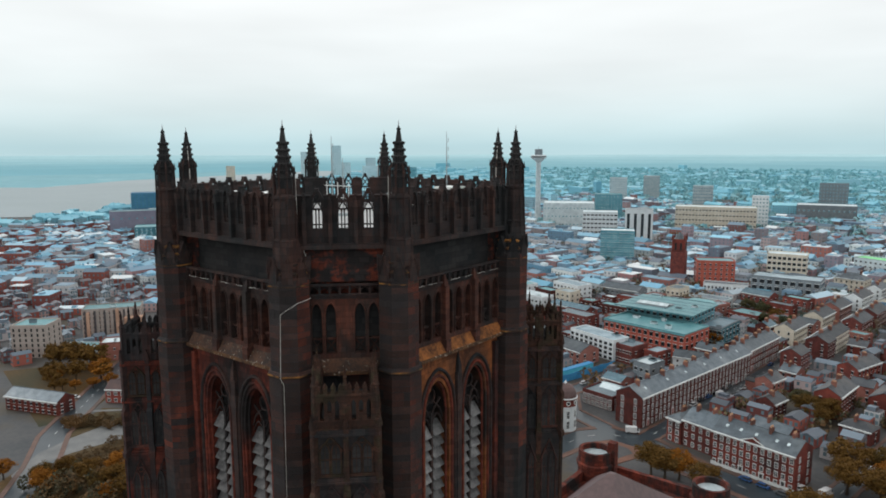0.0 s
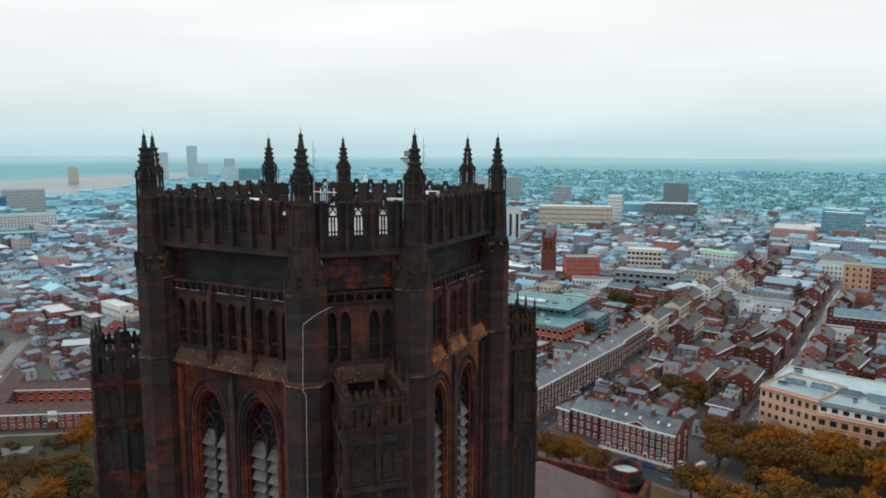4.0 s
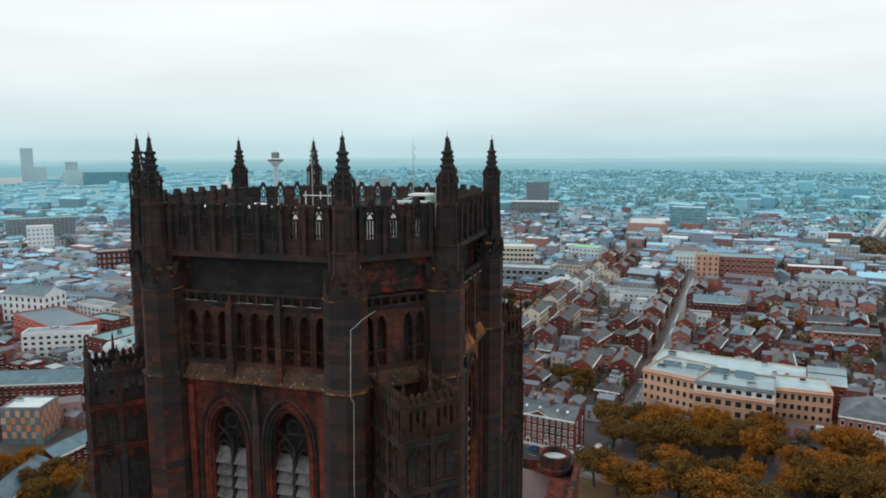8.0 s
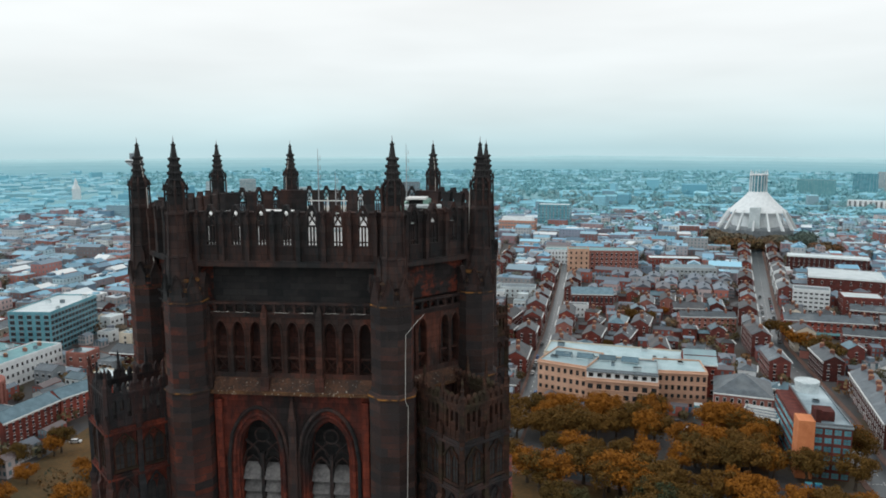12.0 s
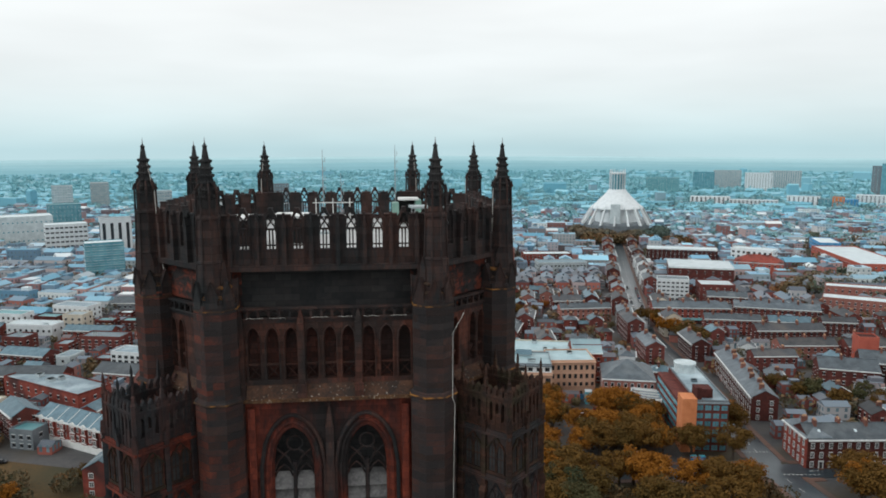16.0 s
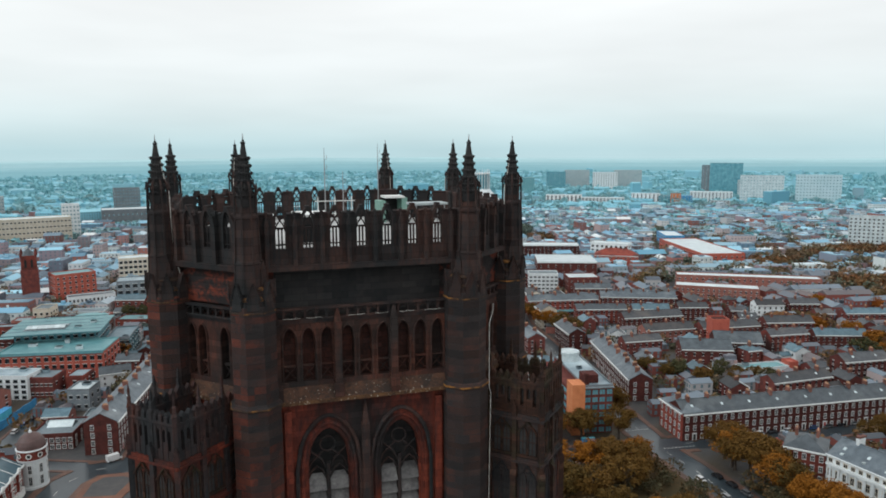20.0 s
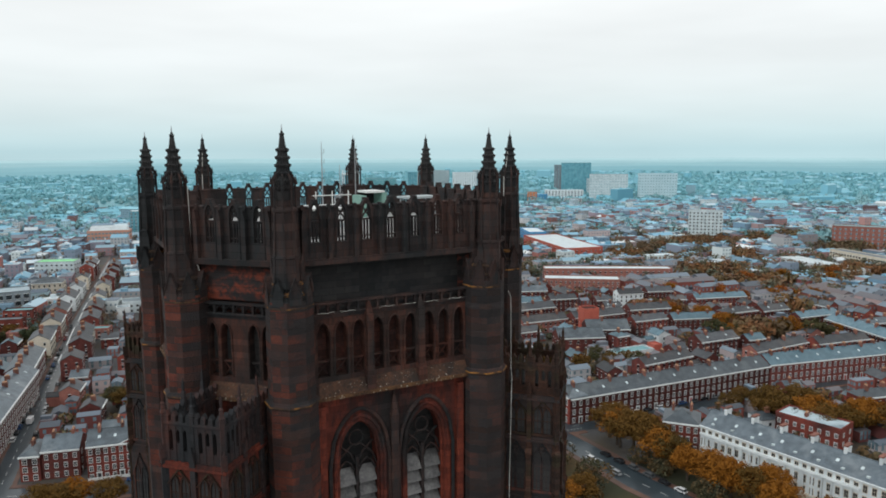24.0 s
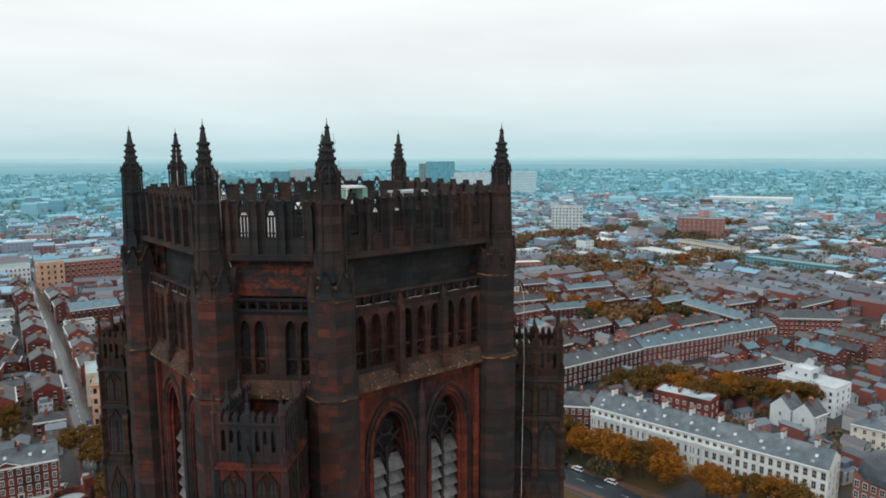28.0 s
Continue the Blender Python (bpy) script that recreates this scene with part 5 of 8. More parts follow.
building("brick_end", "brown brick end pavilion of the white terrace", "terrace", (163, 111), (171, 101.5), 13, 14, BRICK, SLATE, "hip", 4, 5, (1.0, 1.7), 2, True, group=HS)
dm = building("domed_corner", "orange brick corner building under a curved slate dome", "house", (193, 18), (190, 3), 15, 11, BRICK_PINK, SLATE, "flat", 3, 6, (1.3, 1.9), 1, True)
part("dome", Mesh().rings([(9.2, 11.2), (9.0, 13), (8.0, 15.6), (6.0, 17.6), (3.4, 18.6), (0.4, 18.9)], 24, 7.5, 7.5), SLATE, dm)
building("white_block", "plain white rendered four-storey block with roof room", "flats", (267, 76), (265.5, 51.5), 14, 12, RENDER, ROOF_PALE, "flat", 4, 7, (1.0, 1.4), 0, True, trim=RENDER, bars=False)
building("roof_room", "white roof room on the rendered block", "flats", (272, 72), (271.5, 64), 7, 15.5, RENDER, ROOF_PALE, "flat", 1, 2, (1.0, 1.2), 0, trim=RENDER, base=12.5, extras=False)
for k in range(2):
    building("gabled_cottage", "white rendered gabled cottage with dark slate roof", "house", (240.5 - 0.6 * k, 58 - 9.2 * k), (249.5 - 0.6 * k, 57 - 9.2 * k), 8.6, 8, RENDER, SLATE, "gable", 2, 3, (0.9, 1.3), 1, True, pitch=0.95, group="gabled cottages")
building("brick_block", "plain red brick three-storey block with flat roof", "flats", (213, 102), (217.5, 79), 11, 10.5, BRICK, ROOF_FELT, "flat", 3, 8, (1.0, 1.3), 1, True)
building("cream_house", "cream rendered house with arched openings", "house", (240, 36), (241.5, 24), 10, 9.5, CREAM, SLATE, "hip", 3, 4, (1.0, 1.5), 1, True)
building("flats", "brown brick apartment building with bay windows", "flats", (377, 126), (401, 101), 14, 11, BRICK, SLATE, "hip", 4, 12, (1.2, 1.4), 4, False)
building("terrace", "brick terrace with white ground floor beyond the trees", "terrace", (377, 189), (362, 140), 11, 9.5, BRICK_DARK, SLATE_BLUE, "gable", 3, 18, (1.0, 1.5), 7, group=HS)
building("terrace", "two-storey brick terrace row", "terrace", (410, 236), (410, 208), 10, 9, BRICK, SLATE, "gable", 3, 10, (1.0, 1.5), 4, group=HS)

# further north
building("hall", "grey-brown concert hall with broad pale flat roof", "hall", (240, 470), (286, 452), 40, 17, BRICK_DARK, ROOF_PALE, "flat", 3, 8, (1.2, 1.6), 0, cornice=RENDER)
building("white_office", "white rendered office with strip windows", "office", (213, 427), (234, 419), 15, 15.5, RENDER, ROOF_FELT, "flat", 5, 7, (2.0, 1.2), 0, trim=RENDER)
building("brown_block", "dark brown block with pale roof", "office", (239, 411), (262, 405), 20, 13.5, BRICK_DARK, ROOF_PALE, "flat", 3, 5, (0.9, 1.2), 0)
building("long_range", "brown stone range with white parapet and tall windows", "office", (270, 590), (330, 566), 16, 15, BRICK_DARK, ROOF_PALE, "flat", 4, 16, (1.2, 2.0), 0, cornice=RENDER)
building("terrace", "red brick row with shopfronts and green awnings", "terrace", (183, 361), (230, 352), 11, 10, BRICK, SLATE, "gable", 3, 14, (1.1, 1.6), 6, group=HS)
t = thing("awning", along((186, 359), (228, 351)), "green shop awning above the pavement", "awning")
part("canvas", Mesh().add([(0, -2.2, 2.9), (40, -2.2, 2.9), (40, 0, 3.7), (0, 0, 3.7)], [(0, 1, 2, 3)]).box(0, -2.25, 2.5, 40, -2.2, 2.9), ROOF_TEAL, t)
building("terrace", "brown brick terrace with white window surrounds", "terrace", (236, 358), (283, 338), 11, 10, BRICK_DARK, SLATE, "gable", 3, 15, (1.1, 1.6), 6, group=HS)
building("long_terrace", "long pinkish flat-roofed brick block", "flats", (306, 372), (352, 338), 16, 11, BRICK_PINK, ROOF_PALE, "flat", 3, 16, (1.2, 1.4), 0)
building("long_terrace", "long pinkish flat-roofed brick block behind", "flats", (330, 404), (420, 350), 14, 12, BRICK_PINK, ROOF_PALE, "flat", 3, 24, (1.2, 1.4), 0)
building("red_tower", "square red brick stair tower with dark cap", "tower", (248, 256), (257, 253), 9, 16, SCARLET, BRICK_DARK, "flat", 1, 1, (0.6, 0.9), 0, extras=False)
building("school_sheds", "dark slate double-pitched school hall", "school", (214, 236), (238, 226), 14, 8, BRICK_DARK, SLATE, "gable", 2, 6, (1.1, 1.3), 1)
building("school_sheds", "dark slate pitched school hall with white gable trim", "school", (240, 243), (262, 232), 15, 8, BRICK_DARK, SLATE, "gable", 2, 6, (1.1, 1.3), 1)
building("pavilion", "low pavilion with turquoise roof and scarlet wall", "school", (228, 205), (252, 203), 9, 4.5, RENDER, ROOF_TEAL, "flat", 1, 8, (1.6, 1.6), 0)
building("scarlet_block", "small scarlet-clad stair block", "school", (252, 203), (257, 202.5), 6, 6.5, SCARLET, SCARLET, "flat", 1, 1, (0.8, 1.0), 0, extras=False)
building("red_hall", "red brick hipped hall with central gable", "hall", (322, 520), (356, 500), 22, 12, SCARLET, BRICK, "hip", 3, 9, (1.2, 1.6), 2)
building("white_frame_block", "white framed modern block above the hall", "office", (343, 566), (370, 540), 16, 17, RENDER, ROOF_PALE, "flat", 4, 8, (2.2, 2.0), 0, trim=RENDER)
building("campus_block", "red brick campus block with white flat roofs", "college", (440, 590), (412, 480), 40, 14, SCARLET, ROOF_PALE, "flat", 3, 26, (1.3, 1.4), 0)
building("campus_block", "blue-clad campus block with pale roof", "college", (470, 640), (452, 596), 20, 16, BLUE, ROOF_PALE, "flat", 4, 10, (1.6, 1.4), 0, trim=RENDER)
building("college", "sandstone and white college block with red brick base", "college", (74, 560), (133, 560), 26, 21, BRICK_PINK, ROOF_TEAL, "flat", 5, 14, (1.6, 2.0), 0, trim=RENDER)
building("college_wing", "peach end tower of the college", "college", (72, 556), (90, 556), 14, 23, PEACH, ROOF_TEAL, "flat", 5, 4, (1.4, 2.2), 0, trim=PEACH)
building("chapel_hall", "brick hall with tall white-framed windows and slate roof", "hall", (62, 412), (90, 410.5), 16, 13, BRICK_DARK, SLATE_BLUE, "gable", 2, 9, (1.3, 3.6), 0, False, pitch=0.4)
building("white_house", "white rendered low block beside the brick hall", "house", (56, 398), (72, 397), 8, 8, RENDER, SLATE, "flat", 2, 6, (1.0, 1.3), 0)
building("white_office", "white stuccoed office with dark windows", "office", (55, 622), (77, 620), 16, 13, RENDER, ROOF_TEAL, "flat", 3, 7, (1.2, 1.8), 0, trim=RENDER)
building("white_hall", "long white-roofed hall with pediment", "hall", (148, 588), (194, 585), 18, 11, BRICK, ROOF_PALE, "flat", 3, 14, (1.2, 1.5), 0)
building("pale_office", "pale blue-grey office with white windows", "office", (149, 532), (192, 531), 18, 11.5, CONCRETE, SLATE_BLUE, "flat", 3, 13, (1.4, 1.7), 0, trim=RENDER)
building("green_roofed", "low block with lime green roof", "office", (-42, 631), (-12, 619), 16, 16, CONCRETE, LIME, "flat", 4, 8, (1.6, 1.4), 0, extras=False)
building("cream_house", "cream rendered three-storey house with hipped slate roof", "house", (-43, 551), (-22, 547), 14, 11, CREAM, SLATE, "hip", 3, 6, (1.1, 1.7), 2)
building("modern_block", "grey modern block with big white framed windows", "office", (-88, 494), (-42, 496), 20, 15, GREY_CLAD, ROOF_FELT, "flat", 3, 9, (3.2, 3.0), 0, trim=WHITE)
building("modern_block", "upper white-framed office tier", "office", (-95, 566), (-66, 570), 18, 22, CREAM, ROOF_PALE, "flat", 5, 8, (2.6, 2.2), 0, trim=WHITE)
building("red_block", "scarlet-clad block with teal corner", "office", (-128, 494), (-103, 506), 18, 22, SCARLET, ROOF_TEAL, "flat", 6, 7, (1.4, 1.5), 0)
building("white_row", "row of low white shopfront houses", "terrace", (-118, 480), (-88, 488), 10, 8, RENDER, SLATE, "flat", 2, 12, (1.2, 1.5), 0, trim=GREY_CLAD, group=HS)
building("arts_building", "red brick arts building under wide teal metal roofs", "college", (-119, 314), (-70, 306), 26, 13, SCARLET, ROOF_TEAL, "flat", 3, 14, (2.0, 2.2), 0, cornice=ROOF_TEAL)
ab = building("arts_building", "glazed upper tier with teal metal roof", "college", (-117, 340), (-78, 338), 34, 17, GLASS_TEAL, ROOF_TEAL, "flat", 4, 10, (2.2, 1.6), 0, cornice=ROOF_TEAL)
part("roof_sheet", Mesh().box(-4, -8, 17.5, 43, 30, 18.1), ROOF_TEAL, ab, "wide overhanging teal metal roof")
part("sunken_roof", Mesh().box(4, 1, 18.1, 24, 13, 18.25), GREY_CLAD, ab)
for k in range(7):
    part("rooflight", gable_roof(2.2, 8, 0.5, 0.7, 0.05), ROOF_PALE, ab, "white ridge rooflight", pose(5 + 2.7 * k, 2.5, 18.1))
for k in range(5):
    part("roof_seam", Mesh().box(-4, -8 + 7.4 * k, 18.1, 43, -7.75 + 7.4 * k, 18.22), SLATE_BLUE, ab)
for k in range(6):
    part("dark_bay", Mesh().box(3 + 6.2 * k, -26.4, 2.0, 6.6 + 6.2 * k, -25.4, 6.0), GLASS, ab, "tall dark recessed bay")
building("arts_building", "dark teal glazed flank of the arts building", "college", (-74, 342), (-62, 341), 26, 10.5, GLASS_TEAL, SLATE_BLUE, "flat", 3, 5, (2.0, 1.8), 0, cornice=GREY_CLAD)
oval = thing("arts_pavilion", pose(-87, 382, 0, 0, 0, -8), "oval dark glazed pavilion with flat teal roof", "college")
claim(oval.matrix_basis, -9, -7, 9, 7, 0.5)
for n, g, mt in (("drum", [(8.2, 0), (8.2, 15)], GLASS_TEAL), ("roof_disc", [(9, 15), (9, 15.7), (8.6, 15.9)], ROOF_TEAL)):
    part(n, Mesh().rings(g, 32), mt, oval, "", Matrix.Diagonal((1, 0.72, 1, 1)))
building("flats", "white rendered flats with balconies and brick stair", "flats", (-128, 291), (-98, 281), 12, 10.5, RENDER, ROOF_FELT, "flat", 4, 9, (2.0, 1.2), 0, False, trim=GREY_CLAD)
building("brick_shed", "brown brick flat-roofed workshop", "workshop", (-97.5, 283), (-87.5, 280.5), 13, 9, BRICK_DARK, ROOF_FELT, "flat", 2, 5, (1.2, 1.1), 0)
building("white_shed", "white walled low shed with slate roof", "shed", (-70, 290), (-56, 292), 9, 6, RENDER, SLATE, "gable", 2, 3, (0.9, 1.0), 0)

# church tower
ch = thing("church_tower", pose(-146, 504, 0, 0, 0, 10), "brown sandstone church tower with belfry openings", "church tower")
part("shaft", Mesh().box(-5.5, -5.5, 0, 5.5, 5.5, 27), BRICK_DARK, ch)
part("belfry", Mesh().box(-4.9, -4.9, 27, 4.9, 4.9, 37), BRICK, ch)
# Flat black slabs on the wall paint the darkness of the belfry openings.
for a in range(4):
    for x in (-2, 2):
        part("louvred_opening", Mesh().slab([(x - 0.8, 28.5), (x + 0.8, 28.5), (x + 0.8, 33.5), (x, 34.6), (x - 0.8, 33.5)], -5.02, -4.8), BLACKHOLE, ch, "", pose(0, 0, 0, 0, 0, 90 * a))
for x in (-4.6, 4.6):
    for y in (-4.6, 4.6):
        part("pinnacle", Mesh().rings([(0.9, 36), (0.8, 39), (0.05, 42)], 6, x, y), BRICK_DARK, ch)
part("cap", Mesh().rings([(4.6, 37), (3.2, 38.5), (2.8, 39.5), (0.3, 42)], 8), SLATE, ch)

# west side
building("terrace", "row of red brick houses with blue slate roofs and white gablets", "terrace", (-127, 209), (-91, 186), 11, 9.5, BRICK, SLATE_BLUE, "gable", 3, 12, (1.3, 1.5), 0, True, group=HS, gaps=())
building("terrace", "red brick corner houses with blue slate roof and white bays", "terrace", (-79.5, 156), (-77, 183), 11, 9.5, BRICK, SLATE_BLUE, "gable", 3, 6, (1.3, 1.5), 0, True, group=HS)
for m in [along((-127, 209), (-91, 186)) @ pose(3 + 6.1 * k, 0, 0) for k in range(7)] + [along((-79.5, 156), (-77, 183)) @ pose(3.2 + 6.6 * k, 0, 0) for k in range(4)]:
    t = thing("gabled_bay", m, "white-trimmed gabled bay on the brick row", "bay", "gabled bays")
    part("bay_wall", Mesh().box(-1.35, -0.7, 0, 1.35, 0.05, 8.6), BRICK, t)
    part("gablet", Mesh().slab([(-1.35, 8.6), (1.35, 8.6), (1.3, 9.3), (0.8, 10.0), (0, 10.3), (-0.8, 10.0), (-1.3, 9.3)], -0.74, -0.3), WHITE, t, "white shaped gablet")
    part("bay_roof", Mesh().slab([(-1.2, 8.7), (1.2, 8.7), (0, 10.0)], -0.3, 1.6), SLATE_BLUE, t)
    for z in (3.0, 6.0):
        part("band", Mesh().box(-1.45, -0.82, z, 1.45, -0.68, z + 0.3), WHITE, t)
    part("base_band", Mesh().box(-3.0, -0.8, 0, 3.0, -0.02, 2.6), WHITE, t)
    for z in (3.6, 6.6):
        part("window", window_mesh(1.3, 1.5, WHITE, GLASS), None, t, "", pose(0, -0.72, z))
    part("party_wall", Mesh().tube([(3.0, -0.4, 9.5), (3.0, 5.5, 12.75), (3.0, 11.3, 9.5)], 0.17, 4), WHITE, t, "white coped party wall up the roof slope")
ROSY_DOME = mat("red_brown_dome", (0.070, 0.040, 0.038), (0.125, 0.070, 0.064), 0.5, 0.55, 8)
ro = thing("rotunda", pose(-75, 188, 0), "white round corner tower with brick band and red-brown dome", "tower")
part("drum", Mesh().rings([(4.5, 0), (4.5, 0.8), (4.3, 1.0), (4.3, 9.6), (4.6, 9.8), (4.6, 10.1)], 28), RENDER, ro)
part("brick_band", Mesh().rings([(4.35, 10.1), (4.35, 13.1)], 28), BRICK, ro)
part("cornice", Mesh().rings([(4.4, 13.0), (4.75, 13.2), (4.75, 13.55), (4.3, 13.6)], 28), RENDER, ro)
dome = part("dome", Mesh().rings([(4.4, 13.5), (4.3, 14.8), (3.8, 16.2), (2.9, 17.4), (1.6, 18.2), (0.4, 18.5)], 28), ROSY_DOME, ro)
part("finial", Mesh().rings([(0.5, 18.4), (0.5, 19.0), (0.2, 19.2), (0.05, 20.0)], 10), RENDER, dome)
for k in range(8):
    for z in (1.6, 5.6):
        part("window", window_mesh(1.0, 2.8, TRIM, GLASS), None, ro, "", pose(0, 0, 0, 0, 0, 45 * k) @ pose(0, -4.32, z))
    part("round_window", Mesh().tube([(0.75 * math.cos(i * math.pi / 6), -4.4, 11.6 + 0.75 * math.sin(i * math.pi / 6)) for i in range(13)], 0.17, 5), WHITE, ro, "", pose(0, 0, 0, 0, 0, 45 * k))
    part("round_pane", Mesh().slab([(0.7 * math.cos(i * math.pi / 6), 11.6 + 0.7 * math.sin(i * math.pi / 6)) for i in range(12)], -4.38, -4.2), GLASS, ro, "", pose(0, 0, 0, 0, 0, 45 * k))
building("crescent", "curved red brick flats with blue-grey slate roof", "flats", (-168, 167), (-163, 193), 10, 10.5, BRICK, SLATE_BLUE, "gable", 4, 9, (0.8, 1.2), 0, False, group="curved flats")
building("crescent", "curved red brick flats with blue-grey slate roof", "flats", (-163, 194), (-153, 218), 10, 10.5, BRICK, SLATE_BLUE, "gable", 4, 9, (0.8, 1.2), 0, False, group="curved flats")
building("crescent", "curved red brick flats turning the corner", "flats", (-146, 218), (-134, 204), 10, 10.5, BRICK, SLATE_BLUE, "gable", 4, 7, (0.8, 1.2), 0, False, group="curved flats")
building("white_mansion", "long white rendered georgian building with chimneys", "office", (-215, 224), (-209, 265), 16, 12.5, RENDER, ROOF_TEAL, "flat", 3, 14, (1.1, 1.7), 4, False, trim=RENDER)
building("teal_roofed_shed", "low workshops under turquoise metal roofs", "workshop", (-240, 236), (-232, 270), 18, 10, BRICK_DARK, ROOF_TEAL, "flat", 2, 8, (1.4, 1.2), 0)
cp = thing("round_chapel", pose(-204, 200, 0), "brown stone round chapel with columned drum and grey dome", "chapel")
claim(cp.matrix_basis, -12, -12, 12, 12)
part("drum", Mesh().rings([(9.6, 0), (9.6, 13.2), (10.4, 13.4), (10.4, 14.6), (9.2, 14.8)], 32), BRICK_PINK, cp)
part("upper_drum", Mesh().rings([(5.4, 14.6), (5.4, 18.2), (5.8, 18.4), (5.8, 19.0)], 24), BRICK_PINK, cp)
part("dome", Mesh().rings([(5.5, 19.0), (5.0, 20.6), (3.6, 22.0), (1.6, 22.8), (0.2, 23.0)], 24), CONCRETE, cp, "pale grey shallow dome")
for k in range(16):
    part("column", Mesh().rings([(0.7, 1.0), (0.55, 1.4), (0.5, 12.2), (0.7, 12.8)], 8), BRICK_PINK, cp, "", pose(0, 0, 0, 0, 0, 22.5 * k) @ pose(0, -9.9, 0))
part("base", Mesh().rings([(11.0, 0), (11.0, 1.0)], 32), PAVING, cp)
building("glass_office", "dark teal glazed office building", "office", (-229, 287), (-231, 334), 24, 23, GLASS_TEAL, ROOF_PALE, "flat", 7, 14, (2.6, 1.9), 0, trim=GREY_CLAD, glass=GLASS)
building("red_long", "low red brick row with white bands", "workshop", (-185, 268), (-140, 262), 11, 8, BRICK, SLATE, "gable", 2, 12, (1.0, 1.4), 0)
building("mill", "red and white brick mill with rounded gables", "workshop", (-165, 262), (-121, 232), 16, 8.5, BRICK, ROOF_FELT, "flat", 2, 10, (1.2, 1.4), 0)
building("chequered_block", "apartment block with chequered orange and grey panels", "flats", (-200, 134.5), (-185.5, 138.6), 13, 14, GREY_CLAD, ROOF_PALE, "flat", 4, 5, (1.5, 1.6), 0, True, trim=GREY_CLAD, glass=GLASS_TEAL)
cq = bpy.data.objects["chequered_block"]
for i in range(8):
    for j in range(4):
        if (i + j) % 2 == 0:
            part("panel", Mesh().box(i * 1.85 + 0.1, -0.16, 2.6 + j * 2.8, i * 1.85 + 1.85, -0.02, 5.0 + j * 2.8), ORANGE if (i * j) % 3 else PEACH, cq)
            part("panel", Mesh().box(15.05, i * 1.6 + 0.2, 2.6 + j * 2.8, 15.25, i * 1.6 + 1.7, 5.0 + j * 2.8), ORANGE, cq)
building("red_warehouse", "long red brick warehouse with grey roof", "warehouse", (-238, 162.5), (-190, 182.6), 14, 10.5, BRICK, SLATE_BLUE, "gable", 3, 18, (1.0, 1.8), 0, False)
building("white_flats", "white and brick flats with rooftop plant", "flats", (-287, 226), (-256, 241.5), 12, 13, RENDER, ROOF_FELT, "flat", 4, 9, (1.8, 1.4), 0, False)
building("white_gabled", "white gabled modern building with tall windows", "office", (-369, 289), (-335, 289), 18, 18, RENDER, SLATE_BLUE, "gable", 4, 7, (1.6, 2.4), 0)
building("red_depot", "red brick depot with grey solar roof", "workshop", (-331, 262), (-280, 240), 26, 13, SCARLET, SLATE_BLUE, "flat", 3, 10, (1.4, 1.6), 0)
# Dark tone for strips that stand for shade in wall recesses.
MAUVE_SHADE = mat("recess_shade", (0.05, 0.045, 0.05), (0.11, 0.10, 0.105), 0.3, 0.4, 5, bump=0.0)
BEIGE = mat("greyish_beige_render", (0.30, 0.255, 0.225), (0.40, 0.345, 0.31), 0.25, 0.75, 6, vary=0.2)
building("flats", "pale peach apartment block with grey roof", "flats", (-350, 92), (-336, 104), 16, 17, BEIGE, ROOF_TEAL, "flat", 6, 6, (0.9, 1.6), 0, False, trim=BEIGE)
fl = building("flats", "pale beige apartment range with recessed bays", "flats", (-357, 132), (-339, 158), 15, 17, BEIGE, ROOF_TEAL, "flat", 6, 12, (0.9, 1.6), 0, False, trim=BRICK_PINK)
for k in range(6):
    # Flat dark strip on the wall in place of a shaded recess.
    part("recessed_bay", Mesh().box(1.2 + 5.2 * k, -0.14, 1.0, 2.3 + 5.2 * k, 0.02, 16.6), MAUVE_SHADE, fl, "dark strip painted as the shade of a recess")
    part("bay_front", Mesh().box(2.5 + 5.2 * k, -1.3, 0, 4.2 + 5.2 * k, 0.0, 15.8 + 1.4 * (k % 2)), BEIGE if k % 3 else PEACH, fl)
part("end_block", Mesh().box(23, -5, 0, 33, 0, 12.5), PEACH, fl, "plain peach rendered end block")
building("shed", "low shed with turquoise roof", "shed", (-329, 108), (-312, 120), 9, 6, CONCRETE, ROOF_TEAL, "flat", 1, 5, (1.2, 1.2), 0)
building("pink_block", "dull pink rendered block with white roof", "workshop", (-308, 118), (-299, 129), 12, 9, BRICK_PINK, ROOF_PALE, "flat", 2, 3, (1.0, 1.0), 0)
court = building("housing_court", "low red brick housing court with brown tiled roof and white bays", "flats", (-246, 90), (-203, 119), 9.5, 6.2, BRICK, BROWN_TILE, "gable", 2, 17, (1.3, 1.3), 0, True, group="housing court")
for x in (13.5, 35.0):
    part("stair_bay", Mesh().box(x - 1.7, -0.35, 2.6, x + 1.7, 0.05, 7.0), WHITE, court, "white rendered stair bay")
    for k in (-1, 0, 1):
        part("bay_window", window_mesh(0.7, 0.9, TRIM, GLASS), None, court, "", pose(x + 1.05 * k, -0.36, 4.2))
    part("porch", Mesh().slab([(x - 1.5, 0), (x + 1.5, 0), (x + 1.5, 2.3), (x, 3.6), (x - 1.5, 2.3)], -1.9, -0.3), BRICK_DARK, court, "gabled brick porch")
building("housing_court", "rear wing of the housing court with brown tiled roof", "flats", (-281, 129), (-249, 99), 9, 6.2, BRICK, BROWN_TILE, "gable", 2, 12, (1.3, 1.3), 0, group="housing court")
building("housing_court", "inner wing of the housing court with scarlet upper wall", "flats", (-256, 119), (-224, 139), 8, 6.4, SCARLET, BROWN_TILE, "gable", 2, 9, (1.2, 1.2), 0, group="housing court")
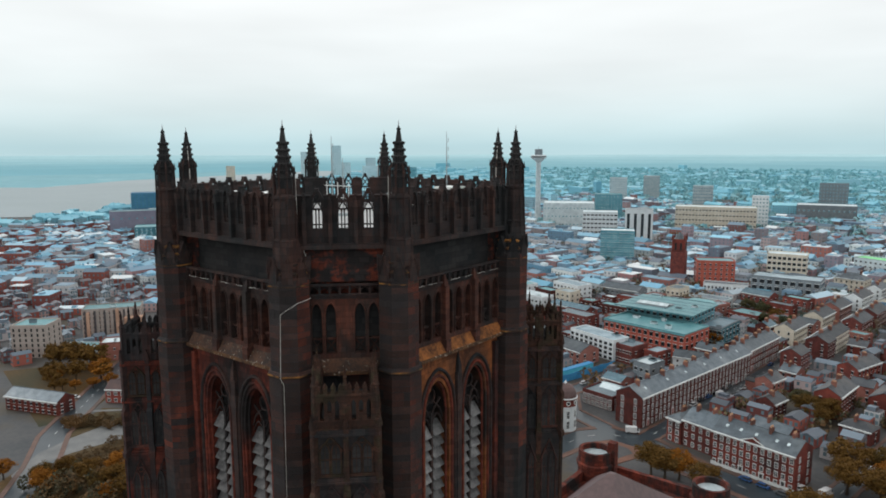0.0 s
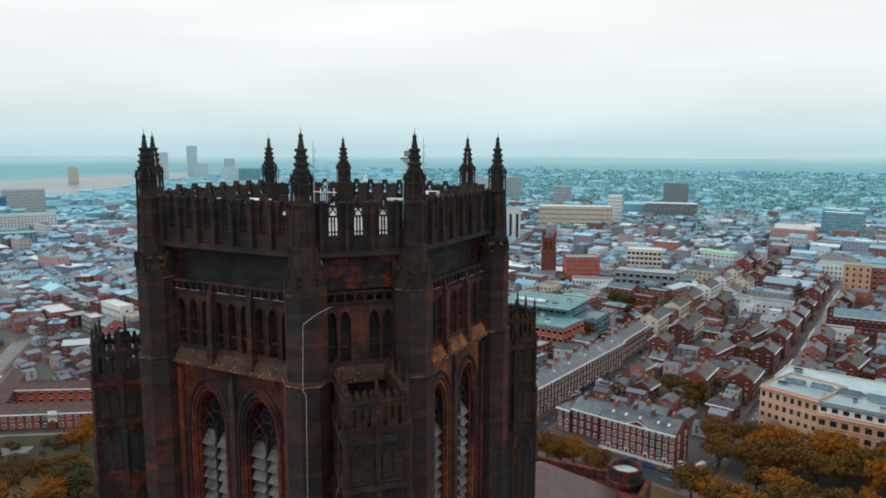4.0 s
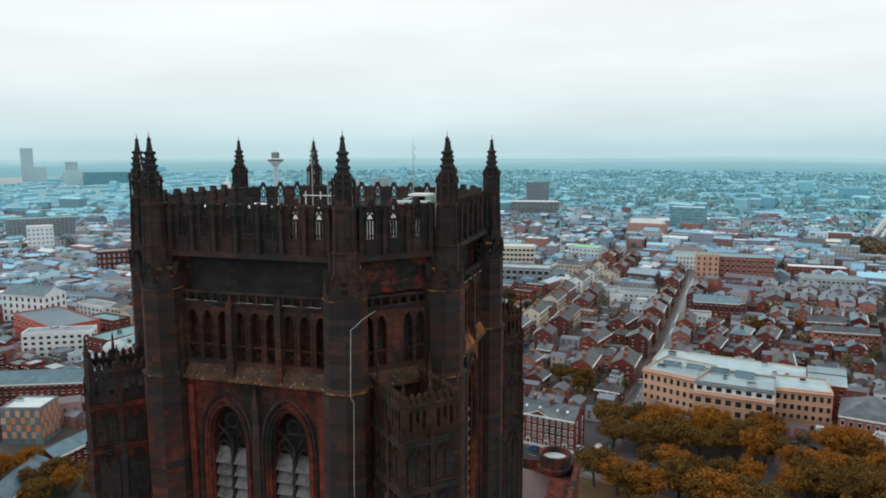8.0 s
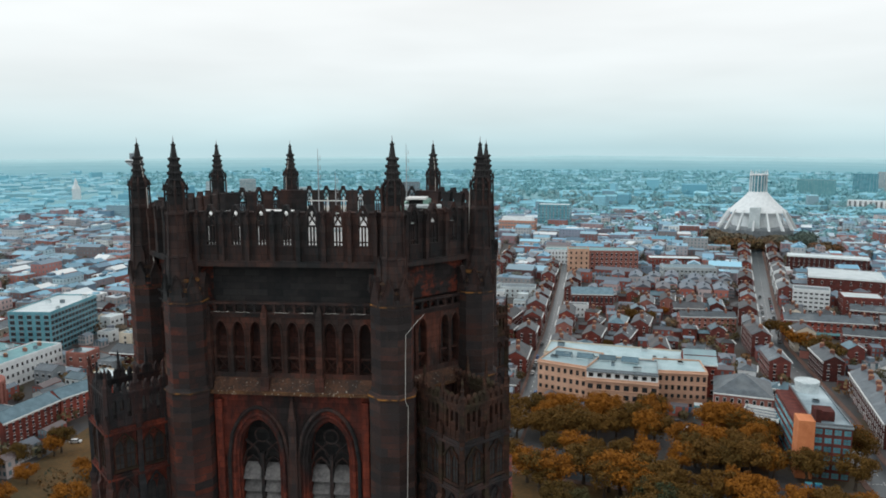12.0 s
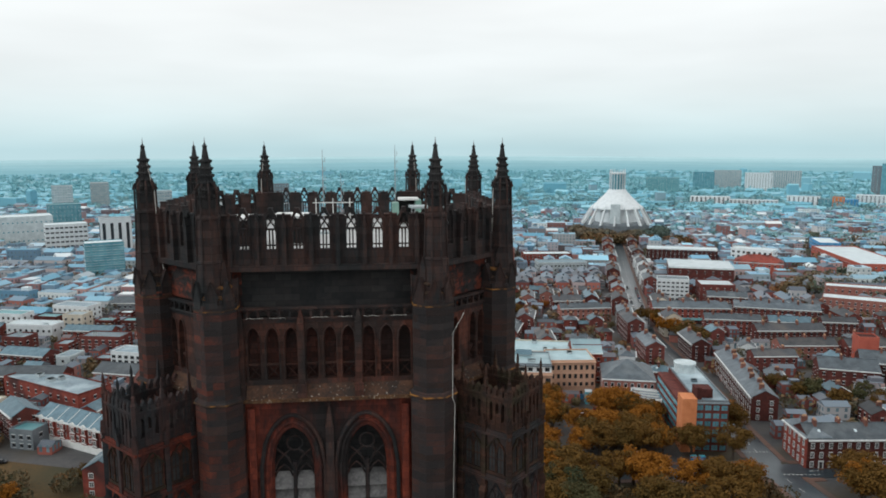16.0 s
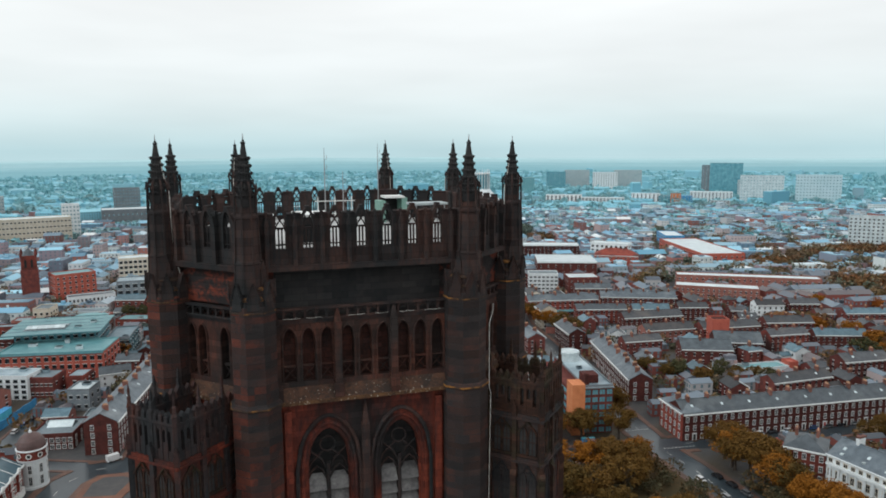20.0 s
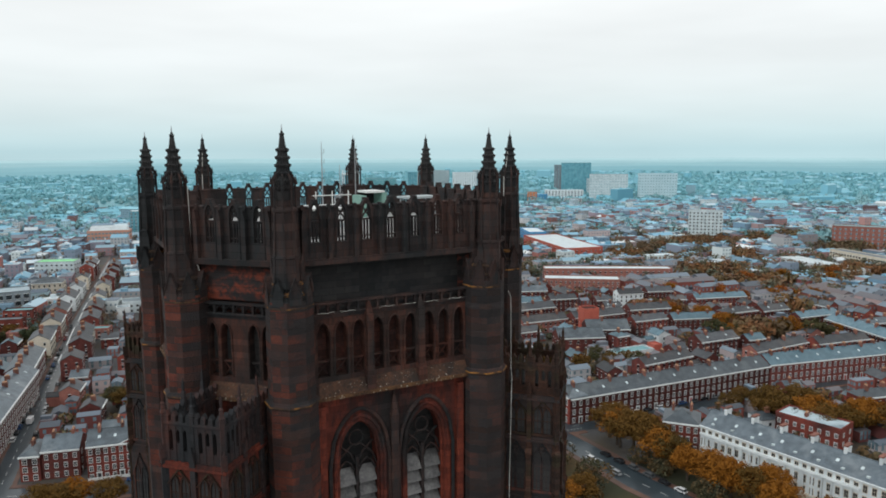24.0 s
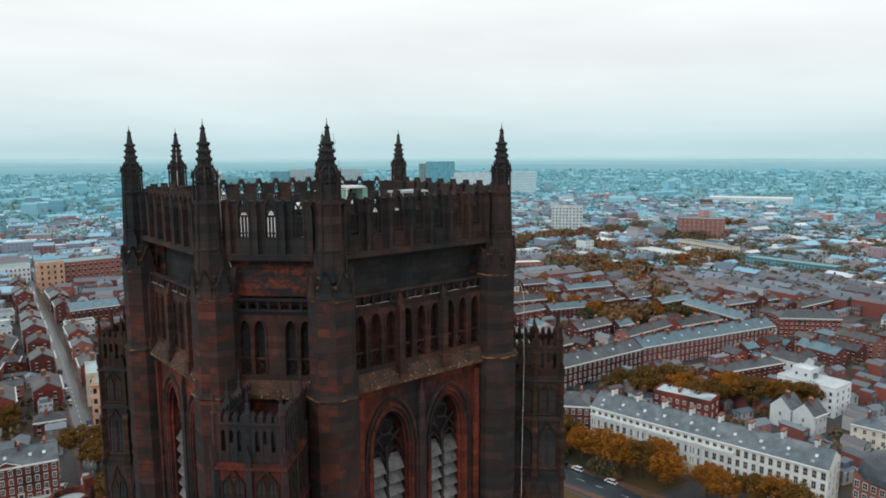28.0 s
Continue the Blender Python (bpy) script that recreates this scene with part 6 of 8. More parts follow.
building("terrace", "low brick houses across the road", "terrace", (-272, 60), (-246, 70), 9, 6, BRICK, SLATE, "gable", 2, 9, (1.2, 1.2), 0, group=HS)
building("terrace", "low brick housing with long blue-grey slate roof below the bank", "terrace", (-152, 93), (-162, 119.5), 9, 5.2, BRICK, SLATE_BLUE, "gable", 2, 9, (1.0, 1.1), 0, group=HS)
building("terrace", "low brick housing turning along the lane with blue-grey roof", "terrace", (-162, 121), (-161, 144), 9, 5.2, BRICK, SLATE_BLUE, "gable", 2, 8, (1.0, 1.1), 0, group=HS)
t = thing("blue_fence", along((-103, 232), (-93, 272)), "long blue hoarding round a building yard", "hoarding")
for k in range(14):
    part("panel", Mesh().box(2.95 * k + 0.03, -0.2, 0, 2.95 * k + 2.92, 0, 3.4 + 0.25 * (k % 3 == 1)), BLUE, t)
t = thing("storage_container", pose(-106, 240, 0, 0, 0, 76), "row of blue site containers behind the hoarding", "container")
part("body", Mesh().box(0, 0, 0, 24, 3, 3.2), SKYBLUE, t)
part("roof", Mesh().box(-0.1, -0.1, 3.2, 24.1, 3.1, 3.4), BLUE, t)
claim(along((-103, 232), (-93, 272)), -1, -6, 42, 7, 0.0)
wk = building("workshop", "low brown brick workshop with white window surrounds", "workshop", (-83, 218.5), (-68, 216), 17, 5.6, BRICK_DARK, ROOF_FELT, "flat", 2, 7, (1.3, 1.5), 0, True, trim=WHITE)
part("lantern_roof", gable_roof(9, 6, 5.8, 1.4, 0.2), ROOF_PALE, wk, "pale sheeted roof lantern", pose(3, 8, 0))

# ---- landmarks further off ----
# Pale blue of distance haze, put into the facade colour of far blocks.
HAZE_BLUE = mat("haze_blue_facade", (0.40, 0.54, 0.58), (0.50, 0.62, 0.66), 0.05, 0.5, vary=0.15)
SALMON = mat("salmon_cladding", (0.42, 0.20, 0.14), (0.54, 0.28, 0.20), 0.1, 0.7)
MAUVE = mat("mauve_grey_cladding", (0.16, 0.155, 0.21), (0.22, 0.21, 0.27), 0.1, 0.6)
DEEP_BLUE = mat("deep_blue_cladding", (0.03, 0.14, 0.24), (0.05, 0.19, 0.31), 0.1, 0.4)


def far_block(name, label, x, y, w, h, deg, depth, wall, roof, storeys, bays, trim=RENDER, glass=GLASS_TEAL, win=(1.8, 1.7), category="office"):
    m = pose(x, y, 0, 0, 0, deg)
    a, b = m @ Vector((-w / 2, 0, 0)), m @ Vector((w / 2, 0, 0))
    return building(name, label, category, (a.x, a.y), (b.x, b.y), depth, h, wall, roof, "flat", storeys, bays, win, 0, trim=trim, glass=glass, back=False, bars=False)


far_block("hospital_tower", "tall teal glass tower block", 1147, 1363, 74, 75, -37, 22, GLASS_TEAL, ROOF_TEAL, 14, 10, trim=SLATE_BLUE, win=(3.6, 2.6))
far_block("hospital_tower", "narrow dark slab beside the teal tower", 1113, 1391, 22, 70, -36, 20, GREY_CLAD, ROOF_FELT, 14, 3)
far_block("hospital_block", "broad grey-beige hospital slab with window grid", 1182, 1298, 84, 36, -39, 20, CONCRETE, ROOF_FELT, 9, 16, win=(1.6, 2.2))
far_block("campus_tower", "pale teal stepped campus building", 714, 1608, 78, 38, -22, 24, ROOF_TEAL, ROOF_PALE, 8, 12)
far_block("campus_tower", "white and teal campus tower", 864, 1701, 52, 48, -25, 20, GLASS_TEAL, ROOF_TEAL, 10, 8)
far_block("campus_tower", "pale slab of the campus skyline", 949, 1741, 69, 51, -26, 20, CONCRETE, ROOF_TEAL, 10, 12, win=(1.4, 2.4))
far_block("campus_tower", "white slab with dark window grid", 1002, 1678, 66, 46, -27, 20, RENDER, ROOF_PALE, 10, 10, glass=GLASS)
far_block("campus_tower", "pale ribbed slab with blue bands", 1092, 1707, 76, 50, -29, 20, CONCRETE, ROOF_TEAL, 11, 14, win=(1.2, 4.0))
far_block("campus_office", "white office with strip windows", 680, 1290, 75, 14, -25, 18, RENDER, ROOF_PALE, 6, 9, glass=GLASS, win=(3.6, 1.6))
far_block("campus_office", "long low white office", 714, 1188, 84, 14, -28, 16, RENDER, ROOF_PALE, 5, 12, glass=GLASS, win=(3.4, 1.5))
far_block("campus_office", "white and dark stepped office", 830, 1215, 57, 18, -31, 18, RENDER, ROOF_FELT, 7, 7, glass=GLASS, win=(2.4, 1.8))
far_block("campus_office", "dark blue glazed office", 846, 1169, 26, 15, -33, 18, GLASS_TEAL, ROOF_FELT, 7, 4)
far_block("campus_office", "orange clad office tower", 861, 1156, 20, 20, -34, 16, ORANGE, ROOF_FELT, 8, 3)
far_block("campus_office", "dark blue and white office tower", 878, 1144, 22, 16, -34, 16, BLUE, ROOF_FELT, 8, 4)
far_block("campus_office", "broad white office building", 968, 1185, 84, 20, -36, 20, RENDER, ROOF_PALE, 7, 12, glass=GLASS, win=(2.6, 1.6))
far_block("campus_office", "grey banded office with stair core", 870, 1033, 34, 14, -37, 16, CONCRETE, ROOF_FELT, 9, 5, glass=GLASS, win=(3.2, 1.6))
far_block("orange_office", "long salmon-orange office with pale roof storey", 30, 847, 46, 18, -12, 20, SALMON, ROOF_PALE, 4, 12, trim=SALMON, win=(2.6, 1.4))
far_block("orange_office", "white set-back top storey of the salmon office", 31, 852, 40, 22, -12, 14, RENDER, ROOF_PALE, 1, 8, trim=RENDER, win=(2.6, 1.6))
far_block("teal_office", "dark teal glazed office with white fins", 82, 922, 44, 33, -12, 24, GLASS_TEAL, ROOF_PALE, 8, 9, trim=RENDER, glass=SLATE_BLUE, win=(2.2, 2.2))
far_block("pale_slab", "broad beige-grey hospital slab", 1059, 1143, 83, 54, -39, 20, CONCRETE, ROOF_PALE, 9, 14)
far_block("pale_slab", "broad blue-grey hospital slab", 1142, 1078, 82, 56, -39, 20, HAZE_BLUE, ROOF_PALE, 9, 14, trim=HAZE_BLUE)
st = thing("church_steeple", pose(-872, 1330, 0, 0, 0, 30), "white stone church tower with stepped spire", "church tower")
claim(st.matrix_basis, -12, -12, 12, 12)
part("shaft", Mesh().box(-8, -8, 0, 8, 8, 30), RENDER, st)
part("spire", Mesh().rings([(7.5, 30), (6, 36), (4.2, 36.5), (3.6, 42), (0.3, 52)], 8), RENDER, st)
far_block("station_offices", "very long pale stone commercial building", -233, 869, 97, 32, 17, 26, CREAM, ROOF_PALE, 5, 24, glass=GLASS, win=(2.2, 1.6))
far_block("city_office", "dark teal city office block", -402, 916, 40, 39, 25, 24, GLASS_TEAL, ROOF_TEAL, 7, 9)
far_block("city_office", "white concrete city office with window bands", -325, 731, 41, 31, 26, 22, RENDER, ROOF_PALE, 6, 9, glass=GLASS, win=(3.2, 1.7))
far_block("striped_tower", "white tower with dark vertical stripes", -261, 695, 30, 40, 23, 18, RENDER, GREY_CLAD, 1, 4, glass=GLASS, win=(3.0, 33))
far_block("glass_office", "pale teal glazed office with white bands", -227, 566, 31, 31, 24, 20, GLASS_TEAL, ROOF_PALE, 7, 6, trim=RENDER, win=(4.0, 2.0))
far_block("grey_hall", "large grey hall with pale roof edge", -142, 1071, 76, 25, 10, 40, GREY_CLAD, ROOF_PALE, 2, 12)
far_block("pale_tower", "white tower behind the long commercial building", -195, 930, 20, 44, 14, 16, RENDER, ROOF_PALE, 9, 5)
far_block("pale_tower", "pale teal city tower", -342, 1150, 32, 43, 18, 20, CONCRETE, ROOF_TEAL, 8, 8)
far_block("pale_tower", "pale distant slab of flats", -555, 1285, 34, 46, 24, 18, CONCRETE, ROOF_PALE, 10, 8)
far_block("pale_tower", "pale distant slab of flats", -515, 1356, 32, 48, 22, 18, CONCRETE, ROOF_PALE, 10, 8)
far_block("pale_tower", "blue-grey distant office with window bands", -171, 1289, 43, 46, 9, 20, GREY_CLAD, ROOF_TEAL, 8, 9)
far_block("shopping_hall", "long low white-roofed shopping hall", -406, 803, 68, 33, 28, 40, CONCRETE, ROOF_PALE, 3, 14)
far_block("waterfront_tower", "pale waterfront tower block", -1996, 1727, 51, 89, 49, 24, HAZE_BLUE, ROOF_PALE, 16, 8, category="tower")
far_block("waterfront_tower", "tallest pale waterfront tower", -1926, 1806, 36, 112, 47, 22, HAZE_BLUE, ROOF_TEAL, 20, 6, category="tower")
far_block("waterfront_block", "pale teal waterfront block", -1853, 1778, 44, 50, 46, 24, HAZE_BLUE, ROOF_TEAL, 12, 7)
far_block("waterfront_tower", "slim pale waterfront tower", -1837, 1898, 38, 66, 44, 22, HAZE_BLUE, ROOF_PALE, 14, 6, category="tower")
far_block("waterfront_tower", "old stone clock tower by the river", -1928, 1340, 28, 46, 55, 16, CREAM, ROOF_TEAL, 10, 4, category="tower")
far_block("waterfront_block", "dark blue waterfront block with slanted roof", -1056, 570, 60, 34, 60, 30, DEEP_BLUE, DEEP_BLUE, 8, 10, trim=DEEP_BLUE)
far_block("waterfront_block", "plain mauve-grey dockside warehouse", -800, 402, 54, 30, 62, 24, MAUVE, ROOF_TEAL, 2, 6, trim=MAUVE)
far_block("waterfront_block", "white hotel with dotted window grid", -863, 505, 83, 22, 58, 30, RENDER, ROOF_TEAL, 6, 22, glass=GLASS, win=(1.6, 1.4))
far_block("waterfront_block", "teal glazed waterfront block", -702, 385, 61, 19, 59, 30, GLASS_TEAL, ROOF_TEAL, 5, 12)
far_block("waterfront_block", "pale long office by the dock", -1114, 670, 63, 38, 58, 28, CONCRETE, ROOF_TEAL, 8, 14)
far_block("waterfront_block", "pale slab beside the river towers", -1632, 1692, 65, 43, 43, 24, HAZE_BLUE, ROOF_PALE, 11, 9)
far_block("waterfront_block", "long blue-grey block on the skyline", -1520, 1697, 126, 40, 41, 28, GLASS_TEAL, ROOF_TEAL, 10, 16)
far_block("city_office", "dark blue-grey city block", -662, 610, 72, 28, 46, 30, GREY_CLAD, ROOF_TEAL, 6, 16)
far_block("city_office", "white stepped city office", -591, 539, 25, 28, 46, 20, RENDER, ROOF_PALE, 6, 6)
far_block("city_hall_red", "dull red flat-roofed city block", -420, 456, 36, 20, 41, 22, BRICK, ROOF_FELT, 4, 9)
far_block("tower_flats", "grey concrete tower flats among trees", 664, 530, 39, 36, -49, 16, CONCRETE, ROOF_FELT, 9, 9, glass=GLASS)
far_block("red_offices", "red brick modern offices among trees", 752, 395, 53, 24, -60, 22, BRICK_PINK, ROOF_TEAL, 5, 10)
far_block("long_shed", "very long white-roofed industrial shed", 1274, 580, 180, 14, -64, 60, CONCRETE, ROOF_PALE, 2, 30)
far_block("glass_range", "long teal glazed terrace of offices", 578, 212, 78, 12, -92, 16, GLASS_TEAL, ROOF_TEAL, 3, 24)
far_block("white_row", "row of cream-white villas", 630, 322, 71, 12, -106, 14, CREAM, SLATE, 3, 20, glass=GLASS, category="terrace")
far_block("white_sheds", "white curved-roof market sheds", 566, 325, 83, 8, -104, 22, RENDER, ROOF_PALE, 1, 14, category="shed")

# cone-shaped modern cathedral with a lantern crown
mc = thing("round_cathedral", pose(308, 786, 0), "white conical concrete cathedral with glazed lantern crown and splayed legs", "cathedral")
claim(mc.matrix_basis, -42, -42, 42, 42)
part("podium", Mesh().rings([(40, 0), (40, 19), (39, 21.6)], 32), GREY_CLAD, mc)
part("drum", Mesh().rings([(26.5, 21.6), (26.5, 40)], 32), RENDER, mc, "set-back drum wall under the cone")
part("cone", Mesh().rings([(31.6, 37.4), (31.4, 38.8), (25.2, 44.6), (18.6, 51.0), (13.0, 57.0), (10.6, 60), (10.2, 61)], 48), RENDER, mc, "pale concrete cone roof")
for k in range(16):
    m = pose(0, 0, 0, 0, 0, 22.5 * k)
    part("leg", Mesh().prism([(40.6, -1.0), (44.2, -1.0), (44.2, 1.0), (40.6, 1.0)], 19.0, 41.0, [(28.4, -0.7), (31.0, -0.7), (31.0, 0.7), (28.4, 0.7)]), RENDER, mc, "", m)
    part("lantern_fin", Mesh().box(8.6, -0.35, 61, 9.7, 0.35, 80), RENDER, mc, "", m)
    part("finial", Mesh().prism([(8.8, -0.25), (9.4, -0.25), (9.4, 0.25), (8.8, 0.25)], 81.2, 86, [(9.0, -0.05), (9.2, -0.05), (9.2, 0.05), (9.0, 0.05)]), RENDER, mc, "", m)
lan = part("lantern", Mesh().rings([(8.7, 60.5), (8.7, 80), (5, 81)], 32), GLASS_TEAL, mc, "blue-green stained glass lantern")
part("lantern_ring", Mesh().rings([(10.1, 79.8), (10.1, 81.2), (8, 81.3)], 32), RENDER, lan)
part("porch", Mesh().prism([(-6.4, -40.5), (6.4, -40.5), (6.4, -26), (-6.4, -26)], 0, 44.5, [(-5.3, -36), (5.3, -36), (5.3, -24), (-5.3, -24)]), CONCRETE, mc, "wedge-shaped concrete entrance porch", pose(0, 0, 0, 0, 0, -22))

# observation tower
be = thing("radio_tower", pose(-478, 843, 0), "slender pale concrete radio tower with round observation pod", "tower")
claim(be.matrix_basis, -14, -14, 14, 14)
part("shaft", Mesh().rings([(6.5, 0), (4.4, 10), (3.7, 30), (3.5, 90)], 16), CONCRETE, be)
pod = part("pod", Mesh().rings([(3.6, 87), (8.6, 91.5), (11.2, 93.2), (11.2, 96.6), (10.4, 97.2)], 24), RENDER, be, "white round observation pod")
part("pod_glazing", Mesh().rings([(11.25, 93.7), (11.25, 95.6)], 24), GLASS, pod)
part("upper_deck", Mesh().rings([(5.6, 97.2), (5.6, 105), (5.0, 105.6)], 20), GREY_CLAD, be)
part("mast", Mesh().tube([(0, 0, 105.4), (0, 0, 109)], 0.3, 5), METAL, be)

# ---- streets of houses between the landmarks ----
# tree-filled squares and gardens: middle, half sizes, number of trees
PARKS = [(300, 732, 38, 9, 46), (262, 742, 14, 10, 16), (352, 706, 14, 10, 16), (484, 464, 26, 14, 30), (545, 492, 30, 12, 28), (610, 500, 34, 12, 30), (474, 354, 24, 16, 34), (456, 306, 26, 14, 34), (670, 490, 40, 14, 30), (315, 423, 24, 6, 16), (326, 276, 20, 8, 18),
         (330, 202, 16, 16, 26), (570, 292, 36, 16, 36), (700, 378, 40, 20, 34), (738, 476, 40, 18, 30), (416, 229, 18, 10, 16), (880, 440, 60, 30, 40), (560, 400, 30, 12, 22)]
for x, y, a, b, n in PARKS:
    claim(pose(x, y, 0, 0, 0, -38), -a, -b, a, b, 0.0)
GRID = radians(11)
E1, E2 = Vector((math.sin(GRID), math.cos(GRID))), Vector((math.cos(GRID), -math.sin(GRID)))
# Brick and slate tones lifted, town ones also blued, to carry distance haze.
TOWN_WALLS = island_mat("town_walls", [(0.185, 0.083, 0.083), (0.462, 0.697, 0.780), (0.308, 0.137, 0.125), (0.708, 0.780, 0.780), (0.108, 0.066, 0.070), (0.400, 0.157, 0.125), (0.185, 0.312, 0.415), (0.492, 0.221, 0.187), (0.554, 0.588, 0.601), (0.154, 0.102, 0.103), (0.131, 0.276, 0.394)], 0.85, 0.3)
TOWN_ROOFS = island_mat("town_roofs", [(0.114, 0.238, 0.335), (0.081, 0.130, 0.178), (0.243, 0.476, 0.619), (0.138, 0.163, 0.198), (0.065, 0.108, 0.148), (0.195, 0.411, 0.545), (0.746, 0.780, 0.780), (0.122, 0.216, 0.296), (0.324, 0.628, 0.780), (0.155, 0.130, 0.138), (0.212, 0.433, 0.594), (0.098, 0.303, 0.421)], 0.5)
HOUSE_WALLS = island_mat("house_walls", [(0.124, 0.045, 0.044), (0.284, 0.084, 0.065), (0.178, 0.060, 0.054), (0.398, 0.123, 0.091), (0.510, 0.526, 0.535), (0.151, 0.064, 0.062)], 0.85, 0.3)
HOUSE_ROOFS = island_mat("house_roofs", [(0.081, 0.100, 0.128), (0.049, 0.059, 0.073), (0.139, 0.173, 0.214), (0.126, 0.100, 0.101), (0.101, 0.135, 0.170), (0.171, 0.215, 0.258), (0.107, 0.159, 0.203)], 0.5)
# Aerial haze is put into these colours: teal outer ring, paler far ring.
OUTER_WALLS = island_mat("hazed_outer_walls", [(0.158, 0.384, 0.478), (0.215, 0.489, 0.595), (0.381, 0.652, 0.750), (0.215, 0.314, 0.363), (0.141, 0.372, 0.478), (0.249, 0.547, 0.659), (0.174, 0.419, 0.517)], 0.85, 0.2)
OUTER_ROOFS = island_mat("hazed_outer_roofs", [(0.132, 0.364, 0.464), (0.191, 0.473, 0.579), (0.149, 0.401, 0.505), (0.300, 0.600, 0.690), (0.166, 0.425, 0.525), (0.215, 0.509, 0.619), (0.124, 0.351, 0.451)], 0.6)
FAR_WALLS = island_mat("hazed_far_walls", [(0.200, 0.462, 0.555), (0.237, 0.513, 0.612), (0.271, 0.480, 0.548), (0.207, 0.462, 0.555), (0.222, 0.492, 0.589)], 0.85, 0.2)
FAR_ROOFS = island_mat("hazed_far_roofs", [(0.192, 0.451, 0.544), (0.229, 0.503, 0.600), (0.289, 0.504, 0.574), (0.207, 0.472, 0.567), (0.244, 0.523, 0.623)], 0.6)
# Panes paler than dark glass, with haze put into the colour.
GLASS_IS = island_mat("far_windows", [(0.105, 0.165, 0.195), (0.210, 0.300, 0.345), (0.075, 0.112, 0.135)], 0.2)


def house_row(x, y, w, d, h, deg, georgian):
    m = pose(x, y, 0, 0, 0, deg)
    a, b = m @ Vector((-w / 2, -d / 2, 0)), m @ Vector((w / 2, -d / 2, 0))
    if georgian:
        wall, roof = rng.choice([BRICK, BRICK_DARK, BRICK_DARK, BRICK_DARK, BRICK, RENDER if rng.random() < 0.3 else BRICK_PINK]), rng.choice([SLATE_DARK, SLATE_DARK, SLATE_DARK, SLATE, SLATE_BLUE])
        kind = rng.choice(["red brick terraced houses with slate roof and chimneys", "brown brick terraced houses with white window trim", "brick terraced houses with weathered slate roof"])
        building("terrace", kind, "terrace", (a.x, a.y), (b.x, b.y), d, h, wall, roof, "gable" if rng.random() < 0.8 else "hip", 3 if h > 8.4 else 2, max(2, int(w / 3.2)), (1.05, 1.5), max(1, int(w / 9)), group=HS, attic=rng.choice([0, 0, 0, 0, 2]))
        if rng.random() < 0.6:
            for k in range(max(1, int(w / 11))):
                q = m @ Vector((-w / 2 + 5 + 11 * k, d / 2 + 3, 0))
                t = thing("outhouse", pose(q.x, q.y, 0, 0, 0, deg), "low brick rear wing with slate roof", "outhouse", "rear wings")
                part("wall", Mesh().box(-2, -3.2, 0, 2, 3, h * 0.6), wall, t)
                part("roof", gable_roof(6.2, 4.2, 0, 1.3, 0.2), roof, t, "", pose(2.1, -3.1, h * 0.6, 0, 0, 90))
    else:
        wall = rng.choice([BRICK, BRICK_DARK, CONCRETE, RENDER, CREAM, GREY_CLAD, BRICK, BRICK_PINK])
        roof = rng.choice([ROOF_FELT, ROOF_FELT, ROOF_PALE, SLATE_BLUE, ROOF_TEAL, SLATE])
        flat = roof not in (SLATE_BLUE, SLATE)
        building("warehouse" if flat else "workshop", rng.choice(["flat-roofed brick and concrete town block", "plain town block with rows of windows", "old warehouse block with grey roof"]), "town block",
                 (a.x, a.y), (b.x, b.y), d, h, wall, roof, "flat" if flat else "gable", max(2, int(h / 3.3)), max(3, int(w / 3.6)), (1.4, 1.5), 0, group="town blocks", pitch=0.45)


def zone(x, y):
    r, az = math.hypot(x, y), math.degrees(math.atan2(x, y))
    if r < 195 or az < -84 or az > 97:
        return ""
    if az < -14 or (az < 4 and r > 400):
        return "town"
    return "terraces" if r < 560 else "campus"


def line_street(road, side, y0, y1, seed, pale=0.35):
    """Houses of uneven width and height shoulder to shoulder along one side of a street."""
    k = random.Random(seed)
    pts, w, walks, _ = ROADS[road]
    edge = w / 2 + walks + 0.3
    for a, b in zip(pts, pts[1:]):
        a, b = Vector(a), Vector(b)
        L = (b - a).length
        d = (b - a) / L
        out = Vector((-d.y, d.x)) * side
        x = 0.0
        while x < L - 9:
            n = min(k.uniform(13, 27), L - x)
            depth = k.uniform(9, 11.5)
            p, q = a + d * (x + 0.15) + out * edge, a + d * (x + n - 0.15) + out * edge
            x += n
            if p.y < y0 or q.y > y1:
                continue
            mids = [p.lerp(q, f) + out * depth * g for f in (0.05, 0.5, 0.95) for g in (0.3, 1.0)]
            if not all(is_free(c.x, c.y, 0.0) for c in mids):
                continue
            ends = (p, q) if side > 0 else (q, p)
            wall = k.choice([CREAM, RENDER, BRICK_PINK, CREAM]) if k.random() < pale else k.choice([BRICK, BRICK_DARK, BRICK_DARK])
            h = k.uniform(8.6, 12.2)
            building("terrace", "cream and pale fronted town houses with slate roof and chimneys" if wall in (CREAM, RENDER, BRICK_PINK) else "brick fronted town houses with white window heads and slate roof", "terrace",
                     tuple(ends[0]), tuple(ends[1]), depth, h, wall, k.choice([SLATE_DARK, SLATE_DARK, SLATE]), "gable", 3 if h < 10.8 else 4, max(3, int(n / 2.7)), (1.0, 1.55), 2 if n > 18 else 1, group=HS)


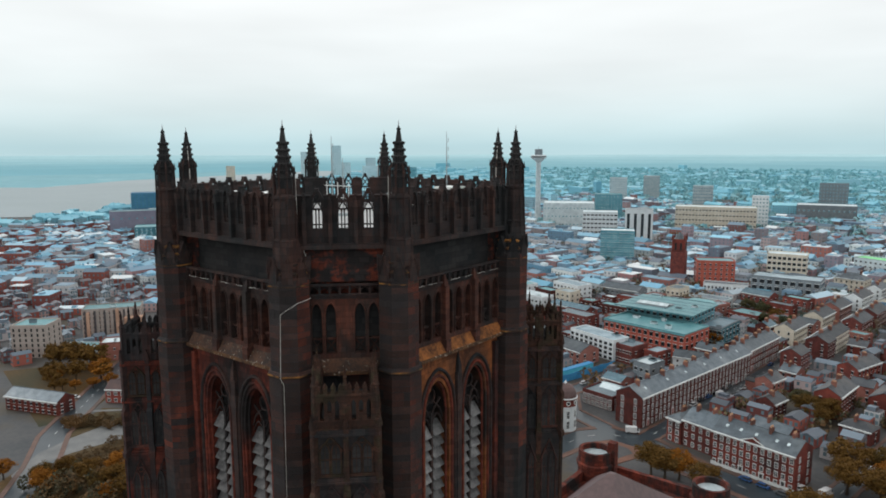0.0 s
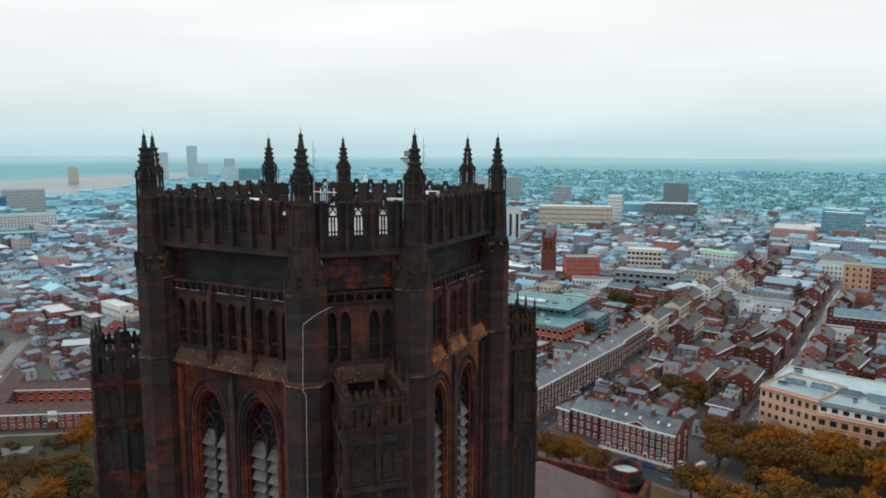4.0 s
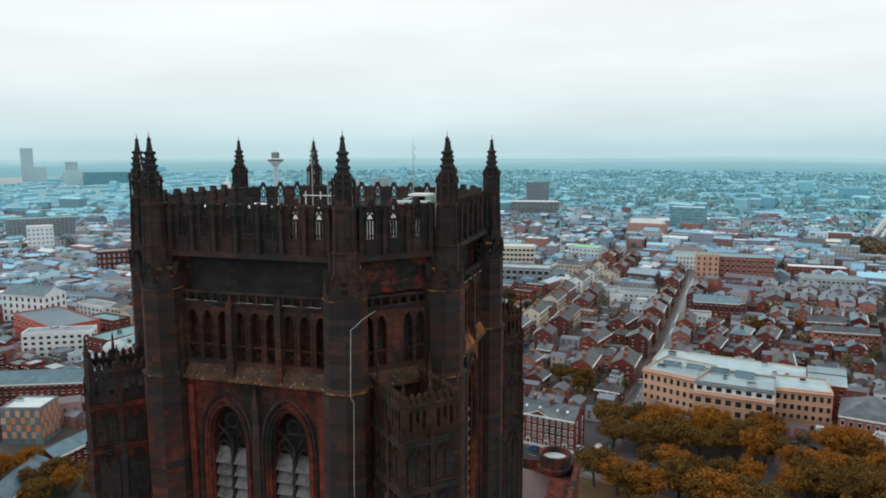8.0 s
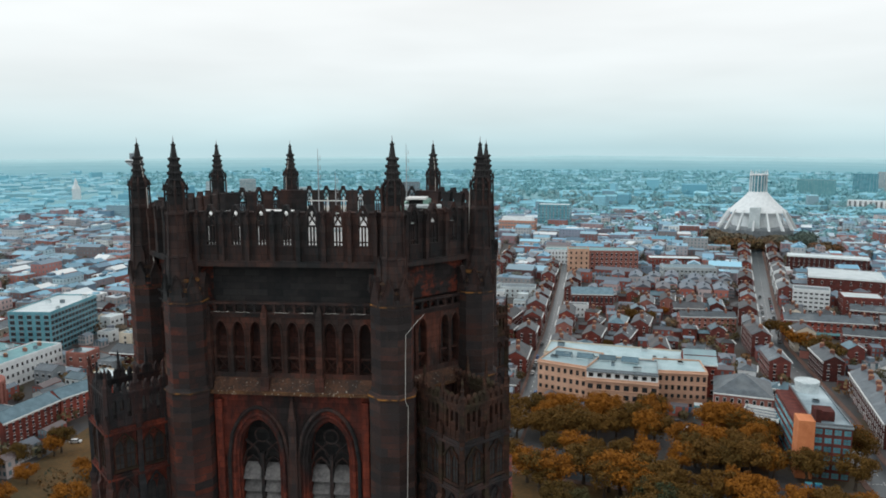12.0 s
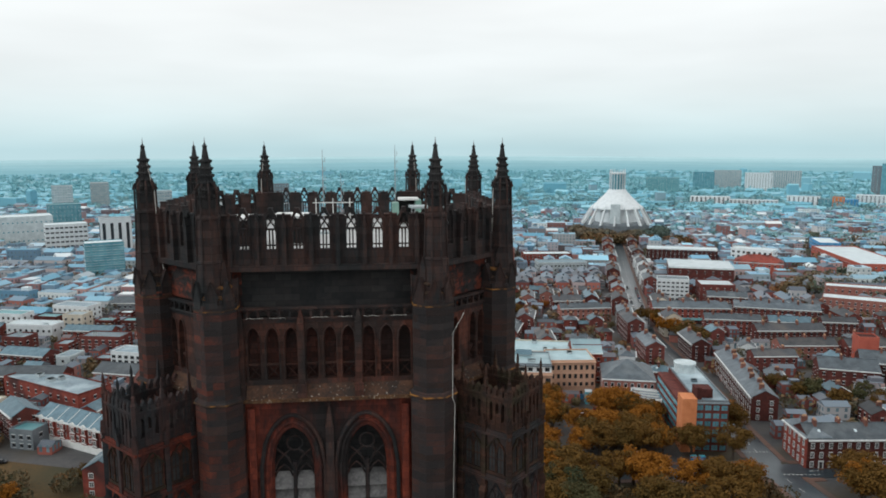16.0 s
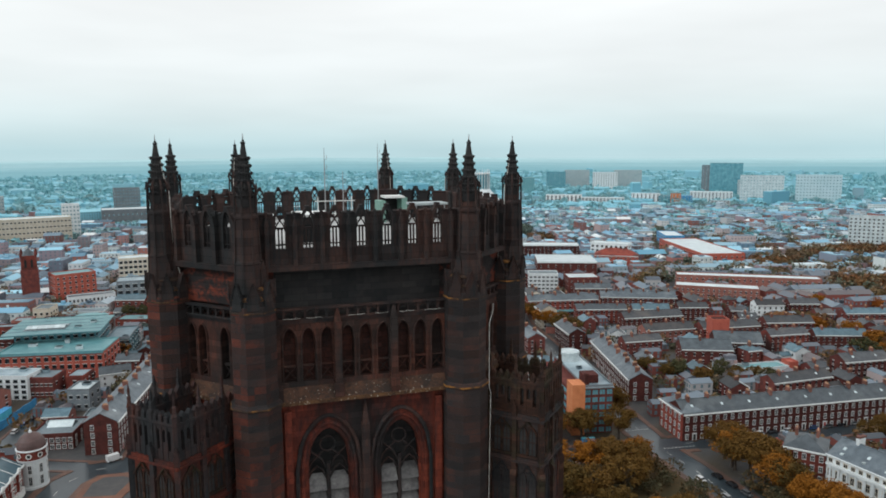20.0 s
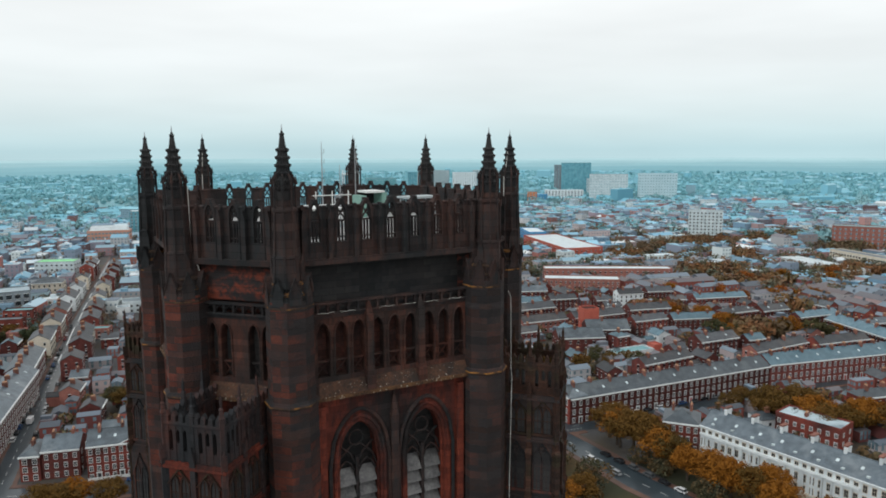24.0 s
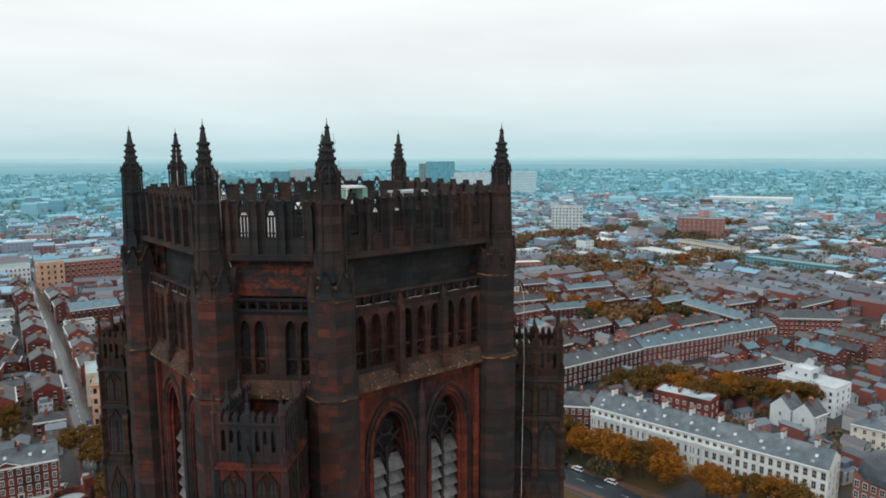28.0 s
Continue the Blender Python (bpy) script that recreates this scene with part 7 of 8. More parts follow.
for road, side, y0, y1, seed, pale in ((3, 1, 345, 660, 41, 0.45), (3, -1, 312, 660, 42, 0.4), (4, 1, 262, 600, 43, 0.15), (4, -1, 285, 600, 44, 0.15), (2, 1, 262, 735, 45, 0.25), (2, -1, 268, 735, 46, 0.3)):
    line_street(road, side, y0, y1, seed, pale)
FAR_ROWS = []
vv = 150
while vv < 1150:
    uu = -900 + rng.uniform(0, 30)
    while uu < 1050:
        p = E1 * vv + E2 * uu
        z = zone(p.x, p.y)
        r = p.length
        if z == "terraces":
            w, d, h = rng.uniform(18, 40), rng.uniform(8.5, 10.5), rng.uniform(7, 10)
        else:
            w, d, h = rng.uniform(9, 30), rng.uniform(8, 15), rng.uniform(5.5, 10.5) + (rng.uniform(2, 9) if r > 600 and rng.random() < 0.1 else 0)
        block = random.Random(int(p.x // 95) * 31 + int(p.y // 80) * 7)
        across, lean = block.random() < (0.18 if r < 470 else 0.36), block.uniform(-9, 9)
        if across:
            w, d = min(w, 22), min(d, 11)
        deg = -math.degrees(GRID) + lean + (90 if across else 0) + rng.uniform(-3, 3)
        q = p + E2 * ((d if across else w) / 2)
        turn = pose(q.x, q.y, 0, 0, 0, deg)
        pts = [turn @ Vector((w * s, d * k, 0)) for s in (-0.5, -0.25, 0, 0.25, 0.5) for k in (-0.5, 0.5)]
        ok = z and rng.random() < (0.93 if r < 560 else 0.88) and all(is_free(k.x, k.y, 1.0) for k in pts)
        if ok and r < 470:
            house_row(q.x, q.y, w, d, h, deg, z == "terraces")
        elif ok:
            FAR_ROWS.append((q.x, q.y, w, d, h, deg, z))
        elif z and r < 700:
            for k in range(3):
                s = rng.uniform(0.1, 0.9) * w
                c = p + E2 * s
                if is_free(c.x, c.y, 4.0):
                    if r < 470:
                        house_row(c.x, c.y, rng.uniform(8, 12), 8, rng.uniform(5, 8), deg + rng.choice([0, 90]), z == "terraces")
                    else:
                        FAR_ROWS.append((c.x, c.y, 11, 9, rng.uniform(6, 9), deg, z))
                    break
        uu += (d if across else w) + rng.uniform(1.5, 8)
    vv += 24 if vv < 520 else 19


def joined_town(name, rows, label, wall_mat, roof_mat, windows=True):
    """Buildings too far off to tell apart singly: walls, roofs and windows joined."""
    walls, roofs, glass = Mesh(), Mesh(), Mesh()
    for x, y, w, d, h, deg, z in rows:
        m = pose(x, y, 0, 0, 0, deg)
        walls.box(-w / 2, -d / 2, 0, w / 2, d / 2, h, m)
        if z == "terraces" or rng.random() < 0.4:
            k = d * 0.24
            roofs.add([(-w / 2, -d / 2 - 0.3, h), (w / 2, -d / 2 - 0.3, h), (w / 2, d / 2 + 0.3, h), (-w / 2, d / 2 + 0.3, h), (-w / 2, 0, h + k), (w / 2, 0, h + k)],
                      [(0, 1, 5, 4), (2, 3, 4, 5), (0, 4, 3), (1, 2, 5)], m)
            for c in range(int(w / 12)):
                roofs.box(-w / 2 + 5 + 12 * c, -0.5, h, -w / 2 + 6 + 12 * c, 0.8, h + k + 1.6, m)
        else:
            roofs.box(-w / 2 + 0.3, -d / 2 + 0.3, h, w / 2 - 0.3, d / 2 - 0.3, h + 0.3, m)
            for c in range(rng.randint(0, 2)):
                a, b = rng.uniform(-w / 2 + 2, w / 2 - 5), rng.uniform(-d / 2 + 2, d / 2 - 4)
                roofs.box(a, b, h, a + rng.uniform(2, 6), b + rng.uniform(2, 4), h + rng.uniform(1, 3), m)
        if not windows and math.hypot(x, y) > 1400:
            continue
        n, s = max(2, int(w / 3.4)), max(2, int(h / 3.2))
        for j in range(s):
            zz = 1.0 + j * (h - 0.5) / s
            for i in range(n):
                xx = -w / 2 + (i + 0.5) * w / n
                glass.add([(xx - 0.6, -d / 2 - 0.06, zz), (xx + 0.6, -d / 2 - 0.06, zz), (xx + 0.6, -d / 2 - 0.06, zz + 1.6), (xx - 0.6, -d / 2 - 0.06, zz + 1.6)], [(0, 1, 2, 3)], m)
            for i in range(3):
                yy = -d / 2 + (i + 0.5) * d / 3
                for sx, o in ((-1, (0, 1, 2, 3)), (1, (3, 2, 1, 0))):
                    xx = sx * (w / 2 + 0.06)
                    glass.add([(xx, yy + 0.6, zz), (xx, yy - 0.6, zz), (xx, yy - 0.6, zz + 1.6), (xx, yy + 0.6, zz + 1.6)], [o], m)
    t = thing(name, pose(0, 0, 0), label, "town", "", "stuff")
    for n, g, mt in (("walls", walls, wall_mat), ("roofs", roofs, roof_mat), ("windows", glass, GLASS_IS)):
        tagged(part(n, g, mt, t), kind="stuff")


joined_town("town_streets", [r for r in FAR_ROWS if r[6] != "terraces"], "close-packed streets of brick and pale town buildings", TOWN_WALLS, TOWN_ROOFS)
joined_town("house_streets", [r for r in FAR_ROWS if r[6] == "terraces"], "close-packed streets of brick terraced houses", HOUSE_WALLS, HOUSE_ROOFS)
SHEDS = []
for i in range(9000):
    r, az = rng.uniform(195, 560), rng.uniform(-84, 97)
    x, y = r * math.sin(radians(az)), r * math.cos(radians(az))
    if len(SHEDS) < 1300 and is_free(x, y, 3.2):
        w, d, deg = rng.uniform(5, 11), rng.uniform(4, 6.4), -11 + rng.choice([0, 90]) + rng.uniform(-4, 4)
        SHEDS.append((x, y, w, d, rng.uniform(2.6, 6.5), deg, rng.choice(["terraces", "terraces", "town"])))
        claim(pose(x, y, 0, 0, 0, deg), -w / 2, -d / 2, w / 2, d / 2, 1.0)
LEFT_ROWS = []
for i in range(4200):
    r, az = 250 + 780 * rng.random() ** 0.8, rng.uniform(-90, -48)
    x, y = r * math.sin(radians(az)), r * math.cos(radians(az))
    if len(LEFT_ROWS) < 1100 and x > -1080 and is_free(x, y, 5.0):
        w, d, deg = rng.uniform(9, 26), rng.uniform(7, 12), 38 + rng.choice([0, 90]) + rng.uniform(-6, 6)
        LEFT_ROWS.append((x, y, w, d, rng.uniform(4, 9), deg, rng.choice(["terraces", "town", "town"])))
        claim(pose(x, y, 0, 0, 0, deg), -w / 2, -d / 2, w / 2, d / 2, 0.5)
joined_town("dockside_streets", LEFT_ROWS, "dense low workshops and houses towards the docks", HOUSE_WALLS, TOWN_ROOFS)
joined_town("yard_buildings", SHEDS, "small brick outbuildings and sheds filling the back yards", HOUSE_WALLS, HOUSE_ROOFS)
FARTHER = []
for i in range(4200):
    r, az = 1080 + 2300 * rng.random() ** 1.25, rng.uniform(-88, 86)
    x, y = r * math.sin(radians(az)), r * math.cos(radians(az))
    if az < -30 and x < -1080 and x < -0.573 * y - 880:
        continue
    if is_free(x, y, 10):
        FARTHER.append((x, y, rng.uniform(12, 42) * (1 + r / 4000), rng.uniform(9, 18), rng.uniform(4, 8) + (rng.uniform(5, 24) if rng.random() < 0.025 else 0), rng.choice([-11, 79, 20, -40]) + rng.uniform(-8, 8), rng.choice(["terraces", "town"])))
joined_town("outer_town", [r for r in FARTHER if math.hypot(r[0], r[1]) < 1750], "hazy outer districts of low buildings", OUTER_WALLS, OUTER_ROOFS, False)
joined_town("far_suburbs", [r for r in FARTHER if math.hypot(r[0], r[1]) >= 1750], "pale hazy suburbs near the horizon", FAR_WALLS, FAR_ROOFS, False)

# ---- trees ----
def crown_mesh(seed, leaves, size, material, squash=0.8):
    """A crown of leaf clumps on several boughs: height 1 at the top, radius about 0.5."""
    r = np.random.RandomState(seed)
    k = 44
    c = r.normal(size=(k, 3))
    c /= np.linalg.norm(c, axis=1)[:, None]
    c *= 0.20 + 0.15 * r.rand(k, 1)
    c[:, 2] = np.where(c[:, 2] < 0, c[:, 2] * 0.75, c[:, 2] * squash) + 0.62
    rad = 0.075 + 0.075 * r.rand(k)
    which = r.randint(0, k, leaves)
    d = r.normal(size=(leaves, 3))
    d[:, 2] += 0.35
    d /= np.linalg.norm(d, axis=1)[:, None]
    p = c[which] + d * rad[which][:, None] * (0.50 + 0.62 * r.rand(leaves, 1))
    n = d + 0.45 * r.normal(size=(leaves, 3))
    n /= np.linalg.norm(n, axis=1)[:, None]
    u = np.cross(n, r.normal(size=(leaves, 3)))
    u /= np.linalg.norm(u, axis=1)[:, None]
    w = np.cross(n, u)
    s = size * (0.6 + 0.8 * r.rand(leaves, 1))
    v = np.stack([p - u * s, p + w * s * 0.6, p + u * s, p - w * s * 0.6], 1).reshape(-1, 3)
    me = bpy.data.meshes.new("crown")
    me.from_pydata(v.tolist(), [], np.arange(leaves * 4).reshape(-1, 4).tolist())
    me.materials.append(material)
    return me


def trunk_mesh(seed):
    r = random.Random(seed)
    g = Mesh().tube([(0, 0, 0), (0.01, 0, 0.15), (0, 0.01, 0.34), (0.01, 0, 0.6)], [0.035, 0.026, 0.02, 0.008], 7)
    for i in range(6):
        a, z = i * 1.05 + r.random(), 0.22 + 0.06 * i * r.uniform(0.6, 1.1)
        l = r.uniform(0.16, 0.28)
        g.tube([(0, 0, z), (math.cos(a) * l * 0.5, math.sin(a) * l * 0.5, z + l * 0.55), (math.cos(a) * l, math.sin(a) * l, z + l)], [0.014, 0.009, 0.004], 5)
    return g.data("trunk", BARK)


TRUNKS = [trunk_mesh(i) for i in range(3)]
NEAR = {k: [crown_mesh(10 * j + i, 4600, 0.021, mt) for i in range(4)] for j, (k, mt) in enumerate((("orange", LEAF_ORANGE), ("olive", LEAF_OLIVE), ("green", LEAF_GREEN), ("rust", LEAF_RUST)))}
MID = {k: [crown_mesh(50 + 10 * j + i, 1300, 0.038, mt) for i in range(3)] for j, (k, mt) in enumerate((("orange", LEAF_ORANGE), ("olive", LEAF_OLIVE), ("green", LEAF_GREEN), ("rust", LEAF_RUST)))}
LABELS = {"orange": "broad autumn tree with golden-orange leaves", "olive": "autumn tree with dull olive-brown leaves", "green": "dark green tree among the houses", "rust": "autumn tree with rust-red leaves"}


def tree(x, y, h, kind, near=True, wide=1.15):
    near = near and math.hypot(x, y) < 285
    t = thing("tree", pose(x, y, 0, 0, 0, rng.uniform(0, 360)), LABELS[kind], "tree", "trees")
    s = Matrix.Diagonal((h * wide, h * wide, h, 1))
    part("trunk", rng.choice(TRUNKS), None, t, "", s)
    part("crown", rng.choice((NEAR if near else MID)[kind]), None, t, "", s)


def grove(n, x0, y0, x1, y1, h0, h1, kinds, spread, near=True):
    for i in range(n):
        f = (i + 0.5) / n
        x, y = x0 + (x1 - x0) * f + rng.uniform(-spread, spread), y0 + (y1 - y0) * f + rng.uniform(-spread, spread)
        tree(x, y, rng.uniform(h0, h1), rng.choice(kinds), near, rng.uniform(1.15, 1.5))


# the wooded bank below the cathedral and the street trees
grove(11, 20, 206, 82, 213, 11.5, 14.5, ["orange", "orange", "olive"], 5)
grove(10, 20, 193, 80, 197, 11.5, 14.5, ["olive", "orange", "olive"], 4)
grove(10, 12, 160, 75, 148, 12, 15.5, ["olive", "olive", "orange"], 5)
grove(14, 20, 138, 118, 122, 10, 14, ["olive", "olive", "green", "orange"], 9)
grove(7, 97, 203, 118, 195, 12, 15.5, ["orange", "olive"], 4)
grove(6, 84, 184, 112, 181, 11, 14, ["olive", "orange"], 4)
grove(3, 137, 186, 143, 180, 12, 15, ["orange", "olive"], 2.5)
tree(132, 161.5, 14, "olive", True, 1.2)
grove(8, 82, 174, 117, 167, 11, 14, ["olive", "orange", "olive"], 4)
grove(6, 28, 176, 80, 170, 10, 13, ["olive", "orange"], 3)
grove(12, 55, 148, 122, 136, 11, 14.5, ["olive", "orange", "olive"], 5)
grove(12, 30, 112, 120, 100, 9, 13, ["olive", "green", "olive", "orange"], 9)
grove(5, 156, 134, 162, 112, 13, 16, ["orange", "orange", "olive"], 3)
grove(9, 158, 108, 164, 60, 12, 15.5, ["orange", "olive", "orange"], 3)
grove(5, 164, 56, 170, 20, 11, 14, ["orange", "olive"], 3)
grove(14, 226, 112, 256, 66, 13, 17, ["orange", "olive", "olive"], 7)
grove(4, 222, 132, 242, 124, 8, 11, ["orange", "olive"], 3)
grove(5, -32, 174, -16, 170, 9, 12, ["orange", "olive"], 4)
grove(5, -8, 262, 10, 252, 8, 11, ["green", "olive", "orange"], 5)
grove(5, -312, 98, -294, 110, 13, 16, ["olive", "olive", "rust"], 4)
grove(4, -296, 90, -272, 106, 9, 12, ["orange", "olive", "rust"], 4)
grove(3, -276, 88, -262, 104, 5, 7, ["olive", "orange"], 1.5)
grove(5, -160, 140, -140, 170, 8, 11, ["olive", "orange"], 5)
grove(5, -186, 74, -166, 92, 5, 8, ["orange", "olive", "olive"], 6)
grove(12, -196, 40, -150, 62, 6, 9, ["olive", "orange", "olive"], 8)
grove(8, -312, 92, -276, 84, 5, 8, ["orange", "olive"], 4)
grove(7, -178, 60, -150, 96, 9, 12, ["olive", "orange", "green"], 13)
grove(10, -190, 100, -118, 122, 8, 12, ["olive", "orange"], 12)
grove(8, -140, 140, -92, 168, 7, 10, ["orange", "olive"], 9)
grove(6, 178, 335, 186, 296, 10, 14, ["orange", "olive"], 4)
grove(4, 178, 362, 183, 345, 9, 12, ["olive", "orange"], 3)
grove(6, 188, 232, 205, 205, 8, 11, ["green", "olive"], 7)
grove(6, 212, 214, 236, 196, 7, 10, ["olive", "green"], 6)
grove(3, 96, 380, 106, 376, 9, 11, ["olive"], 4)
grove(7, 310, 275, 345, 250, 9, 12, ["rust", "orange"], 7)
grove(16, 316, 230, 372, 170, 10, 14, ["green", "olive", "orange"], 14)
grove(12, 380, 300, 470, 240, 9, 13, ["orange", "rust", "olive"], 22, False)
grove(12, 440, 360, 540, 300, 9, 13, ["rust", "orange", "olive"], 26, False)
grove(5, -70, 430, -40, 400, 9, 12, ["green", "olive"], 8, False)
grove(5, -90, 330, -60, 350, 8, 11, ["orange", "olive"], 7, False)
made = 0
for i in range(900):
    r, az = rng.uniform(200, 900), rng.uniform(-80, 78)
    x, y = r * math.sin(radians(az)), r * math.cos(radians(az))
    if made < 10 and is_free(x, y, 0.5) and (az > 5 or rng.random() < 0.3):
        tree(x, y, rng.uniform(6, 11), rng.choice(["olive", "orange", "green", "green", "rust"]), False)
        made += 1


def clumps(name, label, seed, n, r0, r1, az0, az1, s0, s1, per, size, colors, power=1.0, areas=(), loose=0.5, patch=0.09):
    """Many small trees joined, each a cloud of leaf tufts."""
    r = np.random.RandomState(seed)
    keep = []
    for i in range(n):
        rad, az = r0 + (r1 - r0) * r.rand() ** power, radians(r.uniform(az0, az1))
        x, y, s = rad * math.sin(az), rad * math.cos(az), r.uniform(s0, s1)
        if is_free(x, y, 1.0):
            keep.append((x, y, s))
    for x0, y0, x1, y1, count in areas:
        keep += [(r.uniform(x0, x1), r.uniform(y0, y1), r.uniform(s0, s1)) for i in range(count)]
    k = np.repeat(np.array(keep), per, 0)
    m = len(k)
    d = r.normal(size=(m, 3))
    d /= np.linalg.norm(d, axis=1)[:, None]
    p = np.stack([k[:, 0], k[:, 1], k[:, 2] * 0.6], 1) + d * k[:, 2:3] * np.array([0.62, 0.62, 0.46]) * (0.72 + 0.32 * r.rand(m, 1))
    a = np.cross(d, r.normal(size=(m, 3)))
    a /= np.linalg.norm(a, axis=1)[:, None]
    b = np.cross(d, a)
    a, b = a + loose * r.normal(size=(m, 3)), b + loose * r.normal(size=(m, 3))
    a, b = a / np.linalg.norm(a, axis=1)[:, None] * size, b / np.linalg.norm(b, axis=1)[:, None] * size
    me = bpy.data.meshes.new(name)
    me.from_pydata(np.stack([p - a, p + b, p + a, p - b], 1).reshape(-1, 3).tolist(), [], np.arange(4 * m).reshape(-1, 4).tolist())
    me.materials.append(mat(name + "_leaves", colors[0], colors[1], patch, 0.85, 2, (0.40, 0.60), 0.0, c3=colors[2], c3_at=(0.50, 0.60), c3_scale=patch * 1.7, vary=0.3))
    tagged(new(name, me), label, "trees", kind="stuff")


clumps("garden_trees", "small garden trees and hedges between the houses", 3, 3000, 200, 720, -46, 97, 3.0, 7.5, 40, 0.95, [(0.05, 0.055, 0.030), (0.125, 0.062, 0.022), (0.080, 0.060, 0.026)])


clumps("bank_shrubs", "dark olive shrubs and young trees on the cathedral bank", 8, 0, 0, 1, 0, 1, 3.5, 7.5, 200, 0.44, [(0.030, 0.036, 0.018), (0.12, 0.058, 0.014), (0.05, 0.046, 0.018)], loose=1.5, patch=0.2,
       areas=((-190, 26, -150, 66, 34),  (20, 95, 132, 143, 100), (-150, 20, -60, 110, 50), (-140, 125, -85, 170, 18), (150, 62, 154, 112, 10)))


clumps("hedge_shrubs", "knee-high orange and olive shrubs between road and path", 9, 0, 0, 1, 0, 1, 1.6, 3.2, 150, 0.22, [(0.075, 0.050, 0.016), (0.150, 0.074, 0.018), (0.105, 0.058, 0.018)], loose=1.5, patch=0.07,
       areas=[(-236 + 6.5 * k, 66 + 5 * k, -228 + 6.5 * k, 77 + 5 * k, 22) for k in range(4)] + [(-236, 68, -224, 72, 14), (-206, 96, -196, 106, 22), (-200, 44, -180, 80, 60), (-202, 70, -186, 92, 40)])


for kind, cols in (("orange", [(0.145, 0.066, 0.026), (0.20, 0.082, 0.026), (0.10, 0.062, 0.030)]), ("olive", [(0.065, 0.056, 0.024), (0.15, 0.070, 0.022), (0.085, 0.06, 0.026)])):
    clumps("park_trees", "clustered autumn trees of a square, " + kind, 12 if kind == "orange" else 13, 0, 0, 1, 0, 1, 8, 13, 95, 1.3, cols,
           areas=[(x - a * 0.8, y - a * 0.5, x + a * 0.8, y + a * 0.5, (n * 2) // 5) for x, y, a, b, n in PARKS])

clumps("street_trees", "broad brown and olive trees lining outer streets", 21, 1700, 520, 1000, 36, 80, 7, 12, 64, 1.3, [(0.060, 0.074, 0.050), (0.155, 0.082, 0.040), (0.070, 0.088, 0.064)])
clumps("mount_trees", "dark green trees on the slopes round the conical cathedral", 22, 0, 0, 1, 0, 1, 12, 16, 110, 1.5, [(0.062, 0.098, 0.088), (0.080, 0.108, 0.084), (0.13, 0.092, 0.055)],
       areas=[(313 + 48 * math.cos(radians(a)) - 6, 783 + 48 * math.sin(radians(a)) - 6, 313 + 48 * math.cos(radians(a)) + 6, 783 + 48 * math.sin(radians(a)) + 6, 5) for a in list(range(150, 236, 12)) + list(range(262, 352, 12))])
# Leaf colours of both far woods carry painted haze, paler at the horizon.
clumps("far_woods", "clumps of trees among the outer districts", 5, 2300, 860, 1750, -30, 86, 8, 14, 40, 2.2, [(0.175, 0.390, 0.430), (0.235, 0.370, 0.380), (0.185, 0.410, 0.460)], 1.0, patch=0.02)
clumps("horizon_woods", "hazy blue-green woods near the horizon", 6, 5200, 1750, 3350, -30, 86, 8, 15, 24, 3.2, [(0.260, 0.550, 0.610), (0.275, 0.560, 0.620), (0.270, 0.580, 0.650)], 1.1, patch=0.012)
# Leaf tones are lightened and blued with painted haze.
clumps("town_trees", "dark trees in yards and squares of the town", 25, 1300, 380, 1150, -62, 44, 5, 10, 40, 1.25, [(0.100, 0.145, 0.132), (0.205, 0.120, 0.068), (0.125, 0.175, 0.165)], patch=0.03)

# ---- cars ----
PAINTS = [mat("car_paint_" + n, c, tuple(v * 1.1 for v in c), 1.0, 0.25, bump=0.0) for n, c in (("white", (0.62, 0.62, 0.62)), ("silver", (0.30, 0.31, 0.32)), ("black", (0.015, 0.015, 0.017)), ("blue", (0.03, 0.08, 0.2)), ("red", (0.28, 0.03, 0.03)), ("grey", (0.10, 0.105, 0.11)))]
RUBBER = mat("tyre_rubber", (0.012, 0.012, 0.012), (0.02, 0.02, 0.02), 2.0, 0.9)
BODY = Mesh().prism([(-2.1, -0.85), (2.1, -0.85), (2.1, 0.85), (-2.1, 0.85)], 0.3, 0.85, [(-2.05, -0.82), (2.0, -0.82), (2.0, 0.82), (-2.05, 0.82)])
BODY.prism([(-1.5, -0.68), (0.75, -0.68), (0.75, 0.68), (-1.5, 0.68)], 1.38, 1.45)
CABIN = Mesh().prism([(-1.95, -0.8), (1.25, -0.8), (1.25, 0.8), (-1.95, 0.8)], 0.85, 1.38, [(-1.5, -0.68), (0.75, -0.68), (0.75, 0.68), (-1.5, 0.68)])
WHEEL = Mesh().rings([(0.32, -0.1), (0.32, 0.1)], 10).data("wheel", RUBBER)
BODIES = [BODY.data("body", p) for p in PAINTS]
CABIN_DATA = CABIN.data("cabin", GLASS)
NAMES = ["white", "silver", "black", "dark blue", "red", "grey"]


def car(x, y, deg, i):
    t = thing("car", pose(x, y, 0.16, 0, 0, deg), NAMES[i] + " hatchback parked at the kerb", "car", "parked cars")
    part("body", BODIES[i], None, t)
    part("cabin", CABIN_DATA, None, t, "dark glazing")
    for a in (-1.3, 1.3):
        for b in (-0.8, 0.8):
            part("wheel", WHEEL, None, t, "", pose(a, b, 0.32, 90, 0, 0))


def car_row(a, b, n, side):
    a, b = Vector(a), Vector(b)
    d = (b - a).normalized()
    k = Vector((-d.y, d.x)) * side
    for i in range(n):
        if rng.random() < 0.8:
            p = a.lerp(b, (i + 0.5) / n) + k
            car(p.x, p.y, math.degrees(math.atan2(d.y, d.x)) + rng.choice([0, 180]), rng.choice([0, 0, 1, 2, 2, 3, 4, 5, 5]))


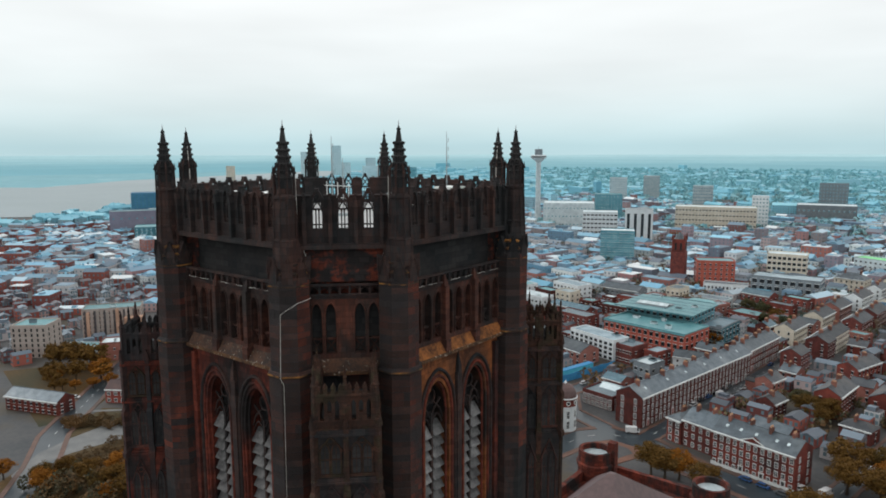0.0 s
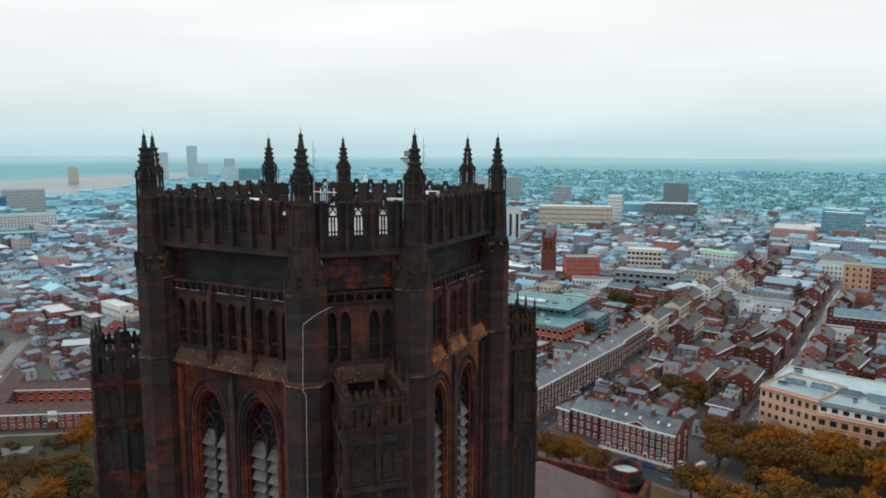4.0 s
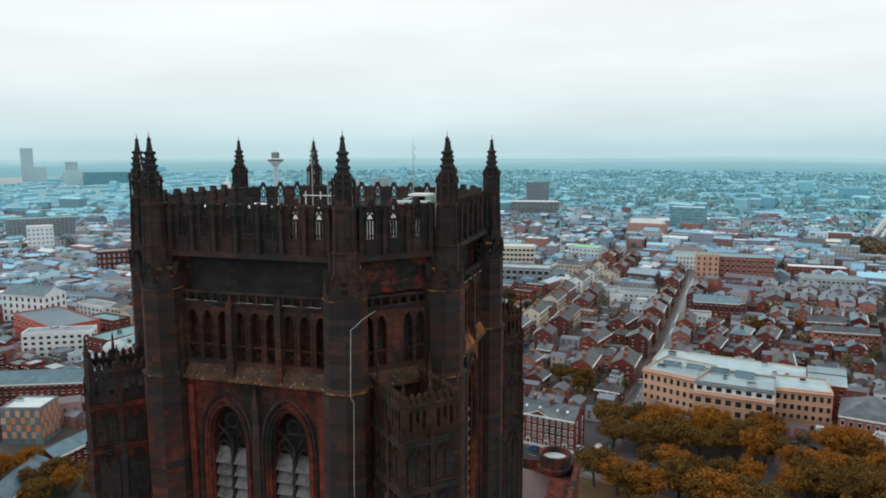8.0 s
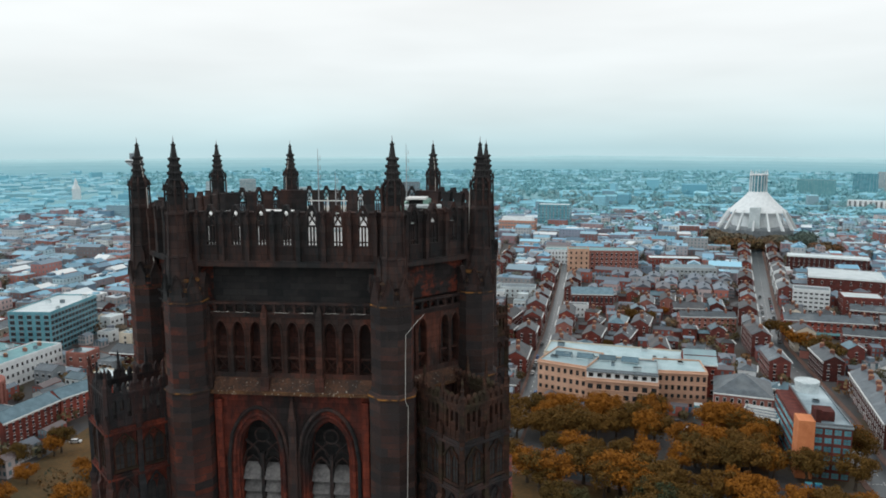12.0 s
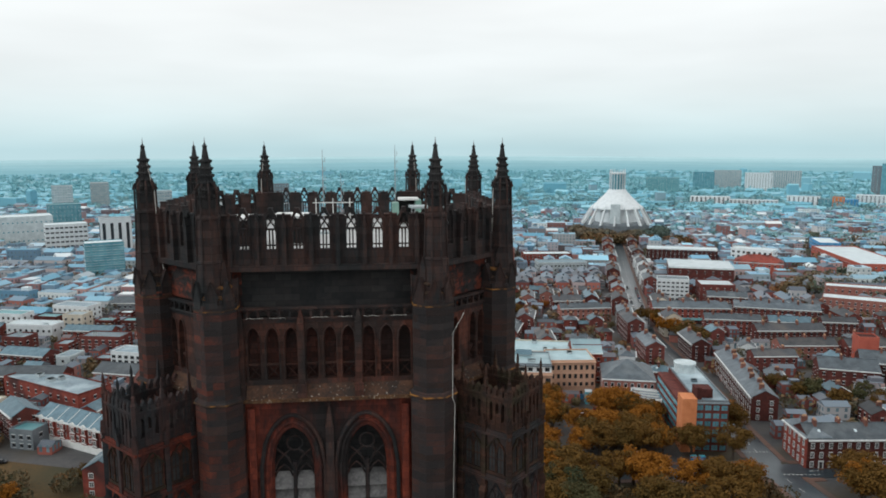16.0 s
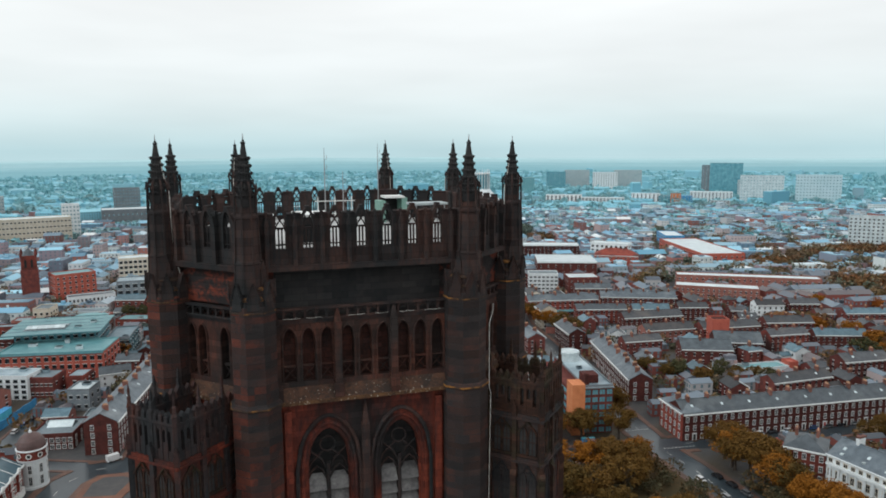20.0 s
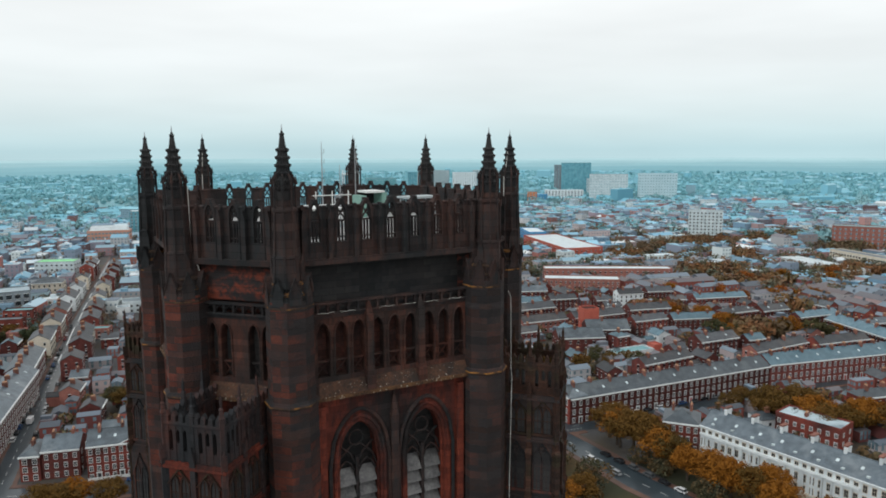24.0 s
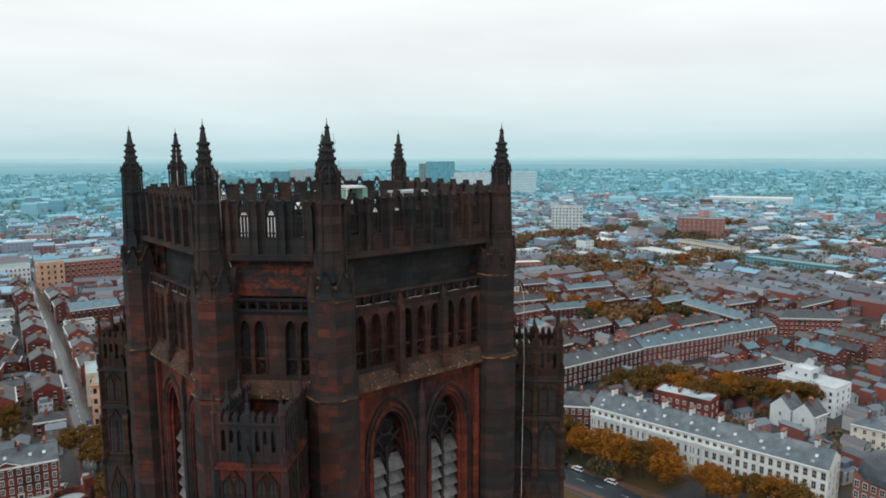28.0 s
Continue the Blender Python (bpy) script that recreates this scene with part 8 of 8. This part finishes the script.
car_row((-42, 216), (-33, 298), 12, -2.9)
car_row((-41, 240), (-33, 300), 9, 2.9)
car_row((-31, 306), (-16, 440), 16, -2.8)
car_row((-31, 306), (-16, 440), 12, 2.8)
car_row((22, 205), (30, 255), 8, -2.8)
car_row((32, 262), (44, 350), 10, 2.8)
car_row((148, 196), (154, 224), 4, -3.2)
car_row((170, 340), (213, 480), 16, -3.2)
car_row((170, 340), (213, 480), 8, 3.2)
car_row((142, 125), (146, 72), 8, 4.2)
car_row((143, 128), (143, 90), 3, -3.4)
car_row((170, 145.5), (258, 139.5), 14, 3.2)
car_row((-10, 182.6), (8, 178), 3, 3.6)
car_row((-92, 236), (-86, 264), 4, 2.2)
for x, y, d in ((88, 216, 20), (93, 213, 30), (99, 214, 15), (90, 208, 40), (-168, 146, 20), (-160, 152, 80), (-146, 176, 10), (-140, 180, 70), (-130, 186, 15), (-258, 78, 40), (-262, 84, 40), (205, 196, 10), (209, 199, 10), (213, 201, 10), (10, 190, 60)):
    car(x, y, d, rng.choice([0, 0, 2, 4, 5]))
van = thing("van", pose(17, 190, 0.1, 0, 0, 70), "white panel van parked by the terrace", "van")
part("body", Mesh().prism([(-2.6, -1), (2.6, -1), (2.6, 1), (-2.6, 1)], 0.4, 1.2).prism([(-2.6, -1), (1.6, -1), (1.6, 1), (-2.6, 1)], 1.2, 2.5), PAINTS[0], van)
part("windscreen", Mesh().prism([(1.62, -0.95), (2.4, -0.95), (2.4, 0.95), (1.62, 0.95)], 1.2, 2.3, [(1.62, -0.9), (1.75, -0.9), (1.75, 0.9), (1.62, 0.9)]), GLASS, van)
for a in (-1.6, 1.7):
    for b in (-0.95, 0.95):
        part("wheel", WHEEL, None, van, "", pose(a, b, 0.36, 90, 0, 0))
copy_thing(van, pose(-52, 200, 0.1, 0, 0, 30))
copy_thing(van, pose(-38, 262, 0.1, 0, 0, 80))

# ---- tower roof fittings and cables ----
for n, lab, x, y, w, d, a in (("roof_hatch", "white-topped timber housing on the tower roof", -7.4, -8.6, 2.2, 1.6, 8), ("roof_hatch", "white sloping-topped housing on the tower roof", -3.2, -7.2, 2.6, 1.6, -6)):
    t = thing(n, pose(x, y, 103.5, 0, 0, a), lab, "roof housing", "roof housings")
    part("housing", Mesh().box(-w / 2, -d / 2, 0, w / 2, d / 2, 2.2), STONE_DARK, t)
    part("cover", Mesh().box(-w / 2 - 0.15, -d / 2 - 0.15, 2.2, w / 2 + 0.15, d / 2 + 0.15, 2.4), WHITE, t, "white cover slab", pose(0, 0, 0.1, 5, 0, 0))
t = thing("roof_cabin", pose(7.5, 7.5, 103.5), "pale green steel cabin with open dark doorway", "cabin")
part("side_panel", Mesh().box(-1.6, -1.2, 0, -0.9, 1.2, 2.3), GREENBOX, t)
part("side_panel", Mesh().box(0.9, -1.2, 0, 1.5, 1.2, 2.6), GREENBOX, t)
# Black panel: the cabin's inner shade put into colour.
part("back_panel", Mesh().box(-0.9, 1.0, 0, 0.9, 1.2, 2.6), BLACKHOLE, t)
part("roof", Mesh().box(-0.95, -1.3, 2.6, 1.2, 1.3, 2.8), WHITE, t, "white flat top")
t = thing("roof_table", pose(9.2, -0.8, 103.5, 0, 0, 6), "pale flat slab canopy on legs", "canopy")
part("top", Mesh().box(-1.8, -1.1, 2.4, 1.8, 1.1, 2.6), CONCRETE, t)
for a in (-1.5, 1.5):
    for b in (-0.9, 0.9):
        part("leg", Mesh().tube([(a, b, 0), (a, b, 2.4)], 0.06, 5), METAL, t)
for x, y, top, lab in ((-0.9, -1.1, 111.5, "tall thin aerial mast with dipoles"), (6.3, 8.7, 112.0, "tall thin whip aerial"), (0.8, -1.2, 109.3, "short aerial mast with cross arms")):
    t = thing("aerial_mast", pose(x, y, 103.5), lab, "aerial", "roof aerials")
    part("pole", Mesh().tube([(0, 0, 0), (0, 0, (top - 103.5) * 0.7), (0, 0, top - 103.5)], [0.07, 0.05, 0.02], 6), METAL, t)
    part("base", Mesh().box(-0.4, -0.4, 0, 0.4, 0.4, 0.25), CONCRETE, t)
    for k in range(4):
        part("dipole", Mesh().tube([(0, 0, top - 104.6 - 0.9 * k), (0.22, 0, top - 104.6 - 0.9 * k), (0.22, 0, top - 104.2 - 0.9 * k)], 0.03, 4), METAL, t)
t = thing("roof_frame", pose(0, -1.2, 103.5), "white tubular scaffold frame on the roof", "frame")
for x in (-1.6, 0, 1.6):
    part("post", Mesh().tube([(x, 0, 0), (x, 0, 3.4)], 0.05, 5), WHITE, t)
for z in (1.8, 3.0):
    part("rail", Mesh().tube([(-1.9, 0, z), (1.9, 0, z)], 0.045, 5), WHITE, t)
t = thing("lightning_cable", pose(0, 0, 0), "thin pale lightning conductor running down the stonework", "cable", "lightning conductors")
part("conductor", Mesh().tube([(10.9, -14.6, 98.6), (10.5, -15.6, 98.3), (9.75, -16.75, 97.5), (9.7, -16.9, 92.3), (9.9, -16.75, 91.8), (9.75, -16.75, 82), (9.75, -16.75, 60)], 0.018, 5), CABLE, t)
for i, (x, y) in enumerate(OCT):
    t = thing("lightning_cable", pose(x, y, 0, 0, 0, 0), "thin pale lightning conductor down a pinnacle", "cable", "lightning conductors")
    a = math.atan2(-y, -x) + (0.9 if i % 2 else -0.9)
    c, s = math.cos(a), math.sin(a)
    part("conductor", Mesh().tube([(0.1 * c, 0.1 * s, 111.6), (0.62 * c, 0.62 * s, 109.0), (0.92 * c, 0.92 * s, 108.0), (0.98 * c, 0.98 * s, 103.2), (1.5 * c + 0.2 * s, 1.5 * s - 0.2 * c, 101.8), (1.55 * c, 1.55 * s, 100.6)], 0.035, 4), CABLE, t)
t = thing("gallery_wire", pose(0, 0, 0), "pale cable draped along the gallery balustrade", "cable", "lightning conductors")
for m, wide, i in FACES:
    if wide:
        for a, b in ((-6.2, -4.9), (-4.4, -3.2), (-1.2, 0.1), (0.9, 2.0), (2.9, 4.1), (5.0, 6.3)):
            part("wire", Mesh().tube([(a + (b - a) * k / 5, 0.46, 98.5 + 0.025 * math.sin(k * 1.7 + a)) for k in range(6)], 0.015, 4), CABLE, t, "", m)

# ---- lower roofs of the cathedral ----
low = thing("cathedral_transept", pose(0, 0, 0), "lower red sandstone range with pinkish lead roof", "cathedral")
part("wall", Mesh().box(-11, 22, 0, 19, 82, 42), STONE_RED, low)
PINK = mat("pinkish_lead", (0.075, 0.045, 0.046), (0.13, 0.078, 0.076), 0.15, 0.5, 8)
part("roof", Mesh().prism([(-9, 46), (13.5, 46), (13.5, 78), (-9, 78)], 42, 52.5, [(2, 61), (3, 61), (3, 62), (2, 62)]), PINK, low, "pinkish lead pyramid roof")
part("parapet", Mesh().box(-11, 81, 42, 19, 82, 44).box(-11, 22, 42, -10, 81, 44).box(18, 22, 42, 19, 81, 44), STONE_RED, low)
for x, y, z in ((-9, 78.5, 48), (13.8, 81.6, 46)):
    part("stair_turret", Mesh().rings([(3.6, 0), (3.6, z - 3.4), (3.9, z - 3.2), (3.9, z - 2.6), (3.5, z - 2.4), (3.5, z), (2.9, z), (2.8, z - 1.2)], 16, x, y), STONE_RED, low, "round stair turret with open ringed top")
    part("turret_floor", Mesh().rings([(2.8, z - 1.3), (2.8, z - 1.15)], 16, x, y), CONCRETE, low)
part("flue", Mesh().box(-6.4, 78.6, 40, -4.8, 80.2, 50), STONE_RED, low)
